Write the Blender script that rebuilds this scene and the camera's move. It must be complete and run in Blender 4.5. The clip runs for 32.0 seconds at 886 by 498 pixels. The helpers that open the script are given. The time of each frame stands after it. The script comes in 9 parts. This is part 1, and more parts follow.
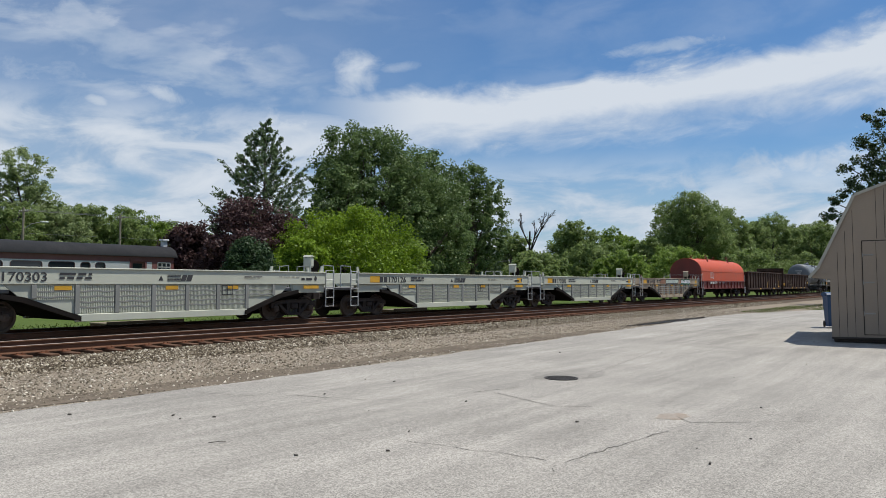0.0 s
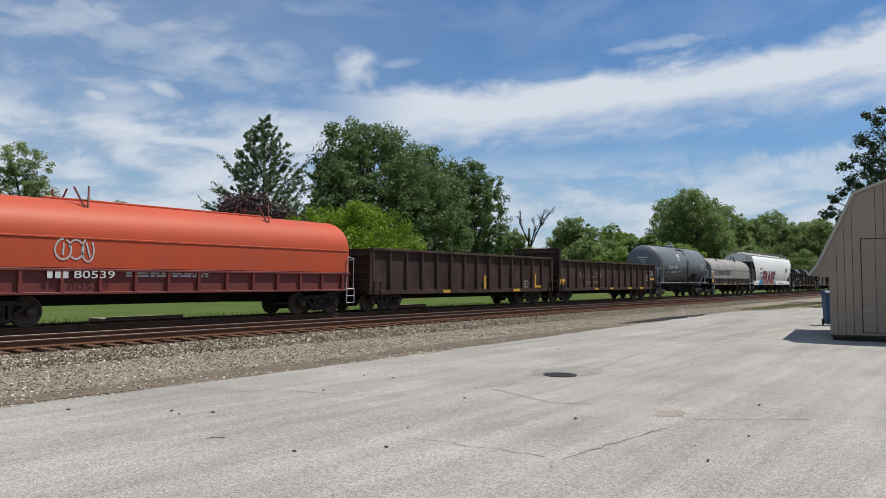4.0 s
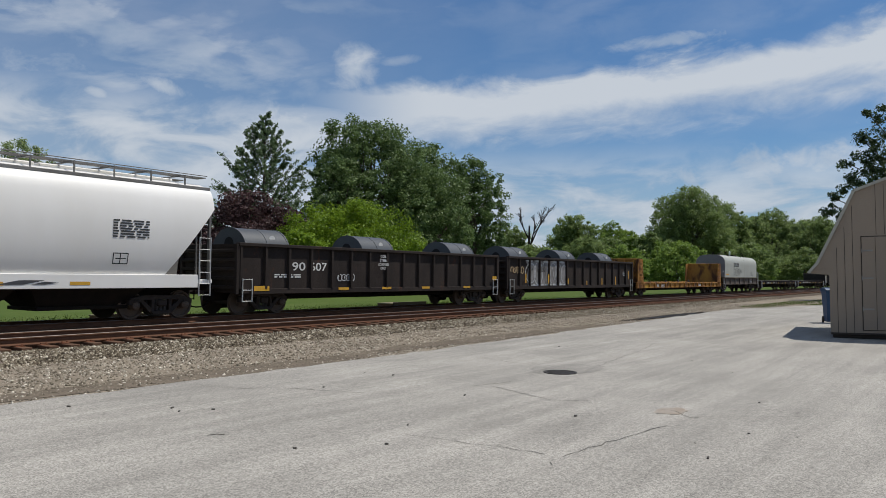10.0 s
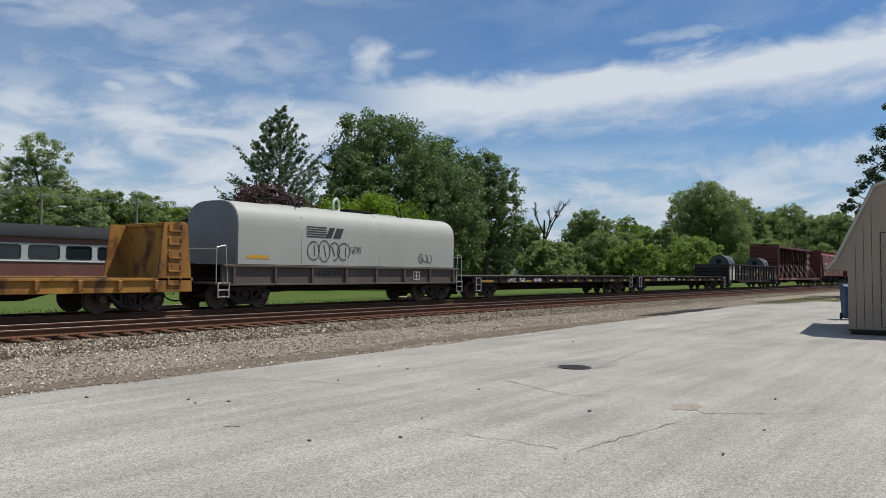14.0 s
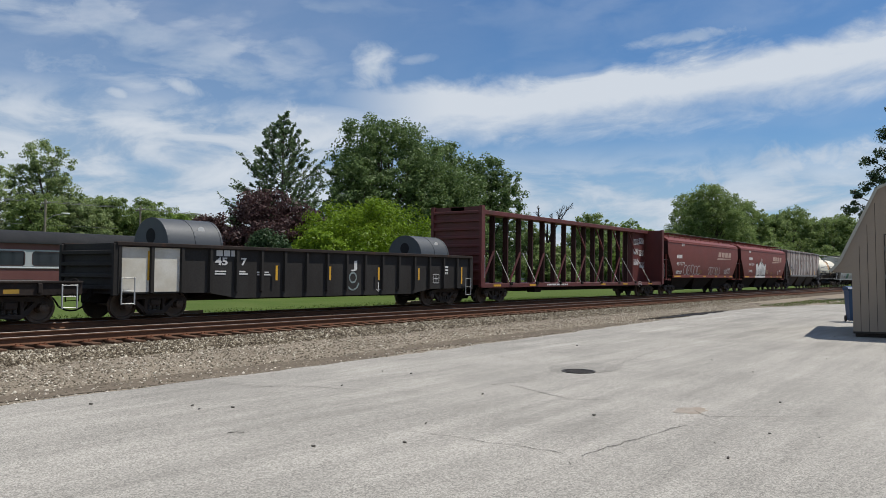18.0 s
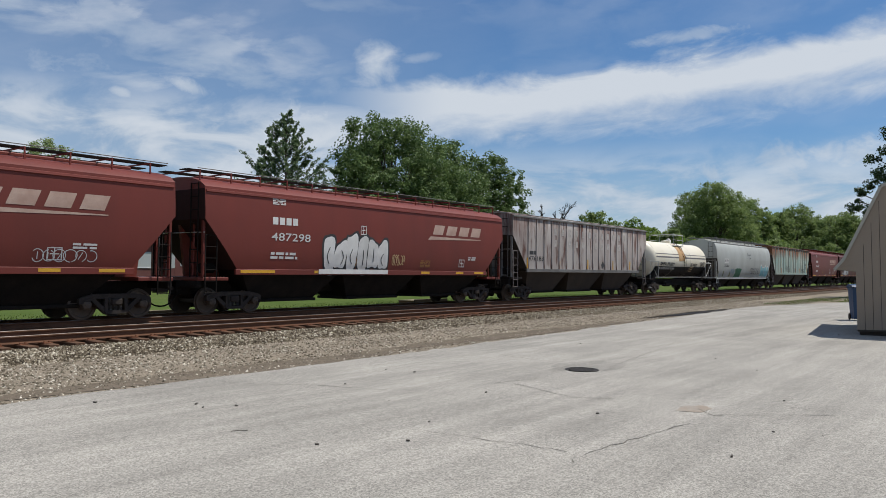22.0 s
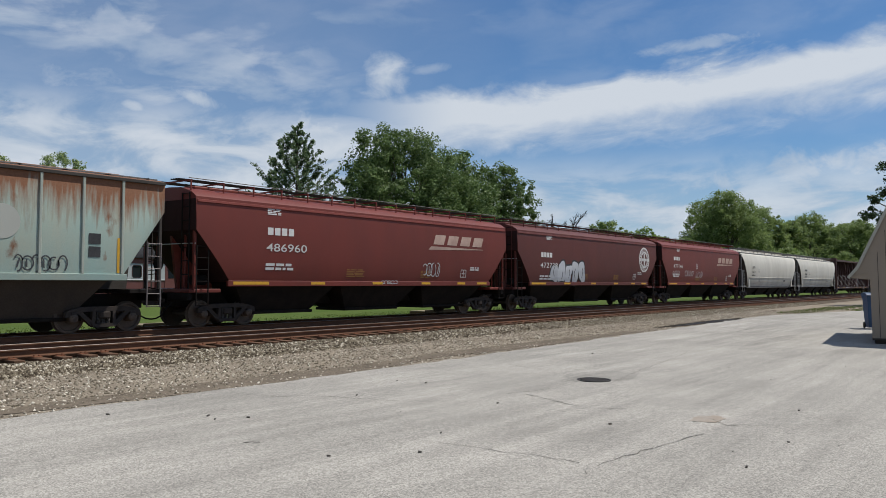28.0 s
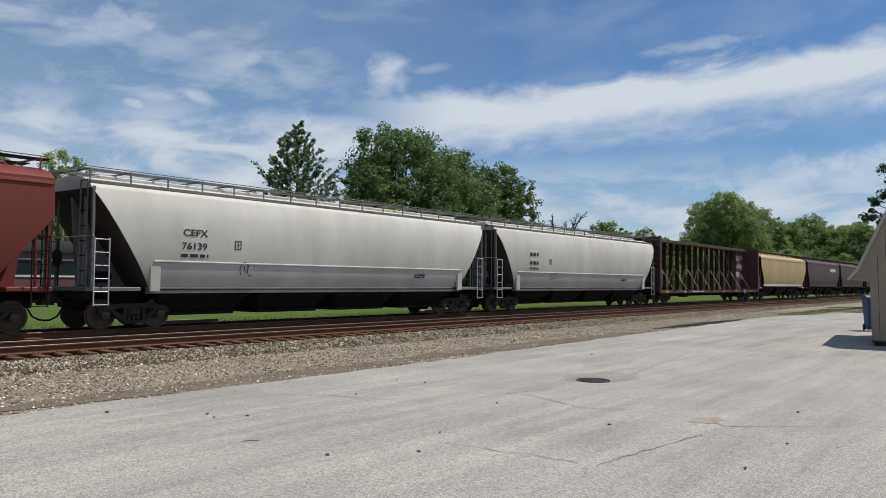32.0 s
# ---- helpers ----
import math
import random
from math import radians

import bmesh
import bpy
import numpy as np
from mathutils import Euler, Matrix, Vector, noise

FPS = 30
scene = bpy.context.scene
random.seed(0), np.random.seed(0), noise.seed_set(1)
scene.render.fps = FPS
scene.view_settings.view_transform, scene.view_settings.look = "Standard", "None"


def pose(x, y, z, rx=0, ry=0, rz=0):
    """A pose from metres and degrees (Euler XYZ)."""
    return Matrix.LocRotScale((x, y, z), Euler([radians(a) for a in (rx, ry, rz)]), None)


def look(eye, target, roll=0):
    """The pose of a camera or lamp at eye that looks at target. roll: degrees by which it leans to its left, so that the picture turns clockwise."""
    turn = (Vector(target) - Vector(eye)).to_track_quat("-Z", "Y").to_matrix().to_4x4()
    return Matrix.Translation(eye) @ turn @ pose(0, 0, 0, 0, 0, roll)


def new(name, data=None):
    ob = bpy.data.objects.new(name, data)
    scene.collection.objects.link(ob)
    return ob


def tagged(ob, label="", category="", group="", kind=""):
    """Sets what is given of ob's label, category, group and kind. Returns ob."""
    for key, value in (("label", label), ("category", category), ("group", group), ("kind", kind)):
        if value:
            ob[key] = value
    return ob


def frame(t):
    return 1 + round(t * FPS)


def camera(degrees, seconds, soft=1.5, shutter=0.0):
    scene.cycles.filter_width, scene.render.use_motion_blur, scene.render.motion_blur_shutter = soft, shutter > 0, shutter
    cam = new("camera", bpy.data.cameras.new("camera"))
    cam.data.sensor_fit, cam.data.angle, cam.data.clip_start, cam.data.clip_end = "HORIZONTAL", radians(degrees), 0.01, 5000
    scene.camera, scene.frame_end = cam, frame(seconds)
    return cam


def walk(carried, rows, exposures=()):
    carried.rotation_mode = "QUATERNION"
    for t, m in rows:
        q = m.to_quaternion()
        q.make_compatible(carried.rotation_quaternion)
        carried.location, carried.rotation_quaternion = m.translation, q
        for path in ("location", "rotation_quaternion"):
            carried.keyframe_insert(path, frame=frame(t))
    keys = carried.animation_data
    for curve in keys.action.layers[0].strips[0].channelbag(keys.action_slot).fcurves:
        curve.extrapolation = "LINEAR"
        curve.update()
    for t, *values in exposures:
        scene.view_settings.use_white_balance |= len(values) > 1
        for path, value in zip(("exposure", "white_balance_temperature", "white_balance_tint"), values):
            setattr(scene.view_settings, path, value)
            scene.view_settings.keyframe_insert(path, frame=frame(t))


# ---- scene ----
# World: x along the tracks (the train runs towards -x), y across them, away from the camera, z up. z = 0 is the parking lot.
EYE = (0.0, 0.0, 1.74)
PATH = [
    (0, 92.37, -0.37, -54.54), (0.5, 92.29, -0.43, -54.55), (1, 92.31, -0.50, -54.52), (1.5, 92.31, -0.50, -54.52),
    (2, 92.31, -0.51, -54.53), (2.5, 92.22, -0.57, -54.57), (3, 92.16, -0.56, -54.59), (3.5, 92.13, -0.56, -54.61),
    (5.5, 92.03, -0.61, -54.52), (6, 91.98, -0.61, -54.48), (6.5, 91.92, -0.59, -54.52), (7, 91.84, -0.53, -54.56),
    (7.5, 91.78, -0.49, -54.61), (8, 91.74, -0.50, -54.65), (8.5, 91.75, -0.56, -54.64), (9, 91.82, -0.58, -54.58),
    (9.5, 91.90, -0.62, -54.53), (10, 91.91, -0.62, -54.59), (10.5, 91.91, -0.66, -54.74), (11, 91.89, -0.90, -54.87),
    (11.5, 91.83, -1.15, -54.83), (12, 91.74, -1.38, -54.51), (12.5, 91.65, -1.44, -54.08), (13, 91.57, -1.36, -53.76),
    (13.5, 91.49, -1.13, -53.57), (14, 91.46, -0.90, -53.50), (14.5, 91.45, -0.92, -53.47), (16.5, 91.46, -0.42, -53.37),
    (17, 91.51, -0.47, -53.36), (17.5, 91.65, -0.49, -53.29), (18, 91.80, -0.58, -53.26), (18.5, 91.88, -0.64, -53.28),
    (19, 91.85, -0.64, -53.33), (19.5, 91.79, -0.66, -53.39), (20, 91.73, -0.67, -53.41), (20.5, 91.67, -0.69, -53.38),
    (21, 91.65, -0.67, -53.30), (21.5, 91.62, -0.60, -53.17), (22, 91.68, -0.54, -53.02), (22.5, 91.75, -0.42, -52.94),
    (23, 91.83, -0.24, -52.85), (23.5, 91.88, -0.12, -52.80), (24, 92.01, 0.01, -52.66), (24.5, 92.21, -0.01, -52.50),
    (25, 92.42, -0.05, -52.31), (25.5, 92.57, -0.14, -52.16), (27.5, 92.46, -0.20, -52.09), (28, 92.46, -0.21, -52.21),
    (28.5, 92.46, -0.23, -52.38), (29, 92.50, -0.24, -52.50), (29.5, 92.55, -0.24, -52.53), (30, 92.61, -0.31, -52.47),
    (30.5, 92.64, -0.34, -52.40), (31, 92.61, -0.43, -52.30), (31.5, 92.54, -0.51, -52.24), (32, 92.43, -0.55, -52.22),
]
EXPOSURE = [(0.0, 0.04), (3.0, 0.04), (6.0, 0.0), (7.0, -0.03), (8.0, -0.10), (9.0, -0.20), (10.0, -0.20), (11.0, -0.04), (12.0, 0.0), (14.0, -0.02), (19.0, -0.02), (22.0, -0.06), (24.0, -0.16), (25.0, -0.28), (26.5, -0.16), (28.0, -0.06), (32.0, -0.05)]
cam = camera(60.14, 32.0, soft=0.55, shutter=0.0)
walk(cam, [(t, pose(*EYE, rx, ry, rz)) for t, rx, ry, rz in PATH], exposures=EXPOSURE)

# ---- light ----
SUN_AZ, SUN_EL = radians(126.0), radians(64.0)  # azimuth from +y towards +x
sun_way = Vector((math.sin(SUN_AZ) * math.cos(SUN_EL), math.cos(SUN_AZ) * math.cos(SUN_EL), math.sin(SUN_EL)))
sun = new("sun", bpy.data.lights.new("sun", "SUN"))
sun.data.energy, sun.data.angle, sun.data.color = 4.5, radians(0.6), (1.0, 0.962, 0.895)
sun.matrix_world = look(sun_way * 200, (0, 0, 0))


def build_world():
    w = bpy.data.worlds.new("sky")
    scene.world = w
    w.use_nodes = True
    nt = w.node_tree
    nt.nodes.clear()
    N, Lk = nt.nodes.new, nt.links.new

    def math_(op, a, b=None, clamp=False):
        n = N("ShaderNodeMath")
        n.operation, n.use_clamp = op, clamp
        for i, v in enumerate((a, b)):
            if v is None:
                continue
            if isinstance(v, (int, float)):
                n.inputs[i].default_value = v
            else:
                Lk(v, n.inputs[i])
        return n.outputs[0]

    def ramp(v, a, b):
        n = N("ShaderNodeMapRange")
        n.interpolation_type = "SMOOTHSTEP"
        n.inputs["From Min"].default_value, n.inputs["From Max"].default_value = a, b
        Lk(v, n.inputs["Value"])
        return n.outputs[0]

    def noise_(vec, scale, detail, rough=0.55, dist=0.0):
        n = N("ShaderNodeTexNoise")
        n.inputs["Scale"].default_value, n.inputs["Detail"].default_value = scale, detail
        n.inputs["Roughness"].default_value, n.inputs["Distortion"].default_value = rough, dist
        Lk(vec, n.inputs["Vector"])
        return n.outputs["Fac"]

    sky = N("ShaderNodeTexSky")
    sky.sky_type, sky.sun_disc = "NISHITA", False
    sky.sun_elevation, sky.sun_rotation = SUN_EL, SUN_AZ
    sky.air_density, sky.dust_density, sky.ozone_density = 1.0, 0.15, 3.0
    tc = N("ShaderNodeTexCoord")
    sep = N("ShaderNodeSeparateXYZ")
    Lk(tc.outputs["Generated"], sep.inputs[0])
    X, Y, Z = sep.outputs
    az = math_("ARCTAN2", X, Y)  # radians from +y towards +x
    el = math_("ARCSINE", Z)
    # cloud forms are laid out over azimuth and height
    comb = N("ShaderNodeCombineXYZ")
    Lk(az, comb.inputs[0])
    Lk(math_("ADD", math_("MULTIPLY", el, 2.6), math_("MULTIPLY", az, -0.22)), comb.inputs[1])
    ang = comb.outputs[0]
    round_ = N("ShaderNodeCombineXYZ")
    Lk(az, round_.inputs[0])
    Lk(math_("MULTIPLY", el, 1.3), round_.inputs[1])
    wide = noise_(ang, 3.2, 5, 0.5, 0.25)
    fine = noise_(ang, 8.5, 9, 0.58, 0.45)
    puff = noise_(round_.outputs[0], 17.0, 8, 0.62, 0.35)
    wisp = noise_(ang, 9.0, 7, 0.55, 0.35)

    # the long bright band: its height follows the azimuth
    wob = math_("MULTIPLY", math_("SUBTRACT", fine, 0.5), 0.07)
    wob = math_("ADD", wob, math_("MULTIPLY", math_("SUBTRACT", puff, 0.5), 0.022))
    a0 = math_("SUBTRACT", az, radians(62.0))
    mid = math_("ADD", math_("MULTIPLY", a0, 0.075), radians(13.0))
    off = math_("ADD", math_("SUBTRACT", el, mid), wob)
    band = math_("MULTIPLY", ramp(off, radians(2.4), radians(0.8)), ramp(off, radians(-3.9), radians(-0.6)))
    band = math_("MULTIPLY", band, ramp(az, radians(40), radians(54)))
    band = math_("MULTIPLY", math_("MULTIPLY", band, ramp(wisp, -0.2, 0.44)), 0.95)

    def spot(a, e, ra, re, power, tilt=0.0, rag=1.5):
        da = math_("DIVIDE", math_("SUBTRACT", az, radians(a)), radians(ra))
        de = math_("ADD", math_("SUBTRACT", el, radians(e)), math_("MULTIPLY", math_("SUBTRACT", az, radians(a)), -tilt))
        de = math_("DIVIDE", de, radians(re))
        d = math_("SQRT", math_("ADD", math_("MULTIPLY", da, da), math_("MULTIPLY", de, de)))
        d = math_("ADD", d, math_("MULTIPLY", math_("SUBTRACT", puff, 0.5), rag * 1.9))
        return math_("MULTIPLY", ramp(d, 1.1, 0.0), power)

    # thin veils high up, thicker to the north, and the white sheet over the horizon
    veil = math_("MULTIPLY", ramp(wide, 0.36, 0.60), ramp(wisp, 0.28, 0.64))
    veil = math_("MULTIPLY", veil, math_("ADD", math_("MULTIPLY", ramp(az, radians(58), radians(30)), 0.58), 0.15))
    veil = math_("MAXIMUM", veil, math_("MULTIPLY", ramp(az, radians(64), radians(36)), 0.22))
    low = math_("MULTIPLY", ramp(el, radians(10.8), radians(4.8)), math_("ADD", math_("MULTIPLY", ramp(fine, 0.34, 0.54), 0.55), 0.36))
    total = math_("MAXIMUM", band, veil)
    north = math_("MULTIPLY", ramp(el, radians(14.6), radians(9.6)), ramp(az, radians(57), radians(45)))
    north = math_("MULTIPLY", north, math_("ADD", math_("MULTIPLY", ramp(fine, 0.34, 0.54), 0.46), 0.46))
    total = math_("MAXIMUM", math_("MAXIMUM", total, low), north)
    spots = ((47.8, 15.0, 2.3, 2.1, 0.95, 0.1, 0.9), (50.9, 15.6, 2.0, 0.45, 0.4, 0.15, 1.2), (30.0, 12.0, 1.15, 0.62, 0.8, -0.2, 0.9), (34.2, 12.9, 3.0, 0.75, 0.8, -0.27, 1.2), (28.0, 17.2, 4.0, 1.6, 0.55, 0.1, 2.0), (27.5, 13.6, 4.5, 1.3, 0.4, 0.0, 2.0),
             (35.5, 9.0, 5.5, 1.9, 0.85, -0.15, 1.5), (42.5, 10.6, 7.5, 2.2, 0.85, -0.05, 1.5), (43.0, 7.0, 8.0, 2.6, 0.75, 0.0, 1.5), (55.0, 11.4, 6.0, 1.6, 0.8, 0.0, 1.5), (70.0, 16.6, 4.6, 0.55, 0.55, 0.06, 1.7), (37.2, 17.6, 2.2, 0.9, 0.3, 0.0, 1.6), (78.0, 7.6, 9.0, 1.8, 0.75, 0.1, 1.8))
    for args in spots:
        total = math_("MAXIMUM", total, spot(*args))
    for args in ((31.0, 7.2, 2.8, 0.85, 0.5, -0.05, 1.3), (69.5, 8.2, 3.6, 0.45, 0.5, 0.05, 1.6)):  # bluer holes
        total = math_("MULTIPLY", total, math_("SUBTRACT", 1.0, spot(*args)))
    total = math_("MINIMUM", total, 0.94)
    tone = N("ShaderNodeMixRGB")
    tone.inputs[1].default_value, tone.inputs[2].default_value = (5.2, 6.2, 7.5, 1), (7.7, 8.25, 8.95, 1)
    Lk(math_("MAXIMUM", band, ramp(fine, 0.35, 0.7)), tone.inputs[0])
    mix = N("ShaderNodeMixRGB")
    Lk(total, mix.inputs[0])
    deep = N("ShaderNodeMixRGB")
    deep.blend_type, deep.inputs[0].default_value, deep.inputs[2].default_value = "MULTIPLY", 1.0, (0.60, 0.83, 1.03, 1)
    Lk(sky.outputs[0], deep.inputs[1])
    Lk(deep.outputs[0], mix.inputs[1])
    Lk(tone.outputs[0], mix.inputs[2])
    bg = N("ShaderNodeBackground")
    bg.inputs["Strength"].default_value = 0.088
    Lk(mix.outputs[0], bg.inputs["Color"])
    out = N("ShaderNodeOutputWorld")
    Lk(bg.outputs[0], out.inputs["Surface"])


build_world()

# ---- materials ----
MATS = {}


def mat(name, base, rough=0.6, metal=0.0, second=None, scale=1.5, amount=0.5, fine=40.0, grain=0.12, bump=0.15, rust=0.0, rust_col=(0.16, 0.055, 0.02), streak=1.0, coords="Object", spec=0.5, eaves=None):
    """A worn surface: base and second colour mixed by large soft stains, a fine grain, rust patches drawn down by streak, and relief."""
    if name in MATS:
        return MATS[name]
    m = MATS[name] = bpy.data.materials.new(name)
    m.use_nodes = True
    nt = m.node_tree
    nt.nodes.clear()
    N, Lk = nt.nodes.new, nt.links.new
    tc, bs, out = N("ShaderNodeTexCoord"), N("ShaderNodeBsdfPrincipled"), N("ShaderNodeOutputMaterial")
    Lk(bs.outputs[0], out.inputs["Surface"])
    mp = N("ShaderNodeMapping")
    mp.inputs["Scale"].default_value = (1, 1, 1.0 / streak)
    Lk(tc.outputs[coords], mp.inputs[0])

    def tex(sc, detail, src):
        n = N("ShaderNodeTexNoise")
        n.inputs["Scale"].default_value, n.inputs["Detail"].default_value, n.inputs["Roughness"].default_value = sc, detail, 0.6
        Lk(src, n.inputs["Vector"])
        return n.outputs["Fac"]

    def ramp(v, a, b, lo=0.0, hi=1.0):
        n = N("ShaderNodeMapRange")
        for k, q in (("From Min", a), ("From Max", b), ("To Min", lo), ("To Max", hi)):
            n.inputs[k].default_value = q
        Lk(v, n.inputs["Value"])
        return n.outputs[0]

    def mix(fac, a, b):
        n = N("ShaderNodeMixRGB")
        for i, q in enumerate((fac, a, b)):
            if isinstance(q, tuple):
                n.inputs[i].default_value = (*q, 1)
            elif isinstance(q, float):
                n.inputs[i].default_value = q
            else:
                Lk(q, n.inputs[i])
        return n.outputs[0]

    big = tex(scale, 5, mp.outputs[0])
    small = tex(fine, 4, tc.outputs[coords])
    second = second or tuple(c * 0.6 for c in base)
    col = mix(ramp(big, 0.35, 0.7, 0.0, amount), base, second)
    dark = tuple(c * (1 - 2.2 * grain) for c in base)
    col = mix(ramp(small, 0.4, 0.75, 0.0, min(1.0, grain * 4)), col, tuple(max(0.0, c) for c in dark))
    if rust:
        patch = tex(scale * 1.7 + 0.3, 7, mp.outputs[0])
        col = mix(ramp(patch, 0.66 - 0.3 * rust, 0.74 - 0.2 * rust, 0.0, 0.9), col, mix(small, rust_col, tuple(c * 0.45 for c in rust_col)))
    if eaves:
        # runs that start at the top seam and thin out downwards: (low z, top z, amount)
        sep = N("ShaderNodeSeparateXYZ")
        Lk(tc.outputs[coords], sep.inputs[0])
        runs = N("ShaderNodeMapping")
        runs.inputs["Scale"].default_value = (1, 1, 0.10)
        Lk(tc.outputs[coords], runs.inputs[0])
        add = N("ShaderNodeMath")
        add.operation = "ADD"
        Lk(tex(1.15, 3, runs.outputs[0]), add.inputs[0])
        Lk(ramp(sep.outputs[2], eaves[0], eaves[1], -0.12, eaves[2]), add.inputs[1])
        thin = N("ShaderNodeMath")
        thin.operation = "ADD"
        Lk(add.outputs[0], thin.inputs[0])
        Lk(ramp(tex(9.0, 4, runs.outputs[0]), 0.3, 0.7, -0.12, 0.12), thin.inputs[1])
        col = mix(ramp(thin.outputs[0], 0.60, 0.86, 0.0, 0.95), col, mix(small, rust_col, tuple(c * 0.55 for c in rust_col)))
    info = N("ShaderNodeObjectInfo")
    hs = N("ShaderNodeHueSaturation")
    Lk(ramp(info.outputs["Random"], 0, 1, 0.92, 1.08), hs.inputs["Value"])
    Lk(col, hs.inputs["Color"])
    Lk(hs.outputs[0], bs.inputs["Base Color"])
    Lk(ramp(small, 0.3, 0.7, max(0.03, rough - 0.12), min(1.0, rough + 0.12)), bs.inputs["Roughness"])
    bs.inputs["Metallic"].default_value = metal
    bs.inputs["Specular IOR Level"].default_value = spec
    if bump:
        b = N("ShaderNodeBump")
        b.inputs["Strength"].default_value, b.inputs["Distance"].default_value = bump, 0.02
        Lk(small, b.inputs["Height"])
        Lk(b.outputs[0], bs.inputs["Normal"])
    return m


def glass_mat(name, tint=(0.02, 0.025, 0.03)):
    m = MATS[name] = bpy.data.materials.new(name)
    m.use_nodes = True
    bs = m.node_tree.nodes["Principled BSDF"]
    bs.inputs["Base Color"].default_value = (*tint, 1)
    bs.inputs["Roughness"].default_value = 0.06
    return m


def leaf_mat(name, dark, light, trans=0.35):
    m = MATS[name] = bpy.data.materials.new(name)
    m.use_nodes = True
    nt = m.node_tree
    nt.nodes.clear()
    N, Lk = nt.nodes.new, nt.links.new
    geo, tc, ns = N("ShaderNodeNewGeometry"), N("ShaderNodeTexCoord"), N("ShaderNodeTexNoise")
    ns.inputs["Scale"].default_value = 0.5
    Lk(tc.outputs["Object"], ns.inputs["Vector"])
    add = N("ShaderNodeMath")
    add.operation = "ADD"
    half = N("ShaderNodeMath")
    half.operation, half.inputs[1].default_value = "MULTIPLY", 0.72
    Lk(geo.outputs["Random Per Island"], half.inputs[0])
    Lk(half.outputs[0], add.inputs[0])
    sc = N("ShaderNodeMapRange")
    sc.inputs["From Min"].default_value, sc.inputs["From Max"].default_value, sc.inputs["To Max"].default_value = 0.35, 0.7, 0.28
    Lk(ns.outputs["Fac"], sc.inputs["Value"])
    Lk(sc.outputs[0], add.inputs[1])
    mx = N("ShaderNodeMixRGB")
    mx.inputs[1].default_value, mx.inputs[2].default_value = (*dark, 1), (*light, 1)
    Lk(add.outputs[0], mx.inputs[0])
    df, tr, gl, out = N("ShaderNodeBsdfPrincipled"), N("ShaderNodeBsdfTranslucent"), N("ShaderNodeMixShader"), N("ShaderNodeOutputMaterial")
    df.inputs["Roughness"].default_value = 0.48
    df.inputs["Specular IOR Level"].default_value = 0.2
    Lk(mx.outputs[0], df.inputs["Base Color"])
    Lk(mx.outputs[0], tr.inputs["Color"])
    gl.inputs[0].default_value = trans
    Lk(df.outputs[0], gl.inputs[1])
    Lk(tr.outputs[0], gl.inputs[2])
    Lk(gl.outputs[0], out.inputs["Surface"])
    return m


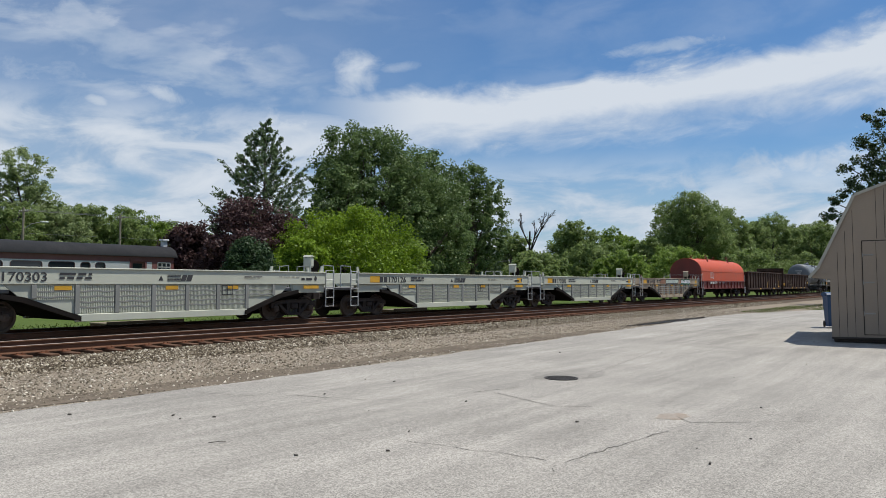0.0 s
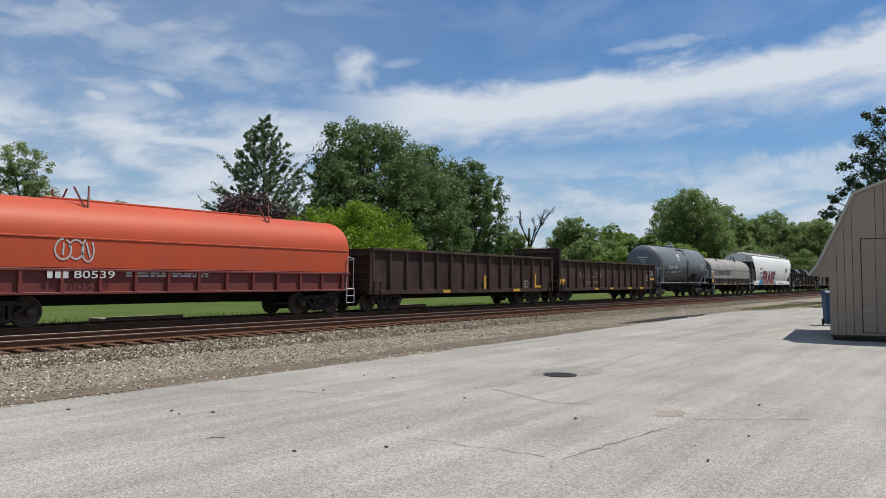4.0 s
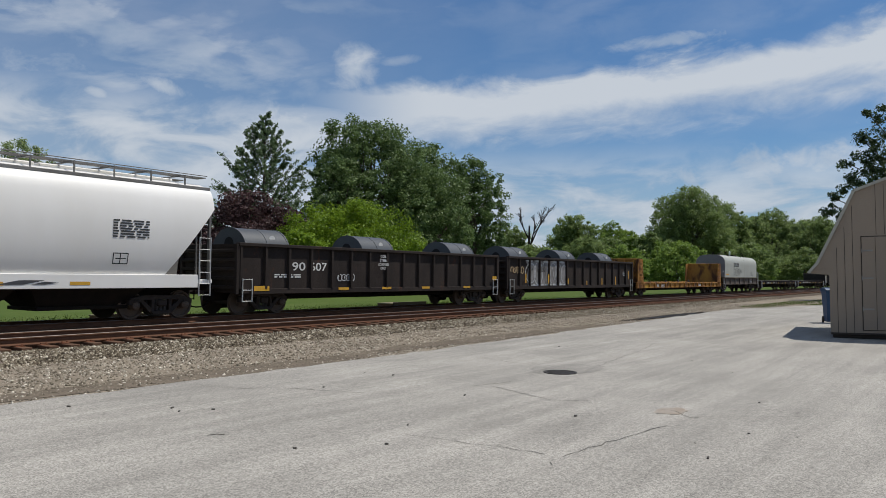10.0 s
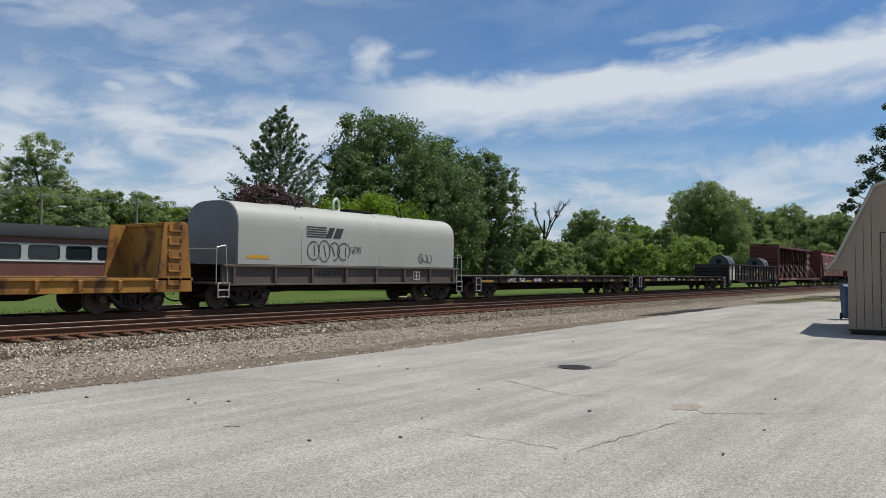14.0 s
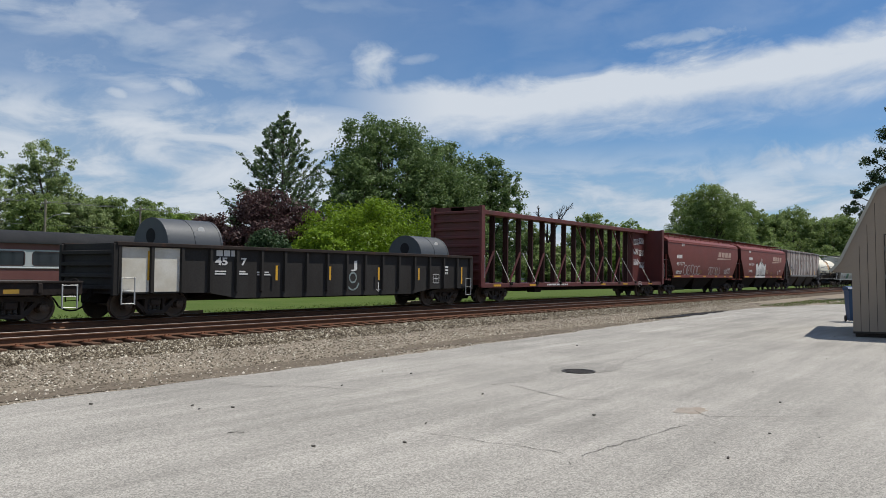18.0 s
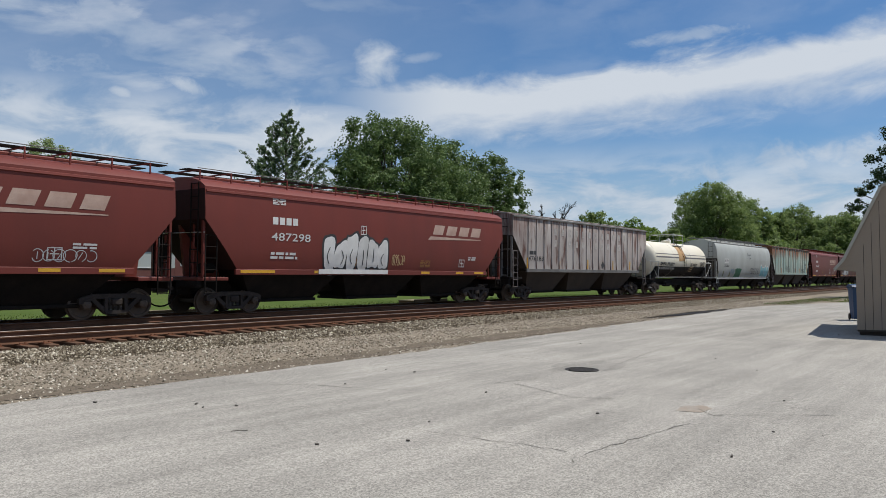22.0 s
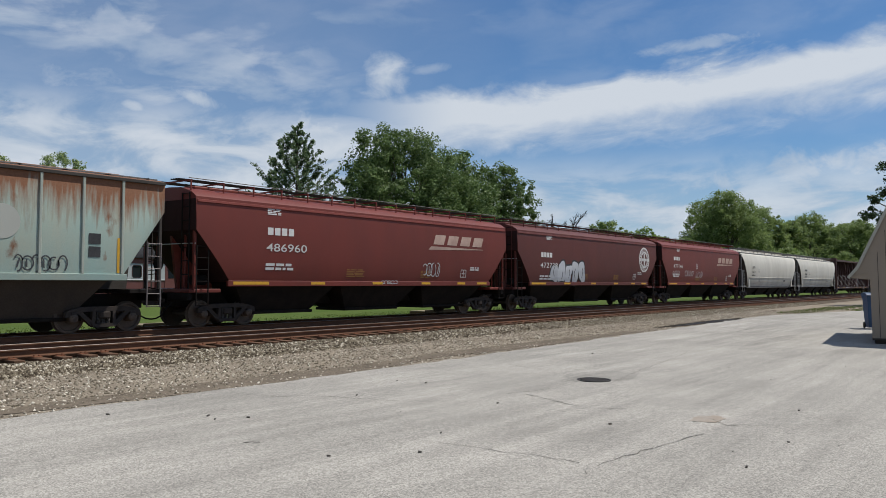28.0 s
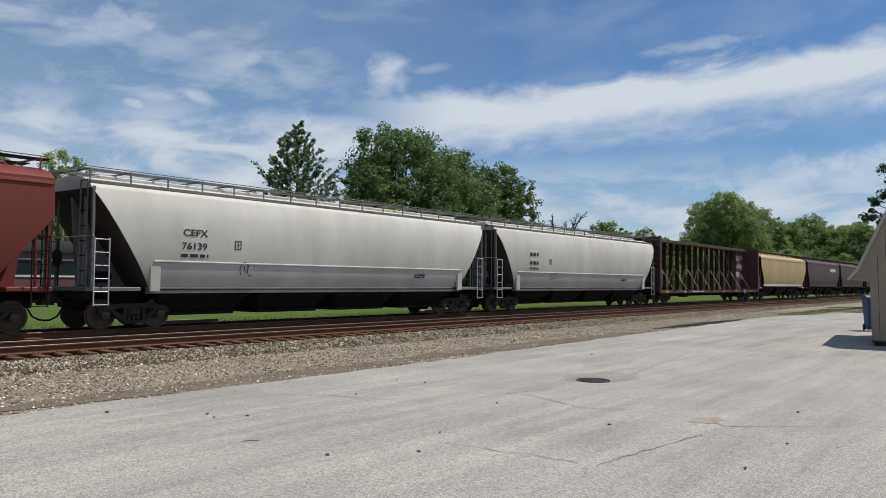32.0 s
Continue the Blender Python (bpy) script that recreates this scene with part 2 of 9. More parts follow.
# ---- mesh tools ----
class Mesh:
    """Collects corners and faces of one mesh."""

    def __init__(self):
        self.v, self.f = [], []

    def add(self, verts, faces):
        n = len(self.v)
        self.v += [tuple(p) for p in verts]
        self.f += [tuple(i + n for i in q) for q in faces]
        return self

    def box(self, x0, x1, y0, y1, z0, z1):
        x0, x1, y0, y1, z0, z1 = min(x0, x1), max(x0, x1), min(y0, y1), max(y0, y1), min(z0, z1), max(z0, z1)
        return self.add([(x, y, z) for x in (x0, x1) for y in (y0, y1) for z in (z0, z1)], [(0, 1, 3, 2), (4, 6, 7, 5), (0, 4, 5, 1), (2, 3, 7, 6), (0, 2, 6, 4), (1, 5, 7, 3)])

    def cbox(self, x0, x1, y0, y1, z0, z1, c=0.012):
        """A box with its edges cut off at c."""
        lo, hi = (min(x0, x1), min(y0, y1), min(z0, z1)), (max(x0, x1), max(y0, y1), max(z0, z1))
        c = min(c, 0.4 * min(h - l for l, h in zip(lo, hi)))
        v, idx = [], {}
        for sx in (0, 1):
            for sy in (0, 1):
                for sz in (0, 1):
                    s = (sx, sy, sz)
                    for a in range(3):
                        p = [hi[k] if s[k] else lo[k] for k in range(3)]
                        for k in range(3):
                            if k != a:
                                p[k] += -c if s[k] else c
                        idx[s, a] = len(v)
                        v.append(p)
        f = []
        for a in range(3):
            b, d = [k for k in range(3) if k != a]
            for s in (0, 1):
                ring = []
                for u, w in ((0, 0), (1, 0), (1, 1), (0, 1)):
                    key = [0, 0, 0]
                    key[a], key[b], key[d] = s, u, w
                    ring.append(idx[tuple(key), a])
                f.append(tuple(ring))
            for u in (0, 1):
                for w in (0, 1):
                    k0, k1 = [0, 0, 0], [0, 0, 0]
                    k0[b] = k1[b] = u
                    k0[d] = k1[d] = w
                    k1[a] = 1
                    k0, k1 = tuple(k0), tuple(k1)
                    f.append((idx[k0, b], idx[k1, b], idx[k1, d], idx[k0, d]))
        for s in [(i, j, k) for i in (0, 1) for j in (0, 1) for k in (0, 1)]:
            f.append((idx[s, 0], idx[s, 1], idx[s, 2]))
        return self.add(v, f)

    def tube(self, p0, p1, r, n=8, r1=None, caps=True):
        p0, p1 = Vector(p0), Vector(p1)
        d = p1 - p0
        if d.length < 1e-6:
            return self
        a = d.orthogonal().normalized()
        b = d.normalized().cross(a)
        r1 = r if r1 is None else r1
        v = []
        for p, q in ((p0, r), (p1, r1)):
            v += [p + (a * math.cos(2 * math.pi * i / n) + b * math.sin(2 * math.pi * i / n)) * q for i in range(n)]
        f = [(i, (i + 1) % n, n + (i + 1) % n, n + i) for i in range(n)]
        if caps:
            f += [tuple(range(n - 1, -1, -1)), tuple(range(n, 2 * n))]
        return self.add(v, f)

    def path(self, pts, r, n=6):
        for a, b in zip(pts, pts[1:]):
            self.tube(a, b, r, n)
        return self

    def prism(self, prof, a0, a1, axis="x"):
        """A closed outline drawn out from a0 to a1. The outline is (y, z) for axis x, (x, z) for y, (x, y) for z."""
        def at(p, a):
            return (a, p[0], p[1]) if axis == "x" else (p[0], a, p[1]) if axis == "y" else (p[0], p[1], a)
        n = len(prof)
        v = [at(p, a0) for p in prof] + [at(p, a1) for p in prof]
        f = [(i, (i + 1) % n, n + (i + 1) % n, n + i) for i in range(n)] + [tuple(range(n - 1, -1, -1)), tuple(range(n, 2 * n))]
        return self.add(v, f)

    def strip(self, prof, a0, a1):
        """An open outline (y, z) drawn out along x."""
        n = len(prof)
        v = [(a0, *p) for p in prof] + [(a1, *p) for p in prof]
        return self.add(v, [(i, i + 1, n + i + 1, n + i) for i in range(n - 1)])

    def lathe(self, prof, n=20, axis="x", at=(0, 0, 0)):
        """Pairs (place on the axis, radius) turned about the axis."""
        v, f, m = [], [], len(prof)
        for a, r in prof:
            for i in range(n):
                c, s = math.cos(2 * math.pi * i / n) * r, math.sin(2 * math.pi * i / n) * r
                p = (a, c, s) if axis == "x" else (s, a, c) if axis == "y" else (c, s, a)
                v.append(tuple(p[k] + at[k] for k in range(3)))
        for j in range(m - 1):
            f += [(j * n + i, j * n + (i + 1) % n, (j + 1) * n + (i + 1) % n, (j + 1) * n + i) for i in range(n)]
        f += [tuple(range(n - 1, -1, -1)), tuple((m - 1) * n + i for i in range(n))]
        return self.add(v, f)

    def data(self, name, material, smooth=False):
        me = bpy.data.meshes.new(name)
        me.from_pydata(self.v, [], self.f)
        bm = bmesh.new()
        bm.from_mesh(me)
        bmesh.ops.recalc_face_normals(bm, faces=bm.faces)
        bm.to_mesh(me)
        bm.free()
        me.materials.append(material)
        if smooth:
            me.shade_smooth()
            me.set_sharp_from_angle(angle=radians(38))
        return me


def part(name, m, material, parent=None, label="", smooth=False, at=(0, 0, 0)):
    """Links a mesh (or shared mesh data) as one object, under parent."""
    me = m if isinstance(m, bpy.types.Mesh) else m.data(name, material, smooth)
    ob = new(name, me)
    ob.location = at
    if parent:
        ob.parent = parent
    if label:
        ob["label"] = label
    return ob


def thing(name, label, category, group="", kind="", at=(0, 0, 0)):
    ob = new(name)
    ob.location = at
    return tagged(ob, label, category, group, kind)

# ---- the ground ----
RAIL = 0.225  # rail heads
TRACKS = (18.50, 22.60)  # centre lines: the empty track, and the train's
grass = mat("grass", (0.068, 0.108, 0.022), 0.95, spec=0.08, second=(0.105, 0.135, 0.038), scale=0.35, amount=0.9, fine=18, grain=0.18, bump=0.6)


def asphalt_mat(name, tone=1.0):
    """Worn open asphalt: pale and dark aggregate, old stains, long wheel streaks."""
    m = MATS[name] = bpy.data.materials.new(name)
    m.use_nodes = True
    nt = m.node_tree
    N, Lk = nt.nodes.new, nt.links.new
    bs = nt.nodes["Principled BSDF"]
    geo = N("ShaderNodeNewGeometry")

    def noise_(scale, detail, rough=0.6, stretch=None, turn=0.0):
        n = N("ShaderNodeTexNoise")
        n.inputs["Scale"].default_value, n.inputs["Detail"].default_value, n.inputs["Roughness"].default_value = scale, detail, rough
        src = geo.outputs["Position"]
        if stretch:
            mp = N("ShaderNodeMapping")
            mp.inputs["Scale"].default_value, mp.inputs["Rotation"].default_value = stretch, (0, 0, radians(turn))
            Lk(src, mp.inputs[0])
            src = mp.outputs[0]
        Lk(src, n.inputs["Vector"])
        return n.outputs["Fac"]

    def ramp(v, a, b, lo, hi):
        n = N("ShaderNodeMapRange")
        for k, q in (("From Min", a), ("From Max", b), ("To Min", lo), ("To Max", hi)):
            n.inputs[k].default_value = q
        Lk(v, n.inputs["Value"])
        return n.outputs[0]

    def times(a, b):
        n = N("ShaderNodeMath")
        n.operation = "MULTIPLY"
        Lk(a, n.inputs[0])
        Lk(b, n.inputs[1])
        return n.outputs[0]

    vor = N("ShaderNodeTexVoronoi")
    vor.inputs["Scale"].default_value = 78.0
    Lk(geo.outputs["Position"], vor.inputs["Vector"])
    stone = N("ShaderNodeSeparateColor")
    Lk(vor.outputs["Color"], stone.inputs[0])
    grain = ramp(stone.outputs[0], 0.0, 1.0, 0.60, 1.38)
    mid = ramp(noise_(14, 5, 0.7), 0.3, 0.7, 0.90, 1.08)
    big = ramp(noise_(0.35, 5, 0.6), 0.32, 0.68, 0.84, 1.10)
    streak = ramp(noise_(1.0, 5, 0.6, (0.10, 1.6, 1), -22), 0.35, 0.65, 0.88, 1.08)
    streak2 = ramp(noise_(1.0, 6, 0.65, (0.25, 3.5, 1), 8), 0.36, 0.62, 0.90, 1.06)
    val = times(times(times(grain, mid), times(big, streak)), streak2)
    col = N("ShaderNodeVectorMath")
    col.operation = "SCALE"
    col.inputs[0].default_value = tuple(c * tone for c in (0.340, 0.317, 0.278))
    Lk(val, col.inputs["Scale"])
    Lk(col.outputs[0], bs.inputs["Base Color"])
    bs.inputs["Roughness"].default_value = 0.9
    bs.inputs["Specular IOR Level"].default_value = 0.3
    b = N("ShaderNodeBump")
    b.inputs["Strength"].default_value, b.inputs["Distance"].default_value = 0.13, 0.006
    Lk(val, b.inputs["Height"])
    Lk(b.outputs[0], bs.inputs["Normal"])
    return m


asphalt = asphalt_mat("worn_asphalt")
gravel = mat("gravel", (0.325, 0.272, 0.205), 0.97, second=(0.19, 0.155, 0.115), scale=0.5, amount=0.9, fine=26, grain=0.26, bump=1.0, spec=0.12)
ballast_m = mat("ballast_bed", (0.12, 0.092, 0.064), 0.95, second=(0.075, 0.056, 0.040), scale=0.8, amount=0.9, fine=16, grain=0.22, bump=1.0, spec=0.12)
rail_rust = mat("rail_rust", (0.165, 0.082, 0.048), 0.9, spec=0.15, second=(0.085, 0.046, 0.030), scale=2, amount=0.8, fine=50, grain=0.15)
rail_head = mat("rail_head", (0.20, 0.165, 0.14), 0.5, 0.6, scale=3, amount=0.4, fine=60, grain=0.08, bump=0.05)
tie_m = mat("tie_wood", (0.115, 0.066, 0.042), 0.95, spec=0.12, second=(0.165, 0.095, 0.06), scale=3, amount=0.9, fine=40, grain=0.16, bump=0.5)
plate_m = mat("tie_plate", (0.20, 0.080, 0.042), 0.9, spec=0.2, fine=40)


def structure(name, m, material, label="", category="", smooth=False):
    return tagged(part(name, m, material, smooth=smooth), label, category, kind="structure")


# one sheet of earth and grass to the horizon, with the low bank of the track bed in it
m = Mesh()
prof = [(-2500, -0.10), (-60, -0.10), (10.0, -0.10), (14.0, -0.12), (16.0, -0.1), (26.0, -0.12), (28.5, -0.22), (33, -0.12), (60, 0.0), (140, 0.1), (2500, 0.1)]
m.strip(prof, -2500, 2500)
structure("ground", m, grass, "mown green grass beyond the railway", "ground", True)

# parking lot: a thin slab with an uneven edge towards the railway
rnd = random.Random(4)
edge = [(-60, 10.4), (0, 10.2)]
x = 1.0
while x < 42.5:
    base = 10.35 + (0.55 * max(0.0, (x - 11) / 15) if x < 26 else 0.55 + 0.6 * (x - 26) / 16)
    edge.append((x, base + rnd.uniform(-0.09, 0.09)))
    x += rnd.uniform(0.35, 0.8)
edge += [(44.5, 11.3), (51, 9.95), (55.0, 8.9), (60, 8.2), (75, 7.5), (110, 7.0)]
m = Mesh()
outline = edge + [(110, -40), (-60, -40)]
m.prism(outline, -0.3, 0.0, "z")
structure("parking_lot", m, asphalt, "pale worn asphalt parking lot with fine cracks", "parking lot")

# compacted gravel between the lot and the ballast
m = Mesh()
m.strip([(8.6, -0.11), (10.1, -0.035), (11.2, -0.035), (12.6, -0.05), (13.7, -0.085), (15.2, -0.10), (16.6, -0.12)], -60, 160)
structure("gravel_shoulder", m, gravel, "brown-grey compacted gravel beside the tracks", "gravel", True)

# ballast bed with its sloping shoulder, one profile for both tracks
m = Mesh()
m.strip([(14.7, -0.14), (15.7, -0.06), (16.7, -0.02), (17.2, -0.05), (19.8, -0.05), (20.5, -0.05), (21.3, -0.05), (23.9, -0.05), (25.1, -0.05), (27.0, -0.2)], -80, 700)
structure("ballast", m, ballast_m, "rough grey and brown crushed stone ballast", "ballast", True)


def stones(name, count, xr, yr, zfun, size, material, label, seed):
    """Loose angular stones, joined."""
    g = np.random.default_rng(seed)
    base = np.array([(1, 0, 0), (-1, 0, 0), (0, 1, 0), (0, -1, 0), (0, 0, 1), (0, 0, -1)], float)
    tri = np.array([(0, 2, 4), (2, 1, 4), (1, 3, 4), (3, 0, 4), (2, 0, 5), (1, 2, 5), (3, 1, 5), (0, 3, 5)])
    X = xr[0] + (xr[1] - xr[0]) * g.random(count) ** 1.7
    Y = yr[0] + (yr[1] - yr[0]) * g.random(count)
    s = size * (0.5 + g.random(count) ** 2)
    v = base[None] * (0.55 + 0.7 * g.random((count, 6, 1))) * s[:, None, None] * np.array([1, 1, 0.75])
    a = g.random(count) * 6.28
    c, sn = np.cos(a)[:, None], np.sin(a)[:, None]
    v = np.stack([v[..., 0] * c - v[..., 1] * sn, v[..., 0] * sn + v[..., 1] * c, v[..., 2]], -1)
    v[..., 0] += X[:, None]
    v[..., 1] += Y[:, None]
    v[..., 2] += (np.interp(Y, *zfun) + s * 0.25)[:, None]
    f = (tri[None] + 6 * np.arange(count)[:, None, None]).reshape(-1, 3)
    me = bpy.data.meshes.new(name)
    me.from_pydata(v.reshape(-1, 3).tolist(), [], f.tolist())
    me.materials.append(material)
    return tagged(new(name, me), label, "stones", kind="stuff")


def island_mat(name, cols, rough=0.9):
    m = MATS[name] = bpy.data.materials.new(name)
    m.use_nodes = True
    nt = m.node_tree
    N, Lk = nt.nodes.new, nt.links.new
    bs = nt.nodes["Principled BSDF"]
    geo, cr = N("ShaderNodeNewGeometry"), N("ShaderNodeValToRGB")
    Lk(geo.outputs["Random Per Island"], cr.inputs[0])
    el = cr.color_ramp.elements
    while len(el) < len(cols):
        el.new(0.5)
    for i, c in enumerate(cols):
        el[i].position, el[i].color = (i / (len(cols) - 1)) ** 0.7, (*c, 1)
    Lk(cr.outputs[0], bs.inputs["Base Color"])
    bs.inputs["Roughness"].default_value = rough
    bs.inputs["Specular IOR Level"].default_value = 0.15
    return m


stone_mix = island_mat("stone_mix", [(0.048, 0.037, 0.025), (0.125, 0.099, 0.068), (0.22, 0.182, 0.128), (0.33, 0.285, 0.21), (0.62, 0.56, 0.45)])
grit_mix = island_mat("grit_mix", [(0.10, 0.082, 0.058), (0.20, 0.170, 0.127), (0.33, 0.286, 0.22), (0.74, 0.68, 0.57)])
shoulder = ((14.7, 15.7, 16.8, 17.2, 19.8, 20.5, 25), (-0.14, -0.06, -0.02, -0.055, -0.055, -0.055, -0.055))
flat = ((8, 10.1, 11.2, 12.6, 13.7, 15.2), (-0.1, -0.035, -0.035, -0.05, -0.085, -0.1))
stones("ballast_stones", 62000, (2, 75), (14.8, 17.32), shoulder, 0.034, stone_mix, "loose angular grey and tan ballast stones", 1)
stones("inner_ballast", 7000, (2, 60), (17.4, 21.6), shoulder, 0.036, stone_mix, "dark ballast stones between the rails", 2)
stones("gravel_stones", 26000, (2, 55), (10.4, 15.0), flat, 0.023, grit_mix, "small loose stones and grit on gravel", 3)

# ---- tracks ----
def rail_profile(y):
    half = [(0.035, RAIL - 0.008), (0.036, RAIL - 0.036), (0.010, RAIL - 0.05), (0.009, RAIL - 0.14), (0.025, RAIL - 0.155), (0.07, RAIL - 0.165), (0.07, RAIL - 0.178)]
    return [(y + a, b) for a, b in half] + [(y - a, b) for a, b in reversed(half)]


tie_me = Mesh().cbox(-0.115, 0.115, -1.3, 1.3, -0.16, 0.0, 0.012).data("tie", tie_m)
plate_me = Mesh().cbox(-0.1, 0.1, -0.18, 0.18, 0.0, 0.018, 0.006).box(-0.07, -0.04, -0.11, -0.085, 0.018, 0.05).box(0.04, 0.07, -0.11, -0.085, 0.018, 0.05).data("tie_plate", plate_m)
track_obs = []
for cy in TRACKS:
    tr = thing("railway_track", "rusty steel rails on weathered wooden ties" if cy < 20 else "dark steel rails under the passing train", "railway track", "tracks", "structure")
    track_obs.append(tr)
    for s in (-1, 1):
        y = cy + s * 0.7535
        ra = part("rail", Mesh().prism(rail_profile(y), -80, 700), rail_rust, tr)
        part("rail_head", Mesh().prism([(y - 0.031, RAIL - 0.008), (y + 0.031, RAIL - 0.008), (y + 0.026, RAIL), (y - 0.026, RAIL)], -80, 700), rail_head, ra, "worn bright running surface")
far_ties = Mesh()
rnd = random.Random(9)
for k, cy in enumerate(TRACKS):
    x, n = -6.0, 0
    while x < 420:
        z = RAIL - 0.178 - 0.018 + rnd.uniform(-0.006, 0.004)
        off = rnd.uniform(-0.09, 0.09)
        if x > (92 if k == 0 else 60):
            far_ties.cbox(x - 0.115, x + 0.115, cy - 1.3 + off, cy + 1.3 + off, z - 0.16, z, 0.01)
        else:
            t = part("tie", tie_me, None, track_obs[k], at=(x, cy + off, z))
            t.rotation_euler.z = rnd.uniform(-0.02, 0.02)
            if k == 0:
                part("tie_plate", plate_me, None, t, at=(0, -0.7535 - off, 0))
        x += 0.535 + rnd.uniform(-0.03, 0.03)
part("tie_row", far_ties, tie_m, track_obs[0])["kind"] = "stuff"

# ---- marks on the lot ----
crack_m = mat("crack", (0.10, 0.088, 0.074), 0.95, fine=60, scale=4)
stain_m = asphalt_mat("stained_asphalt", 0.86)
rust_stain = mat("tan_stain", (0.30, 0.235, 0.175), 0.9, second=(0.345, 0.318, 0.275), scale=2.5, amount=1.0, fine=85, grain=0.14, bump=0.5)
iron = mat("cast_iron", (0.052, 0.046, 0.04), 0.7, 0.5, scale=3, fine=60)


def crack(pts, w, seed):
    r = random.Random(seed)
    line = []
    for a, b in zip(pts, pts[1:]):
        n = max(2, int(math.dist(a, b) / 0.16))
        line += [(a[0] + (b[0] - a[0]) * i / n + r.uniform(-0.035, 0.035), a[1] + (b[1] - a[1]) * i / n + r.uniform(-0.035, 0.035)) for i in range(n)]
    m = Mesh()
    for i, ((ax, ay), (bx, by)) in enumerate(zip(line, line[1:])):
        d = Vector((bx - ax, by - ay)).normalized() if math.dist((ax, ay), (bx, by)) > 1e-6 else Vector((1, 0))
        n0, q = Vector((-d.y, d.x)), w * r.uniform(0.35, 1.0)
        m.add([(ax + n0.x * q, ay + n0.y * q, 0.004), (ax - n0.x * q, ay - n0.y * q, 0.004), (bx - n0.x * q, by - n0.y * q, 0.004), (bx + n0.x * q, by + n0.y * q, 0.004)], [(0, 1, 2, 3)])
    tagged(part("crack", m, crack_m), "thin dark crack in worn asphalt", "crack", "cracks in the lot", "structure")


CRACKS = [([(6.68, 3.33), (7.22, 3.29), (7.8, 3.23), (8.56, 3.14), (9.07, 3.02)], 0.008), ([(6.57, 5.42), (6.63, 4.8), (6.67, 4.36), (6.72, 3.85), (6.66, 3.35)], 0.006), ([(6.32, 3.29), (6.68, 3.33)], 0.006),
          ([(10.2, 6.27), (9.97, 5.64), (9.67, 5.02), (9.83, 4.66), (10.02, 4.33)], 0.009), ([(9.92, 3.57), (9.94, 3.32), (9.59, 3.02), (9.85, 2.69), (10.32, 2.14), (10.7, 1.69)], 0.007),
          ([(12.82, 5.98), (14.88, 6.32), (17.96, 6.77), (19.73, 7.13)], 0.008), ([(10.05, 6.59), (10.64, 6.44), (11.21, 6.24)], 0.008), ([(13.71, 8.87), (13.44, 8.14), (13.19, 7.35)], 0.009),
          ([(7.44, 10.07), (7.65, 9.19), (8.09, 8.68), (8.33, 7.97), (8.52, 7.25)], 0.009), ([(14, 9.4), (17, 9.2), (20, 9.0)], 0.008), ([(24, 8.9), (28, 8.5), (33, 8.9)], 0.012)]
for i, (pts, w) in enumerate(CRACKS):
    crack(pts, w, 20 + i)


def blot(name, cx, cy, rx, ry, material, label, z=0.004, seed=1, cat="stain"):
    r = random.Random(seed)
    n = 40
    wob = [r.uniform(0.75, 1.1) for _ in range(n)]
    pts = [(cx + rx * math.cos(6.2832 * i / n) * (wob[i] + wob[i - 1]) / 2, cy + ry * math.sin(6.2832 * i / n) * (wob[i] + wob[i - 1]) / 2, z) for i in range(n)]
    return tagged(part(name, Mesh().add(pts, [tuple(range(n))]), material), label, cat, kind="structure")


blot("stain", 9.86, 3.36, 0.30, 0.20, rust_stain, "tan stain on asphalt", seed=2)
blot("stain", 13.1, 6.45, 1.0, 0.62, stain_m, "grey sunken asphalt round a manhole", seed=3)
blot("stain", 24.5, 6.4, 2.8, 0.35, stain_m, "grey patch on asphalt", seed=5)
blot("stain", 33.0, 8.6, 3.5, 0.5, stain_m, "grey patch on asphalt", seed=7)
bits = Mesh()
r = random.Random(77)
for px_, py_ in [(5.26, 9.54), (6.1, 5.0), (8.1, 2.5), (9.1, 1.7), (5.9, 8.2), (16, 5), (18.3, 4.2), (7.5, 2.2), (11.3, 2.6), (5.4, 5.6), (14.5, 3.8), (10.2, 8.9)] + [(r.uniform(4, 30), r.uniform(1.5, 9.8)) for _ in range(16)]:
    q, a = r.uniform(0.012, 0.045), r.uniform(0, 3.1)
    bits.tube((px_, py_, 0.008), (px_ + q * math.cos(a), py_ + q * math.sin(a), 0.012), q * 0.28, 5)
tagged(part("litter_bits", bits, crack_m), "dark leaf bits and pebbles on asphalt", "debris", kind="stuff")

# manhole cover in its ring, a little sunk
mh = thing("manhole", "dark cast iron manhole cover set in asphalt", "manhole", at=(12.5, 6.28, 0.0))
mh.scale = (0.88, 0.88, 1.0)
part("ring", Mesh().lathe([(0.0, 0.345), (0.014, 0.34), (0.014, 0.30), (0.002, 0.298)], 40, "z"), iron, mh)
lid = Mesh().lathe([(0.0, 0.293), (0.009, 0.288)], 40, "z")
for i in range(-4, 5):
    w = math.sqrt(max(0.0, 0.26 ** 2 - (i * 0.058) ** 2))
    lid.cbox(-w, w, i * 0.058 - 0.012, i * 0.058 + 0.012, 0.009, 0.015, 0.003)
part("cover", lid, iron, mh)

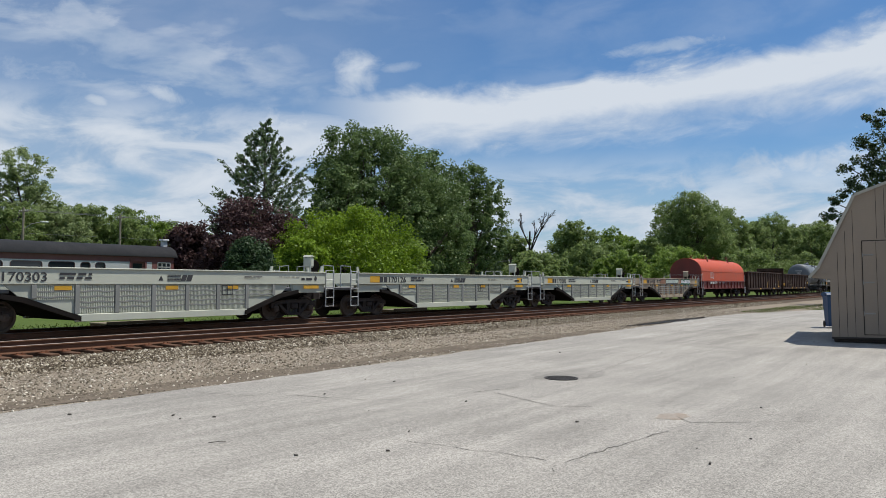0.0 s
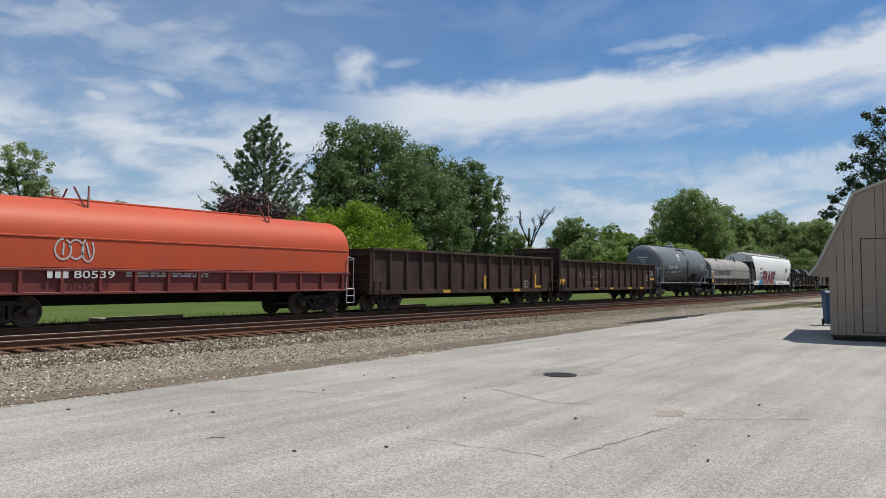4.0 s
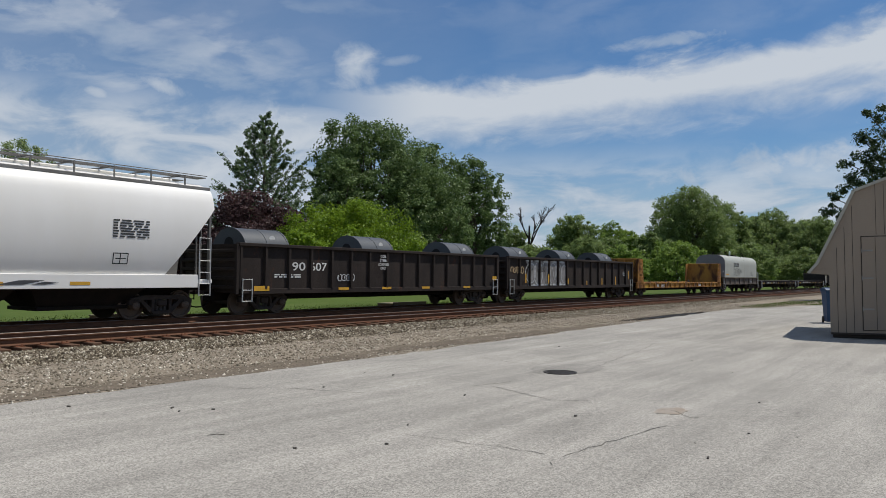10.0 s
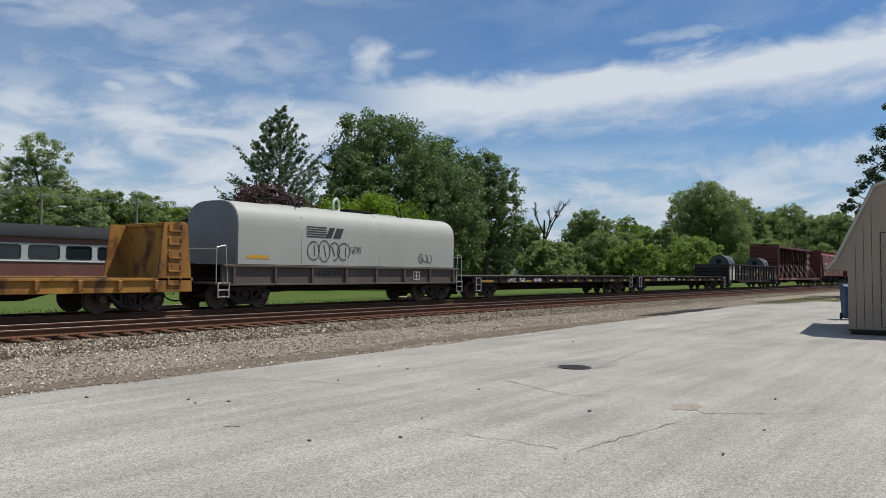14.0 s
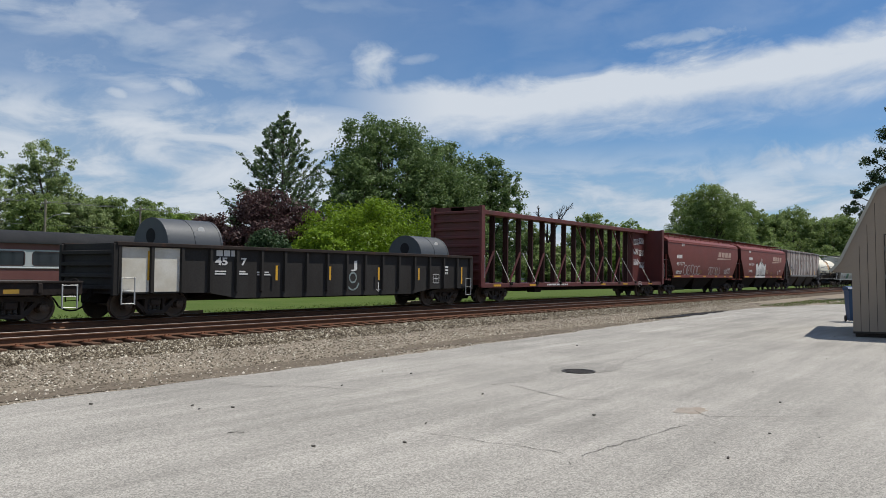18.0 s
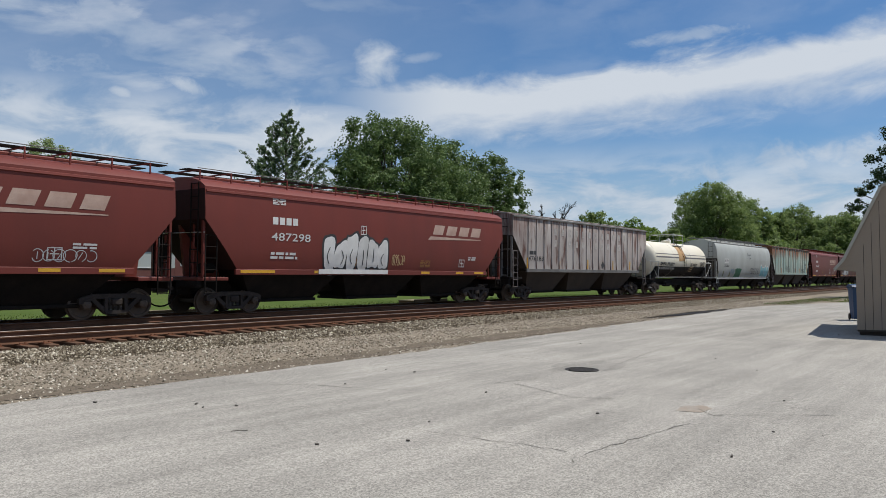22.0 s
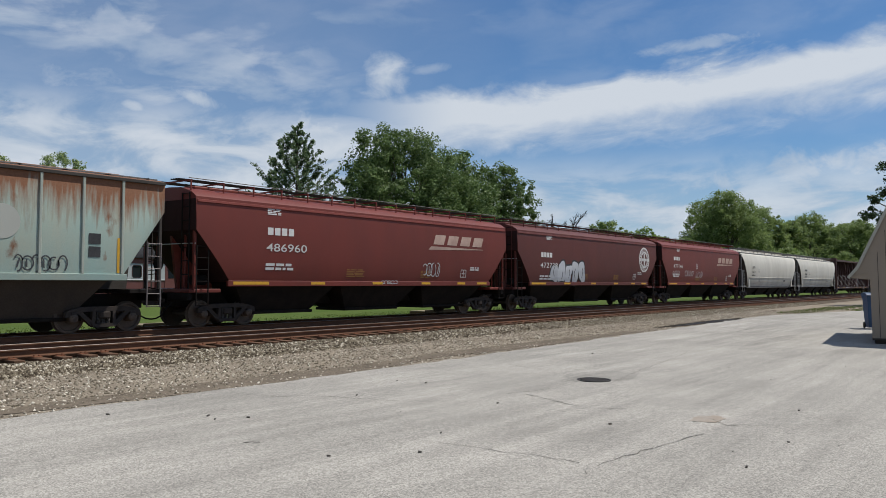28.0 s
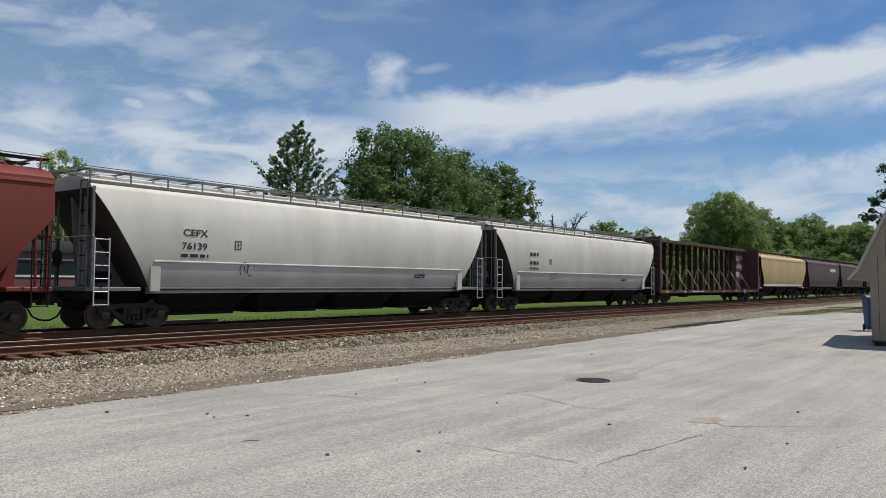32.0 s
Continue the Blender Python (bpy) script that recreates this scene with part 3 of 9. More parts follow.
water = mat("puddle_water", (0.016, 0.0125, 0.009), 0.5, fine=3, grain=0.02, bump=0.02, spec=0.06)
mud = mat("wet_mud", (0.145, 0.117, 0.088), 0.97, second=(0.21, 0.172, 0.13), scale=0.9, amount=1, fine=24, grain=0.2, bump=0.8, spec=0.08)
wet = mat("soaked_mud", (0.022, 0.018, 0.014), 0.85, second=(0.045, 0.036, 0.028), scale=1.2, amount=1, fine=24, bump=0.6, spec=0.03)
blot("mud", 34.6, 11.75, 6.0, 0.46, wet, "dark wet mud along the lot's edge", z=-0.028, seed=11, cat="mud")
blot("puddle", 34.6, 11.7, 4.4, 0.24, water, "shallow puddle on wet mud", z=-0.022, seed=12, cat="puddle")
blot("mud", 8.6, 11.0, 5.2, 0.50, mud, "dark damp earth along the lot's edge", z=-0.026, seed=14, cat="mud")
blot("mud", 19.5, 11.45, 7.5, 0.50, mud, "dark damp earth along the lot's edge", z=-0.024, seed=13, cat="mud")


def tufts(name, count, boxes, h, material, label, seed):
    g = random.Random(seed)
    m = Mesh()
    for _ in range(count):
        x0, x1, y0, y1, z = g.choice(boxes)
        x, y, a, q = g.uniform(x0, x1), g.uniform(y0, y1), g.uniform(0, 6.28), h * g.uniform(0.4, 1.1)
        w, dx, dy = 0.02 + 0.03 * g.random(), g.uniform(-0.5, 0.5) * q, g.uniform(-0.5, 0.5) * q
        m.add([(x - w * math.cos(a), y - w * math.sin(a), z), (x + w * math.cos(a), y + w * math.sin(a), z), (x + dx, y + dy, z + q)], [(0, 1, 2)])
    me = bpy.data.meshes.new(name)
    me.from_pydata(m.v, [], m.f)
    me.materials.append(material)
    return tagged(new(name, me), label, "grass", kind="stuff")


blade = leaf_mat("grass_blade", (0.068, 0.110, 0.020), (0.14, 0.180, 0.044), 0.4)
STICK = Mesh().path([(5.22, 6.75, 0.012), (5.29, 6.69, 0.02), (5.36, 6.64, 0.012)], 0.004, 5)
tagged(part("twig", STICK, crack_m), "short dark twig lying on asphalt", "twig")
tufts("weeds", 5000, [(56, 76, 9.2, 11.6, -0.1), (48, 64, 10.6, 12.4, -0.1)], 0.14, blade, "patchy yellow-green weeds at the lot's end", 5)
tufts("lawn_grass", 16000, [(10, 60, 26.6, 32, -0.2), (30, 110, 26.8, 34, -0.2)], 0.10, blade, "green lawn grass beyond the tracks", 6)


# ---- two low timber platforms on the grass behind the tracks ----
under_board = mat("tarred_board", (0.022, 0.018, 0.014), 0.95, spec=0.1, fine=30)
plank_m = mat("grey_tan_plank", (0.27, 0.215, 0.14), 0.9, second=(0.17, 0.14, 0.09), scale=2.5, amount=0.9, fine=30, grain=0.14, bump=0.4)
for x0, x1, y0 in ((16.2, 19.6, 27.1), (34.4, 37.6, 28.0)):
    pf = thing("timber_platform", "low weathered timber platform lying on grass", "platform", "platforms", at=(x0, y0, -0.2))
    for k in range(6):
        part("plank", Mesh().cbox(0.0, x1 - x0, 0.2 * k, 0.2 * k + 0.185, 0.20, 0.245, 0.008), plank_m, pf)
    part("side_board", Mesh().cbox(0.0, x1 - x0, -0.05, -0.005, 0.0, 0.30, 0.01), under_board, pf, "dark tarred side board")
    for x in (0.1, (x1 - x0) / 2, x1 - x0 - 0.1):
        part("bearer", Mesh().cbox(x - 0.06, x + 0.06, 0.0, 1.18, 0.0, 0.20, 0.01), tie_m, pf)

# ---- shed, bin ----
shed_side = mat("shed_siding", (0.30, 0.24, 0.18), 0.8, second=(0.20, 0.17, 0.14), scale=1.2, amount=0.5, fine=30, grain=0.07, bump=0.2, streak=6)
shed_trim = mat("shed_trim", (0.40, 0.39, 0.33), 0.7, scale=2, amount=0.3, fine=30)
shingle_m = mat("shingle", (0.07, 0.065, 0.06), 0.9, fine=40, bump=0.5)
dark_wood = mat("skid_wood", (0.05, 0.04, 0.032), 0.9)
steel = mat("hinge_steel", (0.28, 0.27, 0.25), 0.5, 0.6)


def build_shed():
    """A gambrel-roofed shed; its own x runs along the front wall, y into the depth."""
    W, DEP = 4.4, 5.5
    sh = thing("garden_shed", "taupe wooden gambrel shed with a hinged door", "shed")
    ux, uy = 0.12, -0.9928
    sh.matrix_basis = Matrix(((ux, -uy, 0, 25.117), (uy, ux, 0, 3.783), (0, 0, 1, 0), (0, 0, 0, 1))) @ pose(0, 0, 0, 0, -1.0, 0)
    wall_z = 2.12
    gable = [(0.0, 0.13), (W, 0.13), (W, 1.86), (W + 0.5, 1.90), (W + 0.28, 2.20), (W - 0.71, 4.29), (W / 2, 4.84), (0.71, 4.29), (-0.28, 2.20), (-0.5, 1.90), (0.0, 1.86)]
    part("front_wall", Mesh().prism(gable, 0.0, 0.05, "y"), shed_side, sh)
    part("back_wall", Mesh().prism(gable, DEP - 0.05, DEP, "y"), shed_side, sh)
    for x in (0.0, W - 0.05):
        part("side_wall", Mesh().box(x, x + 0.05, 0.05, DEP - 0.05, 0.13, wall_z), shed_side, sh)
    # battens cover the joints of the siding panels
    for x in (0.20, 0.41, 0.62, 1.23, 1.44, 1.72, 2.0, 2.3, 2.6, 2.9, 3.2, 3.5, 3.8, 4.1, 4.4):
        top = wall_z + (4.22 - wall_z) * x / 0.72 if x < 0.72 else 4.22
        if x > 0.8 and x < 2.95:
            for z0, z1 in ((3.02, top + 0.25),):
                part("groove", Mesh().box(x, x + 0.012, -0.004, 0.0, z0, z1), dark_wood, sh)
            continue
        part("groove", Mesh().box(x, x + 0.012, -0.004, 0.0, 0.14, min(top, 4.2) - 0.05), dark_wood, sh)
    for s in (0, 1):
        def mx(x):
            return x if s == 0 else W - x
        pts = [(-0.55, 1.90), (-0.30, 2.20), (0.70, 4.30), (W / 2, 4.86)]
        for (xa, za), (xb, zb) in zip(pts, pts[1:]):
            d = Vector((xb - xa, zb - za)).normalized()
            n = Vector((-d.y, d.x)) * 0.05
            q = [(mx(xa), za), (mx(xb), zb), (mx(xb + n.x), zb + n.y), (mx(xa + n.x), za + n.y)]
            part("roof", Mesh().prism(q, -0.035, DEP + 0.13, "y"), shingle_m, sh)
            q2 = [(mx(xa - n.x * 0.5), za - n.y * 0.5), (mx(xb - n.x * 0.5), zb - n.y * 0.5), (mx(xb + n.x * 1.1), zb + n.y * 1.1), (mx(xa + n.x * 1.1), za + n.y * 1.1)]
            part("fascia", Mesh().prism(q2, -0.06, -0.035, "y"), shed_trim, sh, "pale trim board along the roof's edge")
        part("soffit", Mesh().prism([(mx(-0.5), 1.93), (mx(0.0), 2.05), (mx(0.0), 2.09), (mx(-0.5), 1.97)], -0.02, DEP + 0.1, "y"), shed_side, sh)
    part("skid", Mesh().cbox(0.05, W - 0.05, 0.1, DEP - 0.1, 0.0, 0.1, 0.02), dark_wood, sh)
    part("sill", Mesh().cbox(0.0, W, -0.02, 0.06, 0.10, 0.16, 0.01), dark_wood, sh)
    door = part("door", Mesh().cbox(0.86, 2.86, -0.035, -0.006, 0.25, 2.95, 0.006), shed_side, sh, "wide plank door with strap hinges")
    for x in (1.2, 1.53, 1.86, 2.2, 2.53):
        part("groove", Mesh().box(x, x + 0.012, -0.039, -0.035, 0.27, 2.93), dark_wood, door)
    for z in (0.85, 1.75, 2.55):
        h = Mesh().cbox(0.88, 1.14, -0.047, -0.036, z - 0.022, z + 0.022, 0.004).tube((0.86, -0.042, z - 0.06), (0.86, -0.042, z + 0.06), 0.014, 8)
        part("hinge", h, steel, door, "steel strap hinge")
    part("door_gap", Mesh().box(0.835, 0.86, -0.006, -0.002, 0.23, 2.97).box(0.835, 2.88, -0.006, -0.002, 2.95, 2.975).box(0.835, 2.88, -0.006, -0.002, 0.23, 0.25), dark_wood, sh)


build_shed()

bin_blue = mat("bin_plastic", (0.012, 0.052, 0.135), 0.55, scale=2, amount=0.3, fine=30, grain=0.05)


def build_bin():
    b = thing("wheeled_bin", "blue plastic wheeled rubbish bin with lid", "bin", at=(33.5, 4.98, 0.0))
    b.rotation_euler.z = radians(-66)
    b.scale = (0.94, 0.94, 1.06)
    body = Mesh()
    v = [(x * (0.27 if z < 0.5 else 0.34), y * (0.25 if z < 0.5 else 0.36), z) for z in (0.05, 1.18) for x, y in ((-1, -1), (1, -1), (1, 1), (-1, 1))]
    body.add(v, [(0, 1, 5, 4), (1, 2, 6, 5), (2, 3, 7, 6), (3, 0, 4, 7), (3, 2, 1, 0), (4, 5, 6, 7)])
    part("body", body, bin_blue, b)
    part("rim", Mesh().cbox(-0.37, 0.37, -0.39, 0.39, 1.14, 1.2, 0.015), bin_blue, b)
    part("lid", Mesh().prism([(-0.42, 1.2), (0.4, 1.2), (0.4, 1.25), (0.1, 1.31), (-0.36, 1.28), (-0.45, 1.22)], -0.38, 0.38), bin_blue, b)
    part("handle", Mesh().tube((-0.3, 0.44, 1.16), (0.3, 0.44, 1.16), 0.018), bin_blue, b)
    for x in (-0.3, 0.3):
        part("wheel", Mesh().lathe([(x - 0.03, 0.08), (x - 0.02, 0.12), (x + 0.02, 0.12), (x + 0.03, 0.08)], 16, "x", (0, 0.26, 0.12)), dark_wood, b)


build_bin()

# ---- the dining car on show, a fence, poles ----
maroon = mat("maroon_paint", (0.155, 0.052, 0.048), 0.6, second=(0.20, 0.085, 0.075), scale=0.8, amount=0.7, fine=25, grain=0.06, streak=3)
stripe_w = mat("pale_paint", (0.52, 0.53, 0.53), 0.6, second=(0.42, 0.43, 0.44), scale=0.9, amount=0.6, fine=25, grain=0.05, streak=3)
roof_tar = mat("tar_roof", (0.020, 0.021, 0.024), 0.9, spec=0.25, second=(0.034, 0.034, 0.036), scale=0.7, amount=0.9, fine=20, bump=0.3)
dark_glass = glass_mat("dark_glass")
dark_frame = mat("dark_frame", (0.06, 0.03, 0.03), 0.6)
old_wood = mat("fence_wood", (0.40, 0.35, 0.24), 0.85, scale=4, amount=0.6, fine=30)
rust_frame = mat("brown_steel", (0.05, 0.035, 0.03), 0.8)


def build_diner():
    Y, X1, X0 = 55.0, 38.7, 7.0
    d = thing("dining_car", "maroon and cream old railway dining car on show", "railway car", at=(0, Y, 0.05))
    zf, zt = 1.0, 3.55
    # near wall in bands, with real openings for the windows
    wins = [(31.85, 32.7), (30.7, 31.5), (28.3, 30.3), (25.65, 27.9), (22.95, 25.2), (20.3, 22.55), (17.6, 19.9), (14.9, 17.2)]
    wz0, wz1 = 1.88, 2.92
    door = (34.7, 36.2)
    part("lower_side", Mesh().box(X0, door[0], 0, 0.12, zf - 0.4, 1.75).box(door[1], X1, 0, 0.12, zf - 0.4, 1.75), maroon, d)
    part("upper_side", Mesh().box(X0, X1, 0, 0.12, 3.02, zt), maroon, d)
    band = Mesh().box(X0, door[0], -0.012, 0.11, 1.75, wz0).box(X0, door[0], -0.012, 0.11, wz1, 3.02).box(door[1], X1 - 2.0, -0.012, 0.11, 1.75, 3.02)
    cuts = sorted(wins)
    x = X0
    for a, b in cuts:
        band.box(x, a, -0.012, 0.11, wz0, wz1)
        x = b
    band.box(x, door[0], -0.012, 0.11, wz0, wz1)
    part("window_band", band, stripe_w, d, "cream window band")
    part("molding", Mesh().cbox(X0, door[0], -0.05, 0.0, 1.72, 1.79, 0.01), stripe_w, d)
    for a, b in wins:
        for xa, sx in ((a, 1), (b, -1)):
            for za, sz in ((wz0, 1), (wz1, -1)):
                part("corner_plate", Mesh().prism([(xa, za), (xa + sx * 0.20, za), (xa + sx * 0.06, za + sz * 0.06), (xa, za + sz * 0.20)], -0.024, 0.02, "y"), stripe_w, d)
        w = part("window", Mesh().box(a, b, 0.03, 0.045, wz0, wz1), dark_glass, d, "dark glazed window")
        part("window_frame", Mesh().box(a, b, -0.02, 0.03, wz0, wz0 + 0.06).box(a, b, -0.02, 0.03, wz1 - 0.06, wz1).box(a, a + 0.07, -0.02, 0.03, wz0, wz1).box(b - 0.07, b, -0.02, 0.03, wz0, wz1), dark_frame, w)
    dr = part("door", Mesh().box(door[0], door[1], 0.1, 0.16, zf, 3.1), maroon, d, "maroon door with glass panes")
    part("door_frame", Mesh().box(door[0], door[0] + 0.14, -0.03, 0.1, zf - 0.3, 3.15).box(door[1] - 0.14, door[1], -0.03, 0.1, zf - 0.3, 3.15).box(door[0], door[1], -0.03, 0.1, 3.05, 3.2), maroon, dr)
    part("pane", Mesh().box(door[0] + 0.35, door[1] - 0.35, 0.085, 0.1, 1.9, 2.9), dark_glass, dr)
    e0 = X1 - 2.0
    vb = part("vestibule", Mesh().box(e0, X1, -0.02, 0.1, zf - 0.4, 3.05), maroon, d)
    part("end_window", Mesh().box(e0 + 0.5, X1 - 0.35, -0.035, -0.022, 1.95, 3.0), dark_glass, vb)
    bars = Mesh()
    for i in range(4):
        xx = e0 + 0.5 + i * (X1 - 0.85 - e0) / 3
        bars.box(xx - 0.03, xx + 0.03, -0.05, -0.036, 1.92, 3.03)
    for z in (1.95, 2.3, 2.65, 3.0):
        bars.box(e0 + 0.47, X1 - 0.32, -0.05, -0.036, z - 0.03, z + 0.03)
    part("muntins", bars, stripe_w, vb)
    part("end_wall", Mesh().box(X1 - 0.12, X1, 0.12, 3.0, zf - 0.4, zt), maroon, d)
    part("far_side", Mesh().box(X0, X1, 2.9, 3.0, zf - 0.4, zt).box(X0, X0 + 0.12, 0.12, 2.9, zf - 0.4, zt), maroon, d)
    part("floor", Mesh().box(X0 + 0.1, X1 - 0.1, 0.12, 2.9, zf - 0.2, zf), dark_frame, d)
    part("roof", Mesh().prism([(-0.18, zt - 0.10), (-0.18, zt + 0.02), (0.15, zt + 0.5), (0.75, zt + 0.78), (1.5, zt + 0.86), (2.25, zt + 0.78), (2.85, zt + 0.5), (3.18, zt + 0.02), (3.18, zt - 0.10)], X0 - 0.2, X1 + 0.25), roof_tar, d, "black tarred roof", True)
    part("chimney", Mesh().cbox(X1 - 0.25, X1 + 0.15, 1.1, 1.5, zt, zt + 1.35, 0.02).cbox(X1 - 0.35, X1 + 0.25, 1.0, 1.6, zt + 1.3, zt + 1.45, 0.02), stripe_w, d)
    part("skirt", Mesh().box(X0 + 1, X1 - 1, 0.3, 2.7, 0.0, zf - 0.35), rust_frame, d)
    for x in (X1 - 3.5, X0 + 4):
        part("bogie", Mesh().cbox(x - 1.4, x + 1.4, 0.1, 0.35, 0.05, 0.65, 0.08), rust_frame, d)


build_diner()


def build_fence():
    f = thing("deck_fence", "weathered wooden picket fence of a raised deck", "fence", at=(0, 54.0, 0.0))
    pk = Mesh().cbox(-0.035, 0.035, -0.02, 0.02, 0.75, 2.2, 0.006).data("picket", old_wood)
    x = 38.9
    while x < 44.2:
        part("picket", pk, None, f, at=(x, 0, 0))
        x += 0.21
    part("rail", Mesh().cbox(38.8, 44.3, 0.02, 0.08, 2.0, 2.1, 0.01), old_wood, f)
    part("rail", Mesh().cbox(38.8, 44.3, 0.02, 0.08, 0.9, 1.0, 0.01), old_wood, f)
    for x in (38.85, 41.5, 44.2):
        part("post", Mesh().cbox(x - 0.06, x + 0.06, 0.02, 0.14, -0.05, 2.35, 0.01), old_wood, f)
    part("deck", Mesh().box(38.8, 44.3, 0.14, 3.0, 0.6, 0.72), old_wood, f)
    tagged(part("notice", Mesh().cbox(40.4, 41.0, -0.03, -0.021, 1.75, 2.1, 0.004), stripe_w, f), "small white notice board")


build_fence()
pole_m = mat("pole_wood", (0.26, 0.22, 0.17), 0.9, fine=20)
wire_m = mat("wire", (0.22, 0.22, 0.21), 0.6)
PY = 92.0


def build_poles():
    tops = []
    for x, h, lamp in ((44.3, 10.0, True), (56.6, 10.1, False), (34.0, 9.9, False), (80.0, 10.0, False)):
        p = thing("utility_pole", "grey-brown wooden utility pole with wires", "utility pole", "utility poles", at=(x, PY, 0.0))
        part("pole", Mesh().tube((0, 0, -0.1), (0, 0, h), 0.17, 10, 0.12), pole_m, p)
        part("crossarm", Mesh().cbox(-0.06, 0.06, -1.1, 1.1, h - 0.55, h - 0.42, 0.01), pole_m, p)
        for y in (-1, -0.5, 0.5, 1):
            part("insulator", Mesh().lathe([(0.0, 0.03), (0.06, 0.06), (0.14, 0.05), (0.18, 0.02)], 8, "z", (0, y, h - 0.42)), stripe_w, p)
        if lamp:
            part("lamp_arm", Mesh().path([(0, 0, h - 2.6), (0.8, -0.3, h - 1.9), (1.9, -0.6, h - 1.6)], 0.05, 6), wire_m, p)
            part("lamp_head", Mesh().cbox(1.7, 2.6, -0.8, -0.4, h - 1.68, h - 1.48, 0.06), stripe_w, p, "pale street lamp head")
        tops.append((x, h))
    for dy, dz in ((-1, -0.25), (1, -0.25), (0.5, -0.25), (0.0, -3.0)):
        line = sorted([(-60.0, 10.0)] + tops + [(190.0, 10.0)])
        for (xa, ha), (xb, hb) in zip(line, line[1:]):
            pts = []
            for i in range(10):
                u = i / 12
                pts.append((xa + (xb - xa) * u, PY + dy, ha + (hb - ha) * u + dz - 4 * u * (1 - u) * 0.0009 * (xb - xa) ** 2 * 0.35))
            tagged(part("overhead_wire", Mesh().path(pts, 0.022, 4), wire_m), "thin grey overhead wire between poles", "wire", "overhead wires", "structure")


build_poles()


def build_house():
    h = thing("house", "small white house with grey gable roof behind trees", "house", at=(176, 100, 0.05))
    wall = part("wall", Mesh().prism([(-3.2, 0), (3.2, 0), (3.2, 4.6), (0, 7.4), (-3.2, 4.6)], -4.5, 4.5, "y"), stripe_w, h)
    for s in (-1, 1):
        part("roof", Mesh().prism([(0, 7.45), (s * 3.7, 4.2), (s * 3.7, 4.4), (0, 7.68)], -4.8, 4.8, "y"), mat("grey_roof", (0.2, 0.21, 0.22), 0.9), h)
    for z in (1.2, 3.6):
        for x in (-1.5, 1.5):
            w = part("window", Mesh().box(x - 0.5, x + 0.5, -4.53, -4.51, z, z + 1.3), dark_glass, h)
            for zz in (z - 0.1, z + 1.3):
                part("frame", Mesh().box(x - 0.6, x + 0.6, -4.56, -4.53, zz, zz + 0.1), stripe_w, w)


build_house()

# ---- trees ----
bark = mat("bark", (0.11, 0.085, 0.065), 0.95, second=(0.07, 0.055, 0.045), scale=2, amount=0.8, fine=14, bump=0.8)
LEAF = {
    "mid": leaf_mat("leaf_mid", (0.110, 0.165, 0.048), (0.320, 0.400, 0.145), 0.55),
    "deep": leaf_mat("leaf_deep", (0.050, 0.090, 0.026), (0.215, 0.300, 0.110), 0.36),
    "lime": leaf_mat("leaf_lime", (0.085, 0.150, 0.010), (0.280, 0.405, 0.034), 0.42),
    "purple": leaf_mat("leaf_purple", (0.044, 0.026, 0.026), (0.135, 0.074, 0.070), 0.30),
    "pine": leaf_mat("leaf_pine", (0.075, 0.120, 0.058), (0.21, 0.285, 0.145), 0.35),
    "shade": leaf_mat("leaf_shade", (0.030, 0.056, 0.024), (0.105, 0.155, 0.066), 0.25),
    # far trees: distance haze mixed into a lighter grey-green leaf colour
    "pale": leaf_mat("leaf_hazed", (0.165, 0.220, 0.085), (0.40, 0.470, 0.225), 0.55),
    "evergreen": leaf_mat("leaf_evergreen", (0.026, 0.052, 0.022), (0.072, 0.118, 0.048), 0.25),
    "fresh": leaf_mat("leaf_fresh", (0.115, 0.190, 0.032), (0.310, 0.415, 0.095), 0.54),
}


def leaf_mesh(name, pos, nrm, size, material, g, slim=0.6, sides=4):
    """One bent leaf or small spray at each place; far crowns take three-cornered ones."""
    n = len(pos)
    a = g.normal(size=(n, 3))
    a -= nrm * (a * nrm).sum(1, keepdims=True)
    a /= np.linalg.norm(a, axis=1, keepdims=True) + 1e-9
    b = np.cross(nrm, a)
    s = (size * (0.6 + 0.8 * g.random(n)))[:, None]
    droop = nrm * s * 0.25
    v = np.stack([pos - a * s, pos - b * s * slim + droop, pos + a * s, pos + b * s * slim + droop], 1)
    if sides == 3:
        v = v[:, [0, 1, 3]] + (a * s * 0.25)[:, None]
        v[:, 0] -= a * s * 0.3
    v = v.reshape(-1, 3)
    me = bpy.data.meshes.new(name)
    me.vertices.add(sides * n)
    me.vertices.foreach_set("co", v.ravel())
    me.loops.add(sides * n)
    me.loops.foreach_set("vertex_index", np.arange(sides * n))
    me.polygons.add(n)
    me.polygons.foreach_set("loop_start", np.arange(0, sides * n, sides))
    me.update(calc_edges=True)
    me.materials.append(material)
    return me


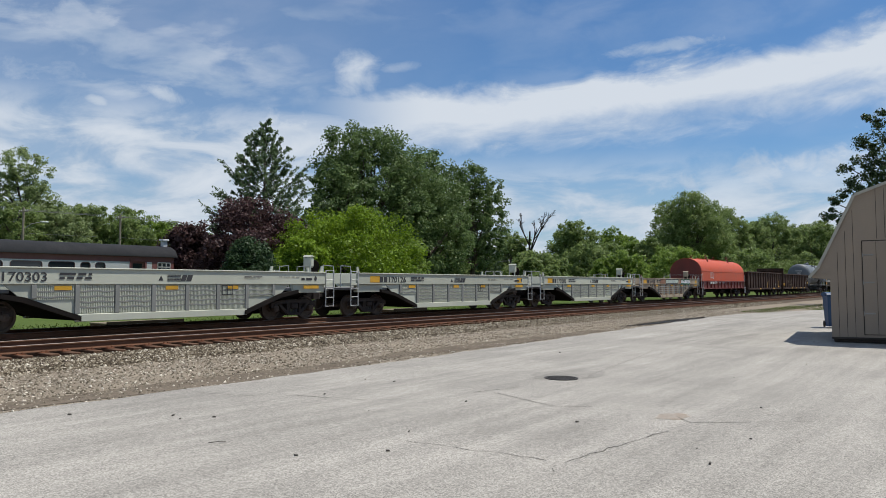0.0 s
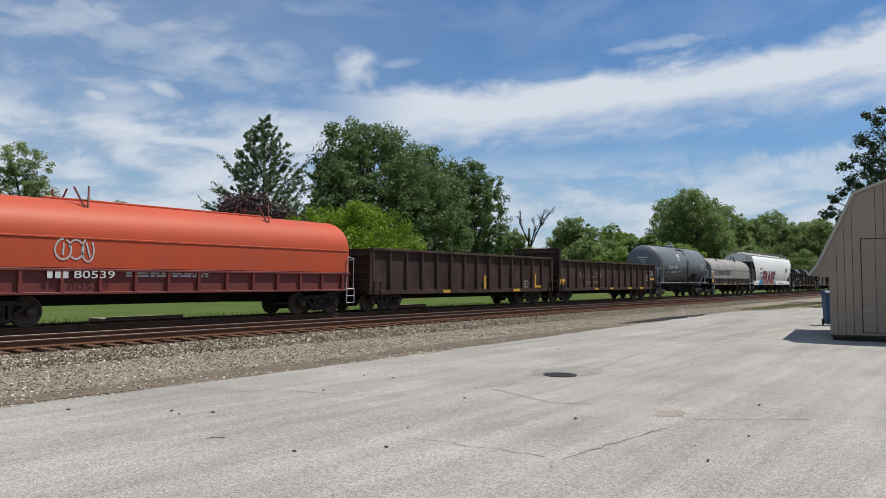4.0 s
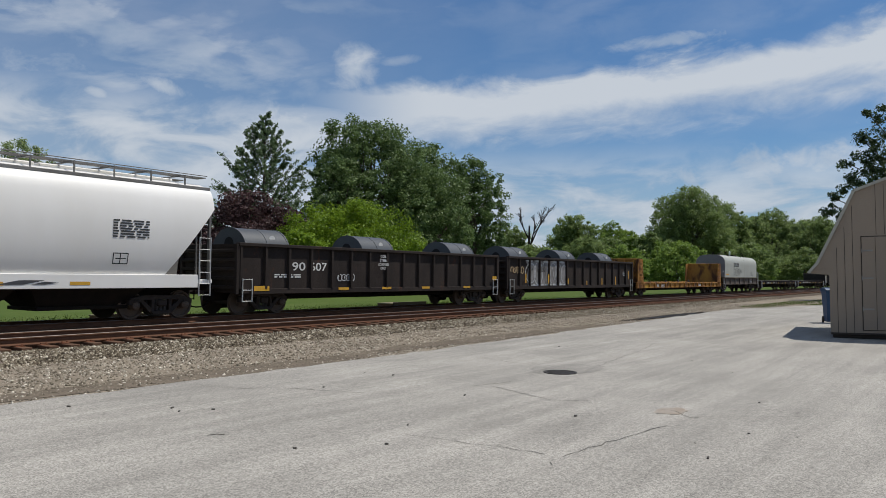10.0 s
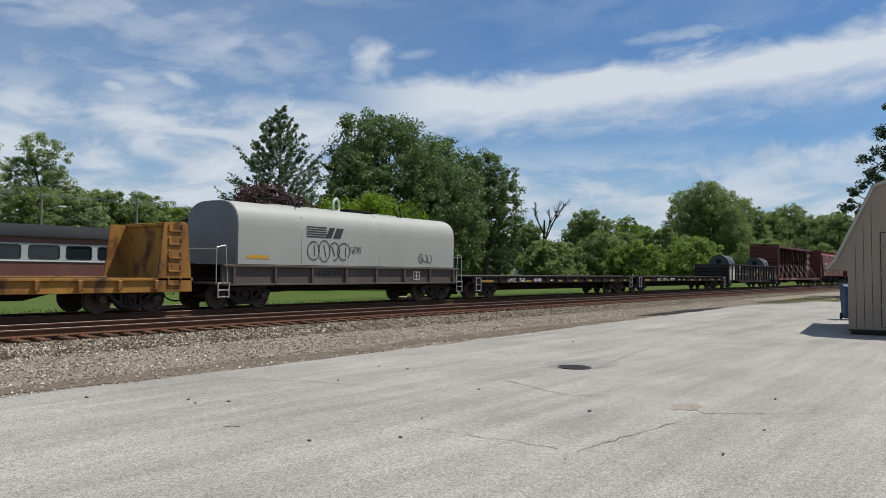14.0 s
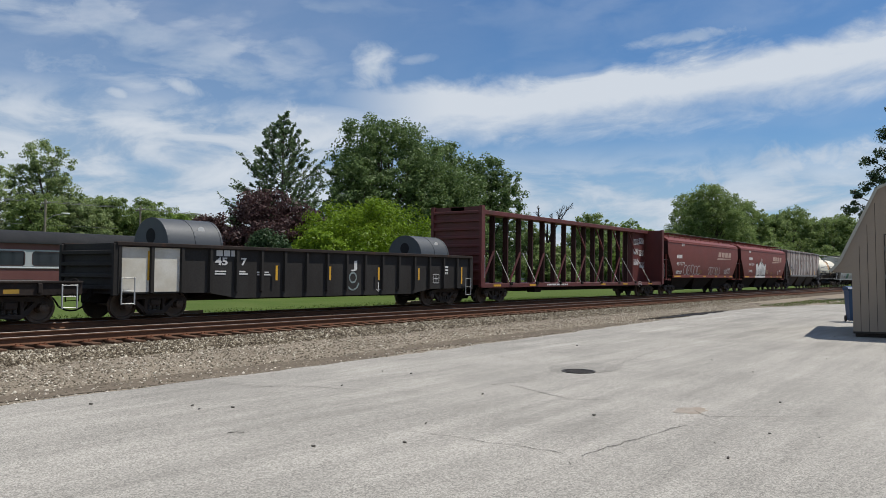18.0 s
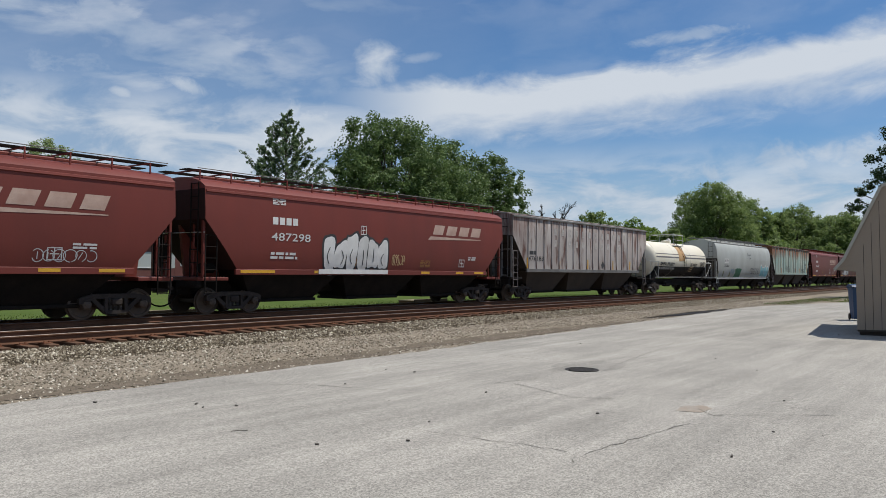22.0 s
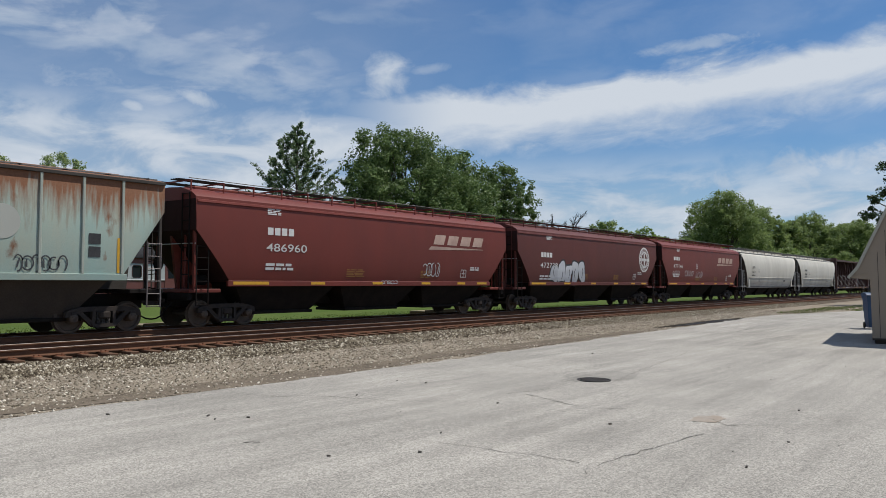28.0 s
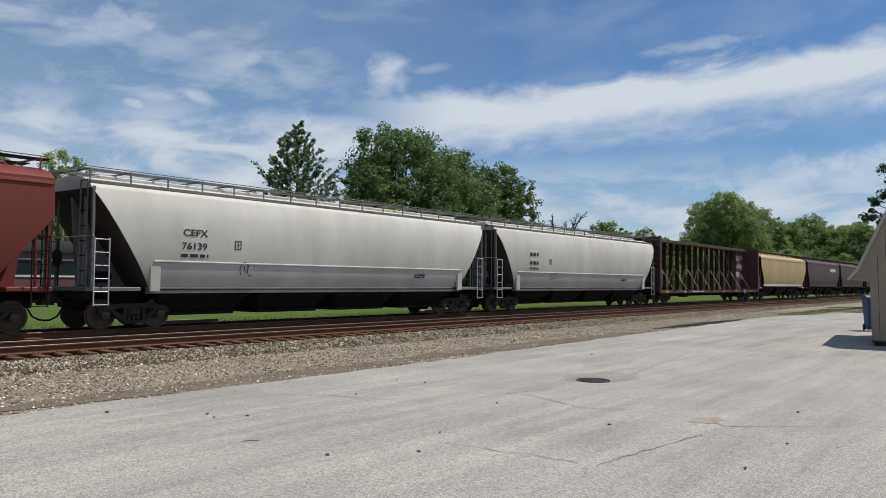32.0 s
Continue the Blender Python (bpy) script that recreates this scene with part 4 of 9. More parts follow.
def crown_points(g, blobs, clumps, per, spread):
    """Leaf places in clumps that sit near the skin of the blobs (x, y, z, rx, ry, rz)."""
    blobs = np.array(blobs, float)
    vol = (blobs[:, 3] * blobs[:, 4] * blobs[:, 5]) ** 0.67
    k = g.choice(len(blobs), clumps, p=vol / vol.sum())
    d = g.normal(size=(clumps, 3))
    d /= np.linalg.norm(d, axis=1, keepdims=True)
    rad = 0.42 + 0.70 * g.random((clumps, 1)) ** 0.6
    c = blobs[k, :3] + d * blobs[k, 3:] * rad
    sz = spread * (0.6 + 0.9 * g.random(clumps))
    kk = np.repeat(np.arange(clumps), per)
    q = g.normal(size=(len(kk), 3))
    q /= np.linalg.norm(q, axis=1, keepdims=True)
    pos = c[kk] + q * sz[kk, None] * (g.random((len(kk), 1)) ** 0.4) * np.array([1, 1, 0.75])
    nrm = q * 0.35 + d[kk] * 0.25 + np.array([0, 0, 0.42]) + g.normal(size=q.shape) * 0.55
    nrm /= np.linalg.norm(nrm, axis=1, keepdims=True)
    return pos, nrm, c


def limbs(m, base, h, r, tips, g):
    """A tapered trunk that forks into limbs which reach for the tips."""
    top = Vector((0, 0, h))
    lean = Vector((g.uniform(-0.03, 0.03) * h, g.uniform(-0.03, 0.03) * h, 0))
    last, lr = Vector((0, 0, -0.1)), r
    spine = [last]
    for i in range(1, 7):
        p = Vector((0, 0, h * i / 6)) + lean * (i / 6) + Vector((g.uniform(-1, 1), g.uniform(-1, 1), 0)) * 0.02 * h
        nr = r * (1 - 0.13 * i)
        m.tube(last, p, lr, 9, nr, False)
        last, lr = p, nr
        spine.append(p)
    for t in tips:
        t = Vector(t)
        i = min(6, max(2, int(6 * min(1.0, t.z / h * 0.6))))
        a = spine[i]
        midp = a.lerp(t, 0.5) + Vector((g.uniform(-0.4, 0.4), g.uniform(-0.4, 0.4), 0.08 * (t - a).length))
        q = r * (0.42 - 0.03 * i)
        m.tube(a, midp, q, 6, q * 0.6, False)
        m.tube(midp, t, q * 0.6, 5, q * 0.18, False)


def tree(at, blobs, leaf, trunk_h, trunk_r, clumps, per, spread, size, label, seed, cat="tree", name="tree", group="trees", sides=4):
    g = np.random.default_rng(seed)
    r = random.Random(seed)
    ob = thing(name, label, cat, group, at=at)
    pos, nrm, c = crown_points(g, blobs, clumps, per, spread)
    m = Mesh()
    tips = [c[i] for i in g.choice(len(c), min(len(c), 34), replace=False)]
    limbs(m, None, trunk_h, trunk_r, tips, r)
    me = bpy.data.meshes.new("trunk")
    me.from_pydata(m.v, [], m.f)
    me.materials.append(bark)
    part("trunk", me, bark, ob)
    part("crown", leaf_mesh("crown", pos, nrm, size, LEAF[leaf], g, sides=sides), None, ob)
    return ob


def blob_crown(h, r, seed, low=0.25, n=13, squash=1.0):
    """Uneven blobs that fill a crown of height h and half-width r."""
    q = random.Random(seed)
    out = [(0, 0, h * (low + 0.40 * (1 - low)), r * 0.86, r * 0.86, h * (1 - low) * 0.40)]
    for i in range(n):
        u = (i + 0.5) / n
        z = h * (low + (1 - low) * (0.14 + 0.72 * u))
        w = r * (1.18 - 0.55 * u ** 1.8) if u > 0.3 else r * (0.85 + 0.9 * u)
        a = 2.4 * i + q.uniform(-0.5, 0.5)
        k = q.uniform(0.28, 0.42)
        out.append((math.cos(a) * w * 0.66, math.sin(a) * w * 0.66, z, r * k, r * k, h * (1 - low) * q.uniform(0.12, 0.19) * squash))
    out.append((q.uniform(-0.15, 0.15) * r, q.uniform(-0.15, 0.15) * r, h * 0.87, r * 0.46, r * 0.46, h * 0.125))
    return out


def broad(x, y, h, r, leaf, label, seed, low=0.2, dens=1.0, size=0.2, **kw):
    n = int(330 * dens * max(1.0, (r / 5) * (h / 14) ** 0.5))
    return tree((x, y, 0.0), blob_crown(h, r, seed, low), leaf, h * 0.62, 0.03 * h * 0.8, n, 58, 0.075 * r + 0.26, size * 0.78, label, seed, **kw)


tree((69.5, 60, -0.85), [(0, 0, 11.0, 6.6, 6.4, 7.0), (-4.4, 0, 18.0, 2.9, 2.9, 2.4), (-1.6, 0.5, 18.6, 3.0, 3.0, 2.3), (1.6, 0, 18.4, 2.9, 2.9, 2.3), (4.6, 0, 17.3, 2.6, 2.8, 2.2), (-6.4, 0, 14.9, 2.4, 2.6, 2.4), (-6.9, -0.5, 11.8, 2.3, 2.6, 2.3), (-6.0, 0, 8.6, 2.6, 2.6, 2.4), (6.6, 0, 15.0, 2.7, 2.7, 2.5),
      (0, -4.2, 16.2, 3.2, 2.6, 2.6), (-3.4, -4.4, 13.0, 3.0, 2.4, 2.6), (3.4, -4.6, 13.2, 3.0, 2.4, 2.6), (0, -5.6, 10.2, 3.2, 2.2, 2.6), (5.4, -3.6, 10.4, 3.0, 2.6, 2.6), (-4.4, -3.8, 6.6, 3.0, 2.6, 2.6), (4.2, -3.8, 6.4, 3.2, 2.6, 2.6), (0, 3.8, 16.0, 4.0, 2.6, 3.0), (7.2, 0, 11.6, 2.6, 2.6, 2.6)], "deep", 13.0, 0.5, 900, 66, 0.80, 0.150, "tall dense dark green broadleaf tree", 101)
broad(83.6, 63, 19.5, 6.8, "deep", "tall dark green broadleaf tree in a group", 102, 0.1, 1.2, 0.22)
broad(94.4, 62, 18.5, 5.4, "deep", "tall dark green broadleaf tree in a group", 103, 0.2, 1.1, 0.22)
broad(78.0, 58, 15.0, 6.0, "deep", "dark green broadleaf tree in a group", 104, 0.05, 1.1, 0.19)
broad(61.8, 58, 14.2, 4.6, "deep", "dark green broadleaf tree in a group", 105, 0.1, 1.0, 0.21)
broad(46.6, 54.6, 8.9, 5.6, "purple", "dark purple-leaved plum tree", 106, 0.08, 1.5, 0.17)
broad(42.6, 58.6, 6.6, 2.6, "purple", "small dark purple-leaved tree", 107, 0.05, 1.4, 0.16)
broad(48.7, 45, 7.9, 6.2, "lime", "bright yellow-green spreading tree", 108, 0.14, 1.75, 0.14)
broad(41.8, 43.5, 4.6, 2.6, "lime", "low bright yellow-green tree", 109, 0.15, 1.3, 0.15)
broad(55.2, 45, 5.8, 3.4, "fresh", "low green tree beside a lime-green one", 119, 0.15, 1.4, 0.15)
broad(36.6, 43, 4.5, 1.9, "evergreen", "small dark evergreen shrub", 110, 0.0, 1.6, 0.13, cat="shrub", name="shrub", group="shrubs")
for i, (x, y, h, r, lf) in enumerate(((57.8, 120, 21.8, 5.6, "pale"), (70.3, 125, 14.6, 5.6, "pale"), (82.4, 130, 15.2, 5.8, "mid"), (94.5, 135, 13.8, 5.4, "mid"), (48.0, 120, 19.6, 6.0, "pale"), (40.0, 118, 15.0, 6, "pale"), (62.5, 116, 13.5, 6.0, "mid"), (76, 121, 12.0, 5.0, "fresh"), (107, 138, 12.0, 5.5, "mid"), (118, 135, 11.5, 5.5, "mid"), (30, 120, 16, 6, "mid"), (59.5, 112, 12.6, 4.6, "pale"), (65.2, 113, 12.8, 4.6, "mid"), (70.4, 112, 11.8, 4.6, "mid"), (75.8, 111, 11.0, 4.4, "fresh"), (81.4, 110, 9.6, 4.2, "mid"), (87, 112, 9.0, 4.2, "mid"), (53.0, 112, 12.5, 4.8, "mid"))):
    broad(x, y, h, r, lf, "green broadleaf tree far behind the tracks", 130 + i, 0.08, 1.0, 0.27, sides=3)
for i, (x, y, h, r, lf, lo) in enumerate(((162.1, 95, 13.4, 6.0, "mid", 0.1), (155.3, 75, 15.2, 6.6, "mid", 0.06), (186.2, 78, 15.4, 6.0, "fresh", 0.08), (178.2, 70, 12.3, 5.4, "fresh", 0.05), (191.5, 60, 23.6, 11.6, "mid", 0.22), (206, 63, 15.0, 7.5, "fresh", 0.05), (214.5, 58, 21.0, 7.4, "mid", 0.1), (258.9, 56, 23.6, 9.4, "mid", 0.05), (237, 40, 19.0, 8.0, "mid", 0.05), (236, 57, 19.8, 7.5, "mid", 0.05), (284, 36, 21.0, 9.4, "mid", 0.05), (168, 62, 11.5, 5.2, "mid", 0.05), (296, 50, 23, 9.5, "mid", 0.05),
                                          (340, 52, 24, 11, "mid", 0.05), (400, 60, 26, 13, "mid", 0.05), (322, 66, 24, 11, "mid", 0.05), (262, 44, 18, 8, "mid", 0.05))):
    broad(x, y, h, r, lf, "green broadleaf tree beside the railway in the distance", 160 + i, lo, 1.1, 0.34, sides=3)
for i, (x, y, h, r, lf) in enumerate(((116.9, 48, 6.3, 4.6, "fresh"), (135.4, 45, 7.8, 5.6, "fresh"), (170.2, 42, 9.0, 6.2, "mid"), (220, 40, 9.4, 7.0, "mid"), (112.6, 62, 6.6, 5.0, "mid"), (125, 58, 8.5, 4.5, "mid"), (152, 52, 9.0, 5.0, "fresh"), (190, 46, 9.5, 6, "fresh"), (140, 60, 9.0, 5.0, "mid"), (255, 34, 10, 6.5, "mid"), (300, 32, 11, 8, "mid"), (104, 55, 6, 4, "mid"), (92, 50, 4.4, 3.6, "mid"), (66, 70, 5.5, 4.2, "mid"), (73, 71, 6.0, 4.4, "mid"), (80, 72, 5.6, 4.4, "mid"), (87, 71, 6.2, 4.4, "mid"), (94, 72, 6.0, 4.4, "mid"), (101, 72, 6.4, 4.4, "mid"), (60, 66, 5.0, 3.8, "mid"), (109, 76, 6.5, 4.6, "mid"), (118, 78, 7.0, 5.0, "mid"))):
    broad(x, y, h, r, lf, "leafy green bush beside the railway", 190 + i, 0.0, 0.75, 0.30, sides=3, cat="bush", name="bush", group="bushes")


def conifer(at, h, r, leaf, label, seed):
    g = np.random.default_rng(seed)
    q = random.Random(seed)
    ob = thing("conifer_tree", label, "conifer", "trees", at=at)
    m = Mesh()
    m.tube((0, 0, -0.1), (0, 0, h), 0.26, 9, 0.03, False)
    pos, nrm = [], []
    z = h * 0.10
    while z < h * 0.985:
        u = z / h
        reach = (0.30 + r * (1.0 - u) ** 0.95) * (1.0 if u < 0.9 else 0.8)
        turn = q.uniform(0, 6.283)
        count = 7 if u < 0.85 else 5
        for k in range(count):
            a = turn + 6.283 * k / count + q.uniform(-0.25, 0.25)
            L = reach * (q.uniform(0.42, 0.8) if q.random() < 0.45 else q.uniform(0.8, 1.12))
            d = Vector((math.cos(a), math.sin(a), 0))
            rise = q.uniform(0.22, 0.46) + 0.75 * u ** 1.4
            p0 = Vector((0, 0, z + q.uniform(-0.25, 0.25)))
            mid = p0 + d * L * 0.6 + Vector((0, 0, L * rise * 0.38))
            p1 = p0 + d * L + Vector((0, 0, L * rise))
            m.tube(p0, mid, 0.05 * (1.2 - u), 5, 0.03, False)
            m.tube(mid, p1, 0.03, 4, 0.008, False)
            side = Vector((-d.y, d.x, 0))
            for j in range(int(4 + 3.4 * L)):
                w = 0.26 + 0.74 * q.random() ** 0.65
                c = p0.lerp(mid, w / 0.6) if w < 0.6 else mid.lerp(p1, (w - 0.6) / 0.4)
                tip = c + (d * q.uniform(0.2, 0.9) + side * q.uniform(-0.9, 0.9) * (1.25 - w) + Vector((0, 0, q.uniform(-0.05, 0.5)))) * (0.22 + 0.16 * L)
                m.tube(c, tip, 0.012, 3, 0.005, False)
                for i in range(11):
                    e = c.lerp(tip, q.uniform(0.25, 1.08)) + Vector((q.gauss(0, 1), q.gauss(0, 1), q.gauss(0, 1))) * 0.07
                    pos.append(e)
                    nrm.append((q.gauss(0, 0.8), q.gauss(0, 0.8), 0.6))
        z += h * 0.035
    pos, nrm = np.array(pos), np.array(nrm)
    nrm /= np.linalg.norm(nrm, axis=1, keepdims=True)
    me = bpy.data.meshes.new("trunk")
    me.from_pydata(m.v, [], m.f)
    me.materials.append(bark)
    part("trunk", me, bark, ob)
    part("crown", leaf_mesh("crown", pos, nrm, 0.15, LEAF[leaf], g, 0.38), None, ob)


conifer((51.0, 58, 0), 17.3, 7.9, "pine", "tall dark green pine with open ragged branches", 120)
conifer((104.5, 66, 0), 13.0, 2.2, "pine", "narrow dark spruce at the edge of trees", 121)


dead_bark = mat("dead_bark", (0.045, 0.036, 0.030), 0.95, spec=0.1, fine=14)


def dead_tree(at, h, seed):
    q = random.Random(seed)
    ob = thing("dead_tree", "bare dead tree with grey twigs", "dead tree", "trees", at=at)
    m = Mesh()

    def grow(p, d, L, r, depth):
        e = p + d * L
        m.tube(p, e, r, 5, r * 0.6, False)
        if depth:
            for _ in range(3):
                nd = (d + Vector((q.uniform(-0.62, 0.62), q.uniform(-0.62, 0.62), q.uniform(-0.3, 0.25)))).normalized()
                grow(p.lerp(e, q.uniform(0.55, 1.0)), nd, L * q.uniform(0.36, 0.62), max(r * 0.58, 0.032), depth - 1)

    grow(Vector((0, 0, -0.1)), Vector((0.03, 0, 1)).normalized(), h * 0.44, 0.34, 5)
    me = bpy.data.meshes.new("trunk")
    me.from_pydata(m.v, [], m.f)
    me.materials.append(dead_bark)
    part("trunk", me, dead_bark, ob)


dead_tree((153.0, 85, 0), 30.0, 7)
# the tree behind the shed: long sprays on drooping limbs
tree((73.0, 4.6, 0.0), [(0, 0, 12.2, 3.2, 3.2, 2.2), (1, -1, 15.2, 2.4, 2.4, 1.7), (0.5, 2.9, 15.6, 1.1, 1.0, 0.7), (0.6, 3.3, 13.6, 1.3, 1.3, 0.7), (0, 4.1, 11.6, 1.5, 1.5, 0.8), (-0.4, 3.6, 9.9, 1.5, 1.5, 0.7), (-0.5, 5.0, 8.9, 1.3, 1.3, 0.6), (-0.8, 5.6, 7.4, 1.2, 1.3, 0.6), (0, 2.0, 7.0, 3.0, 2.6, 1.0), (0, 1.4, 10.6, 1.8, 1.7, 1.0), (2, -4, 11, 3.5, 3.5, 3.0), (0, 1.0, 17.0, 1.4, 1.3, 0.9)], "shade", 13.5, 0.4, 420, 84, 0.46, 0.105, "dark green feathery-leaved tree behind the shed", 33)

# ---- the train: materials ----
under = mat("underframe_black", (0.012, 0.0105, 0.0095), 0.95, spec=0.15, second=(0.028, 0.021, 0.017), scale=2, amount=0.7, fine=30, grain=0.1)
truck_m = mat("bogie_cast", (0.032, 0.026, 0.023), 0.85, spec=0.3, second=(0.065, 0.048, 0.037), scale=3, amount=0.8, fine=30, grain=0.12, bump=0.3)
wheel_m = mat("wheel_steel", (0.085, 0.066, 0.052), 0.75, 0.2, second=(0.14, 0.095, 0.065), scale=4, amount=0.8)
spring_m = mat("spring_steel", (0.09, 0.08, 0.07), 0.7, 0.3)
rail_grey = mat("worn_rung", (0.20, 0.17, 0.16), 0.6, 0.2, fine=30)
bright = mat("galvanised_rung", (0.55, 0.55, 0.53), 0.5, 0.4, fine=30)
white_l = mat("white_lettering", (0.72, 0.71, 0.68), 0.7, second=(0.55, 0.53, 0.5), scale=2, amount=0.8, fine=30)
black_l = mat("black_lettering", (0.03, 0.03, 0.032), 0.7, second=(0.07, 0.07, 0.07), scale=2, fine=30)
yellow_l = mat("reflector_yellow", (0.68, 0.36, 0.02), 0.6, second=(0.5, 0.28, 0.04), scale=3, amount=0.7, fine=30)
dull_y = mat("dull_yellow_stencil", (0.30, 0.15, 0.035), 0.75, second=(0.2, 0.09, 0.03), scale=3, amount=0.9, fine=30)
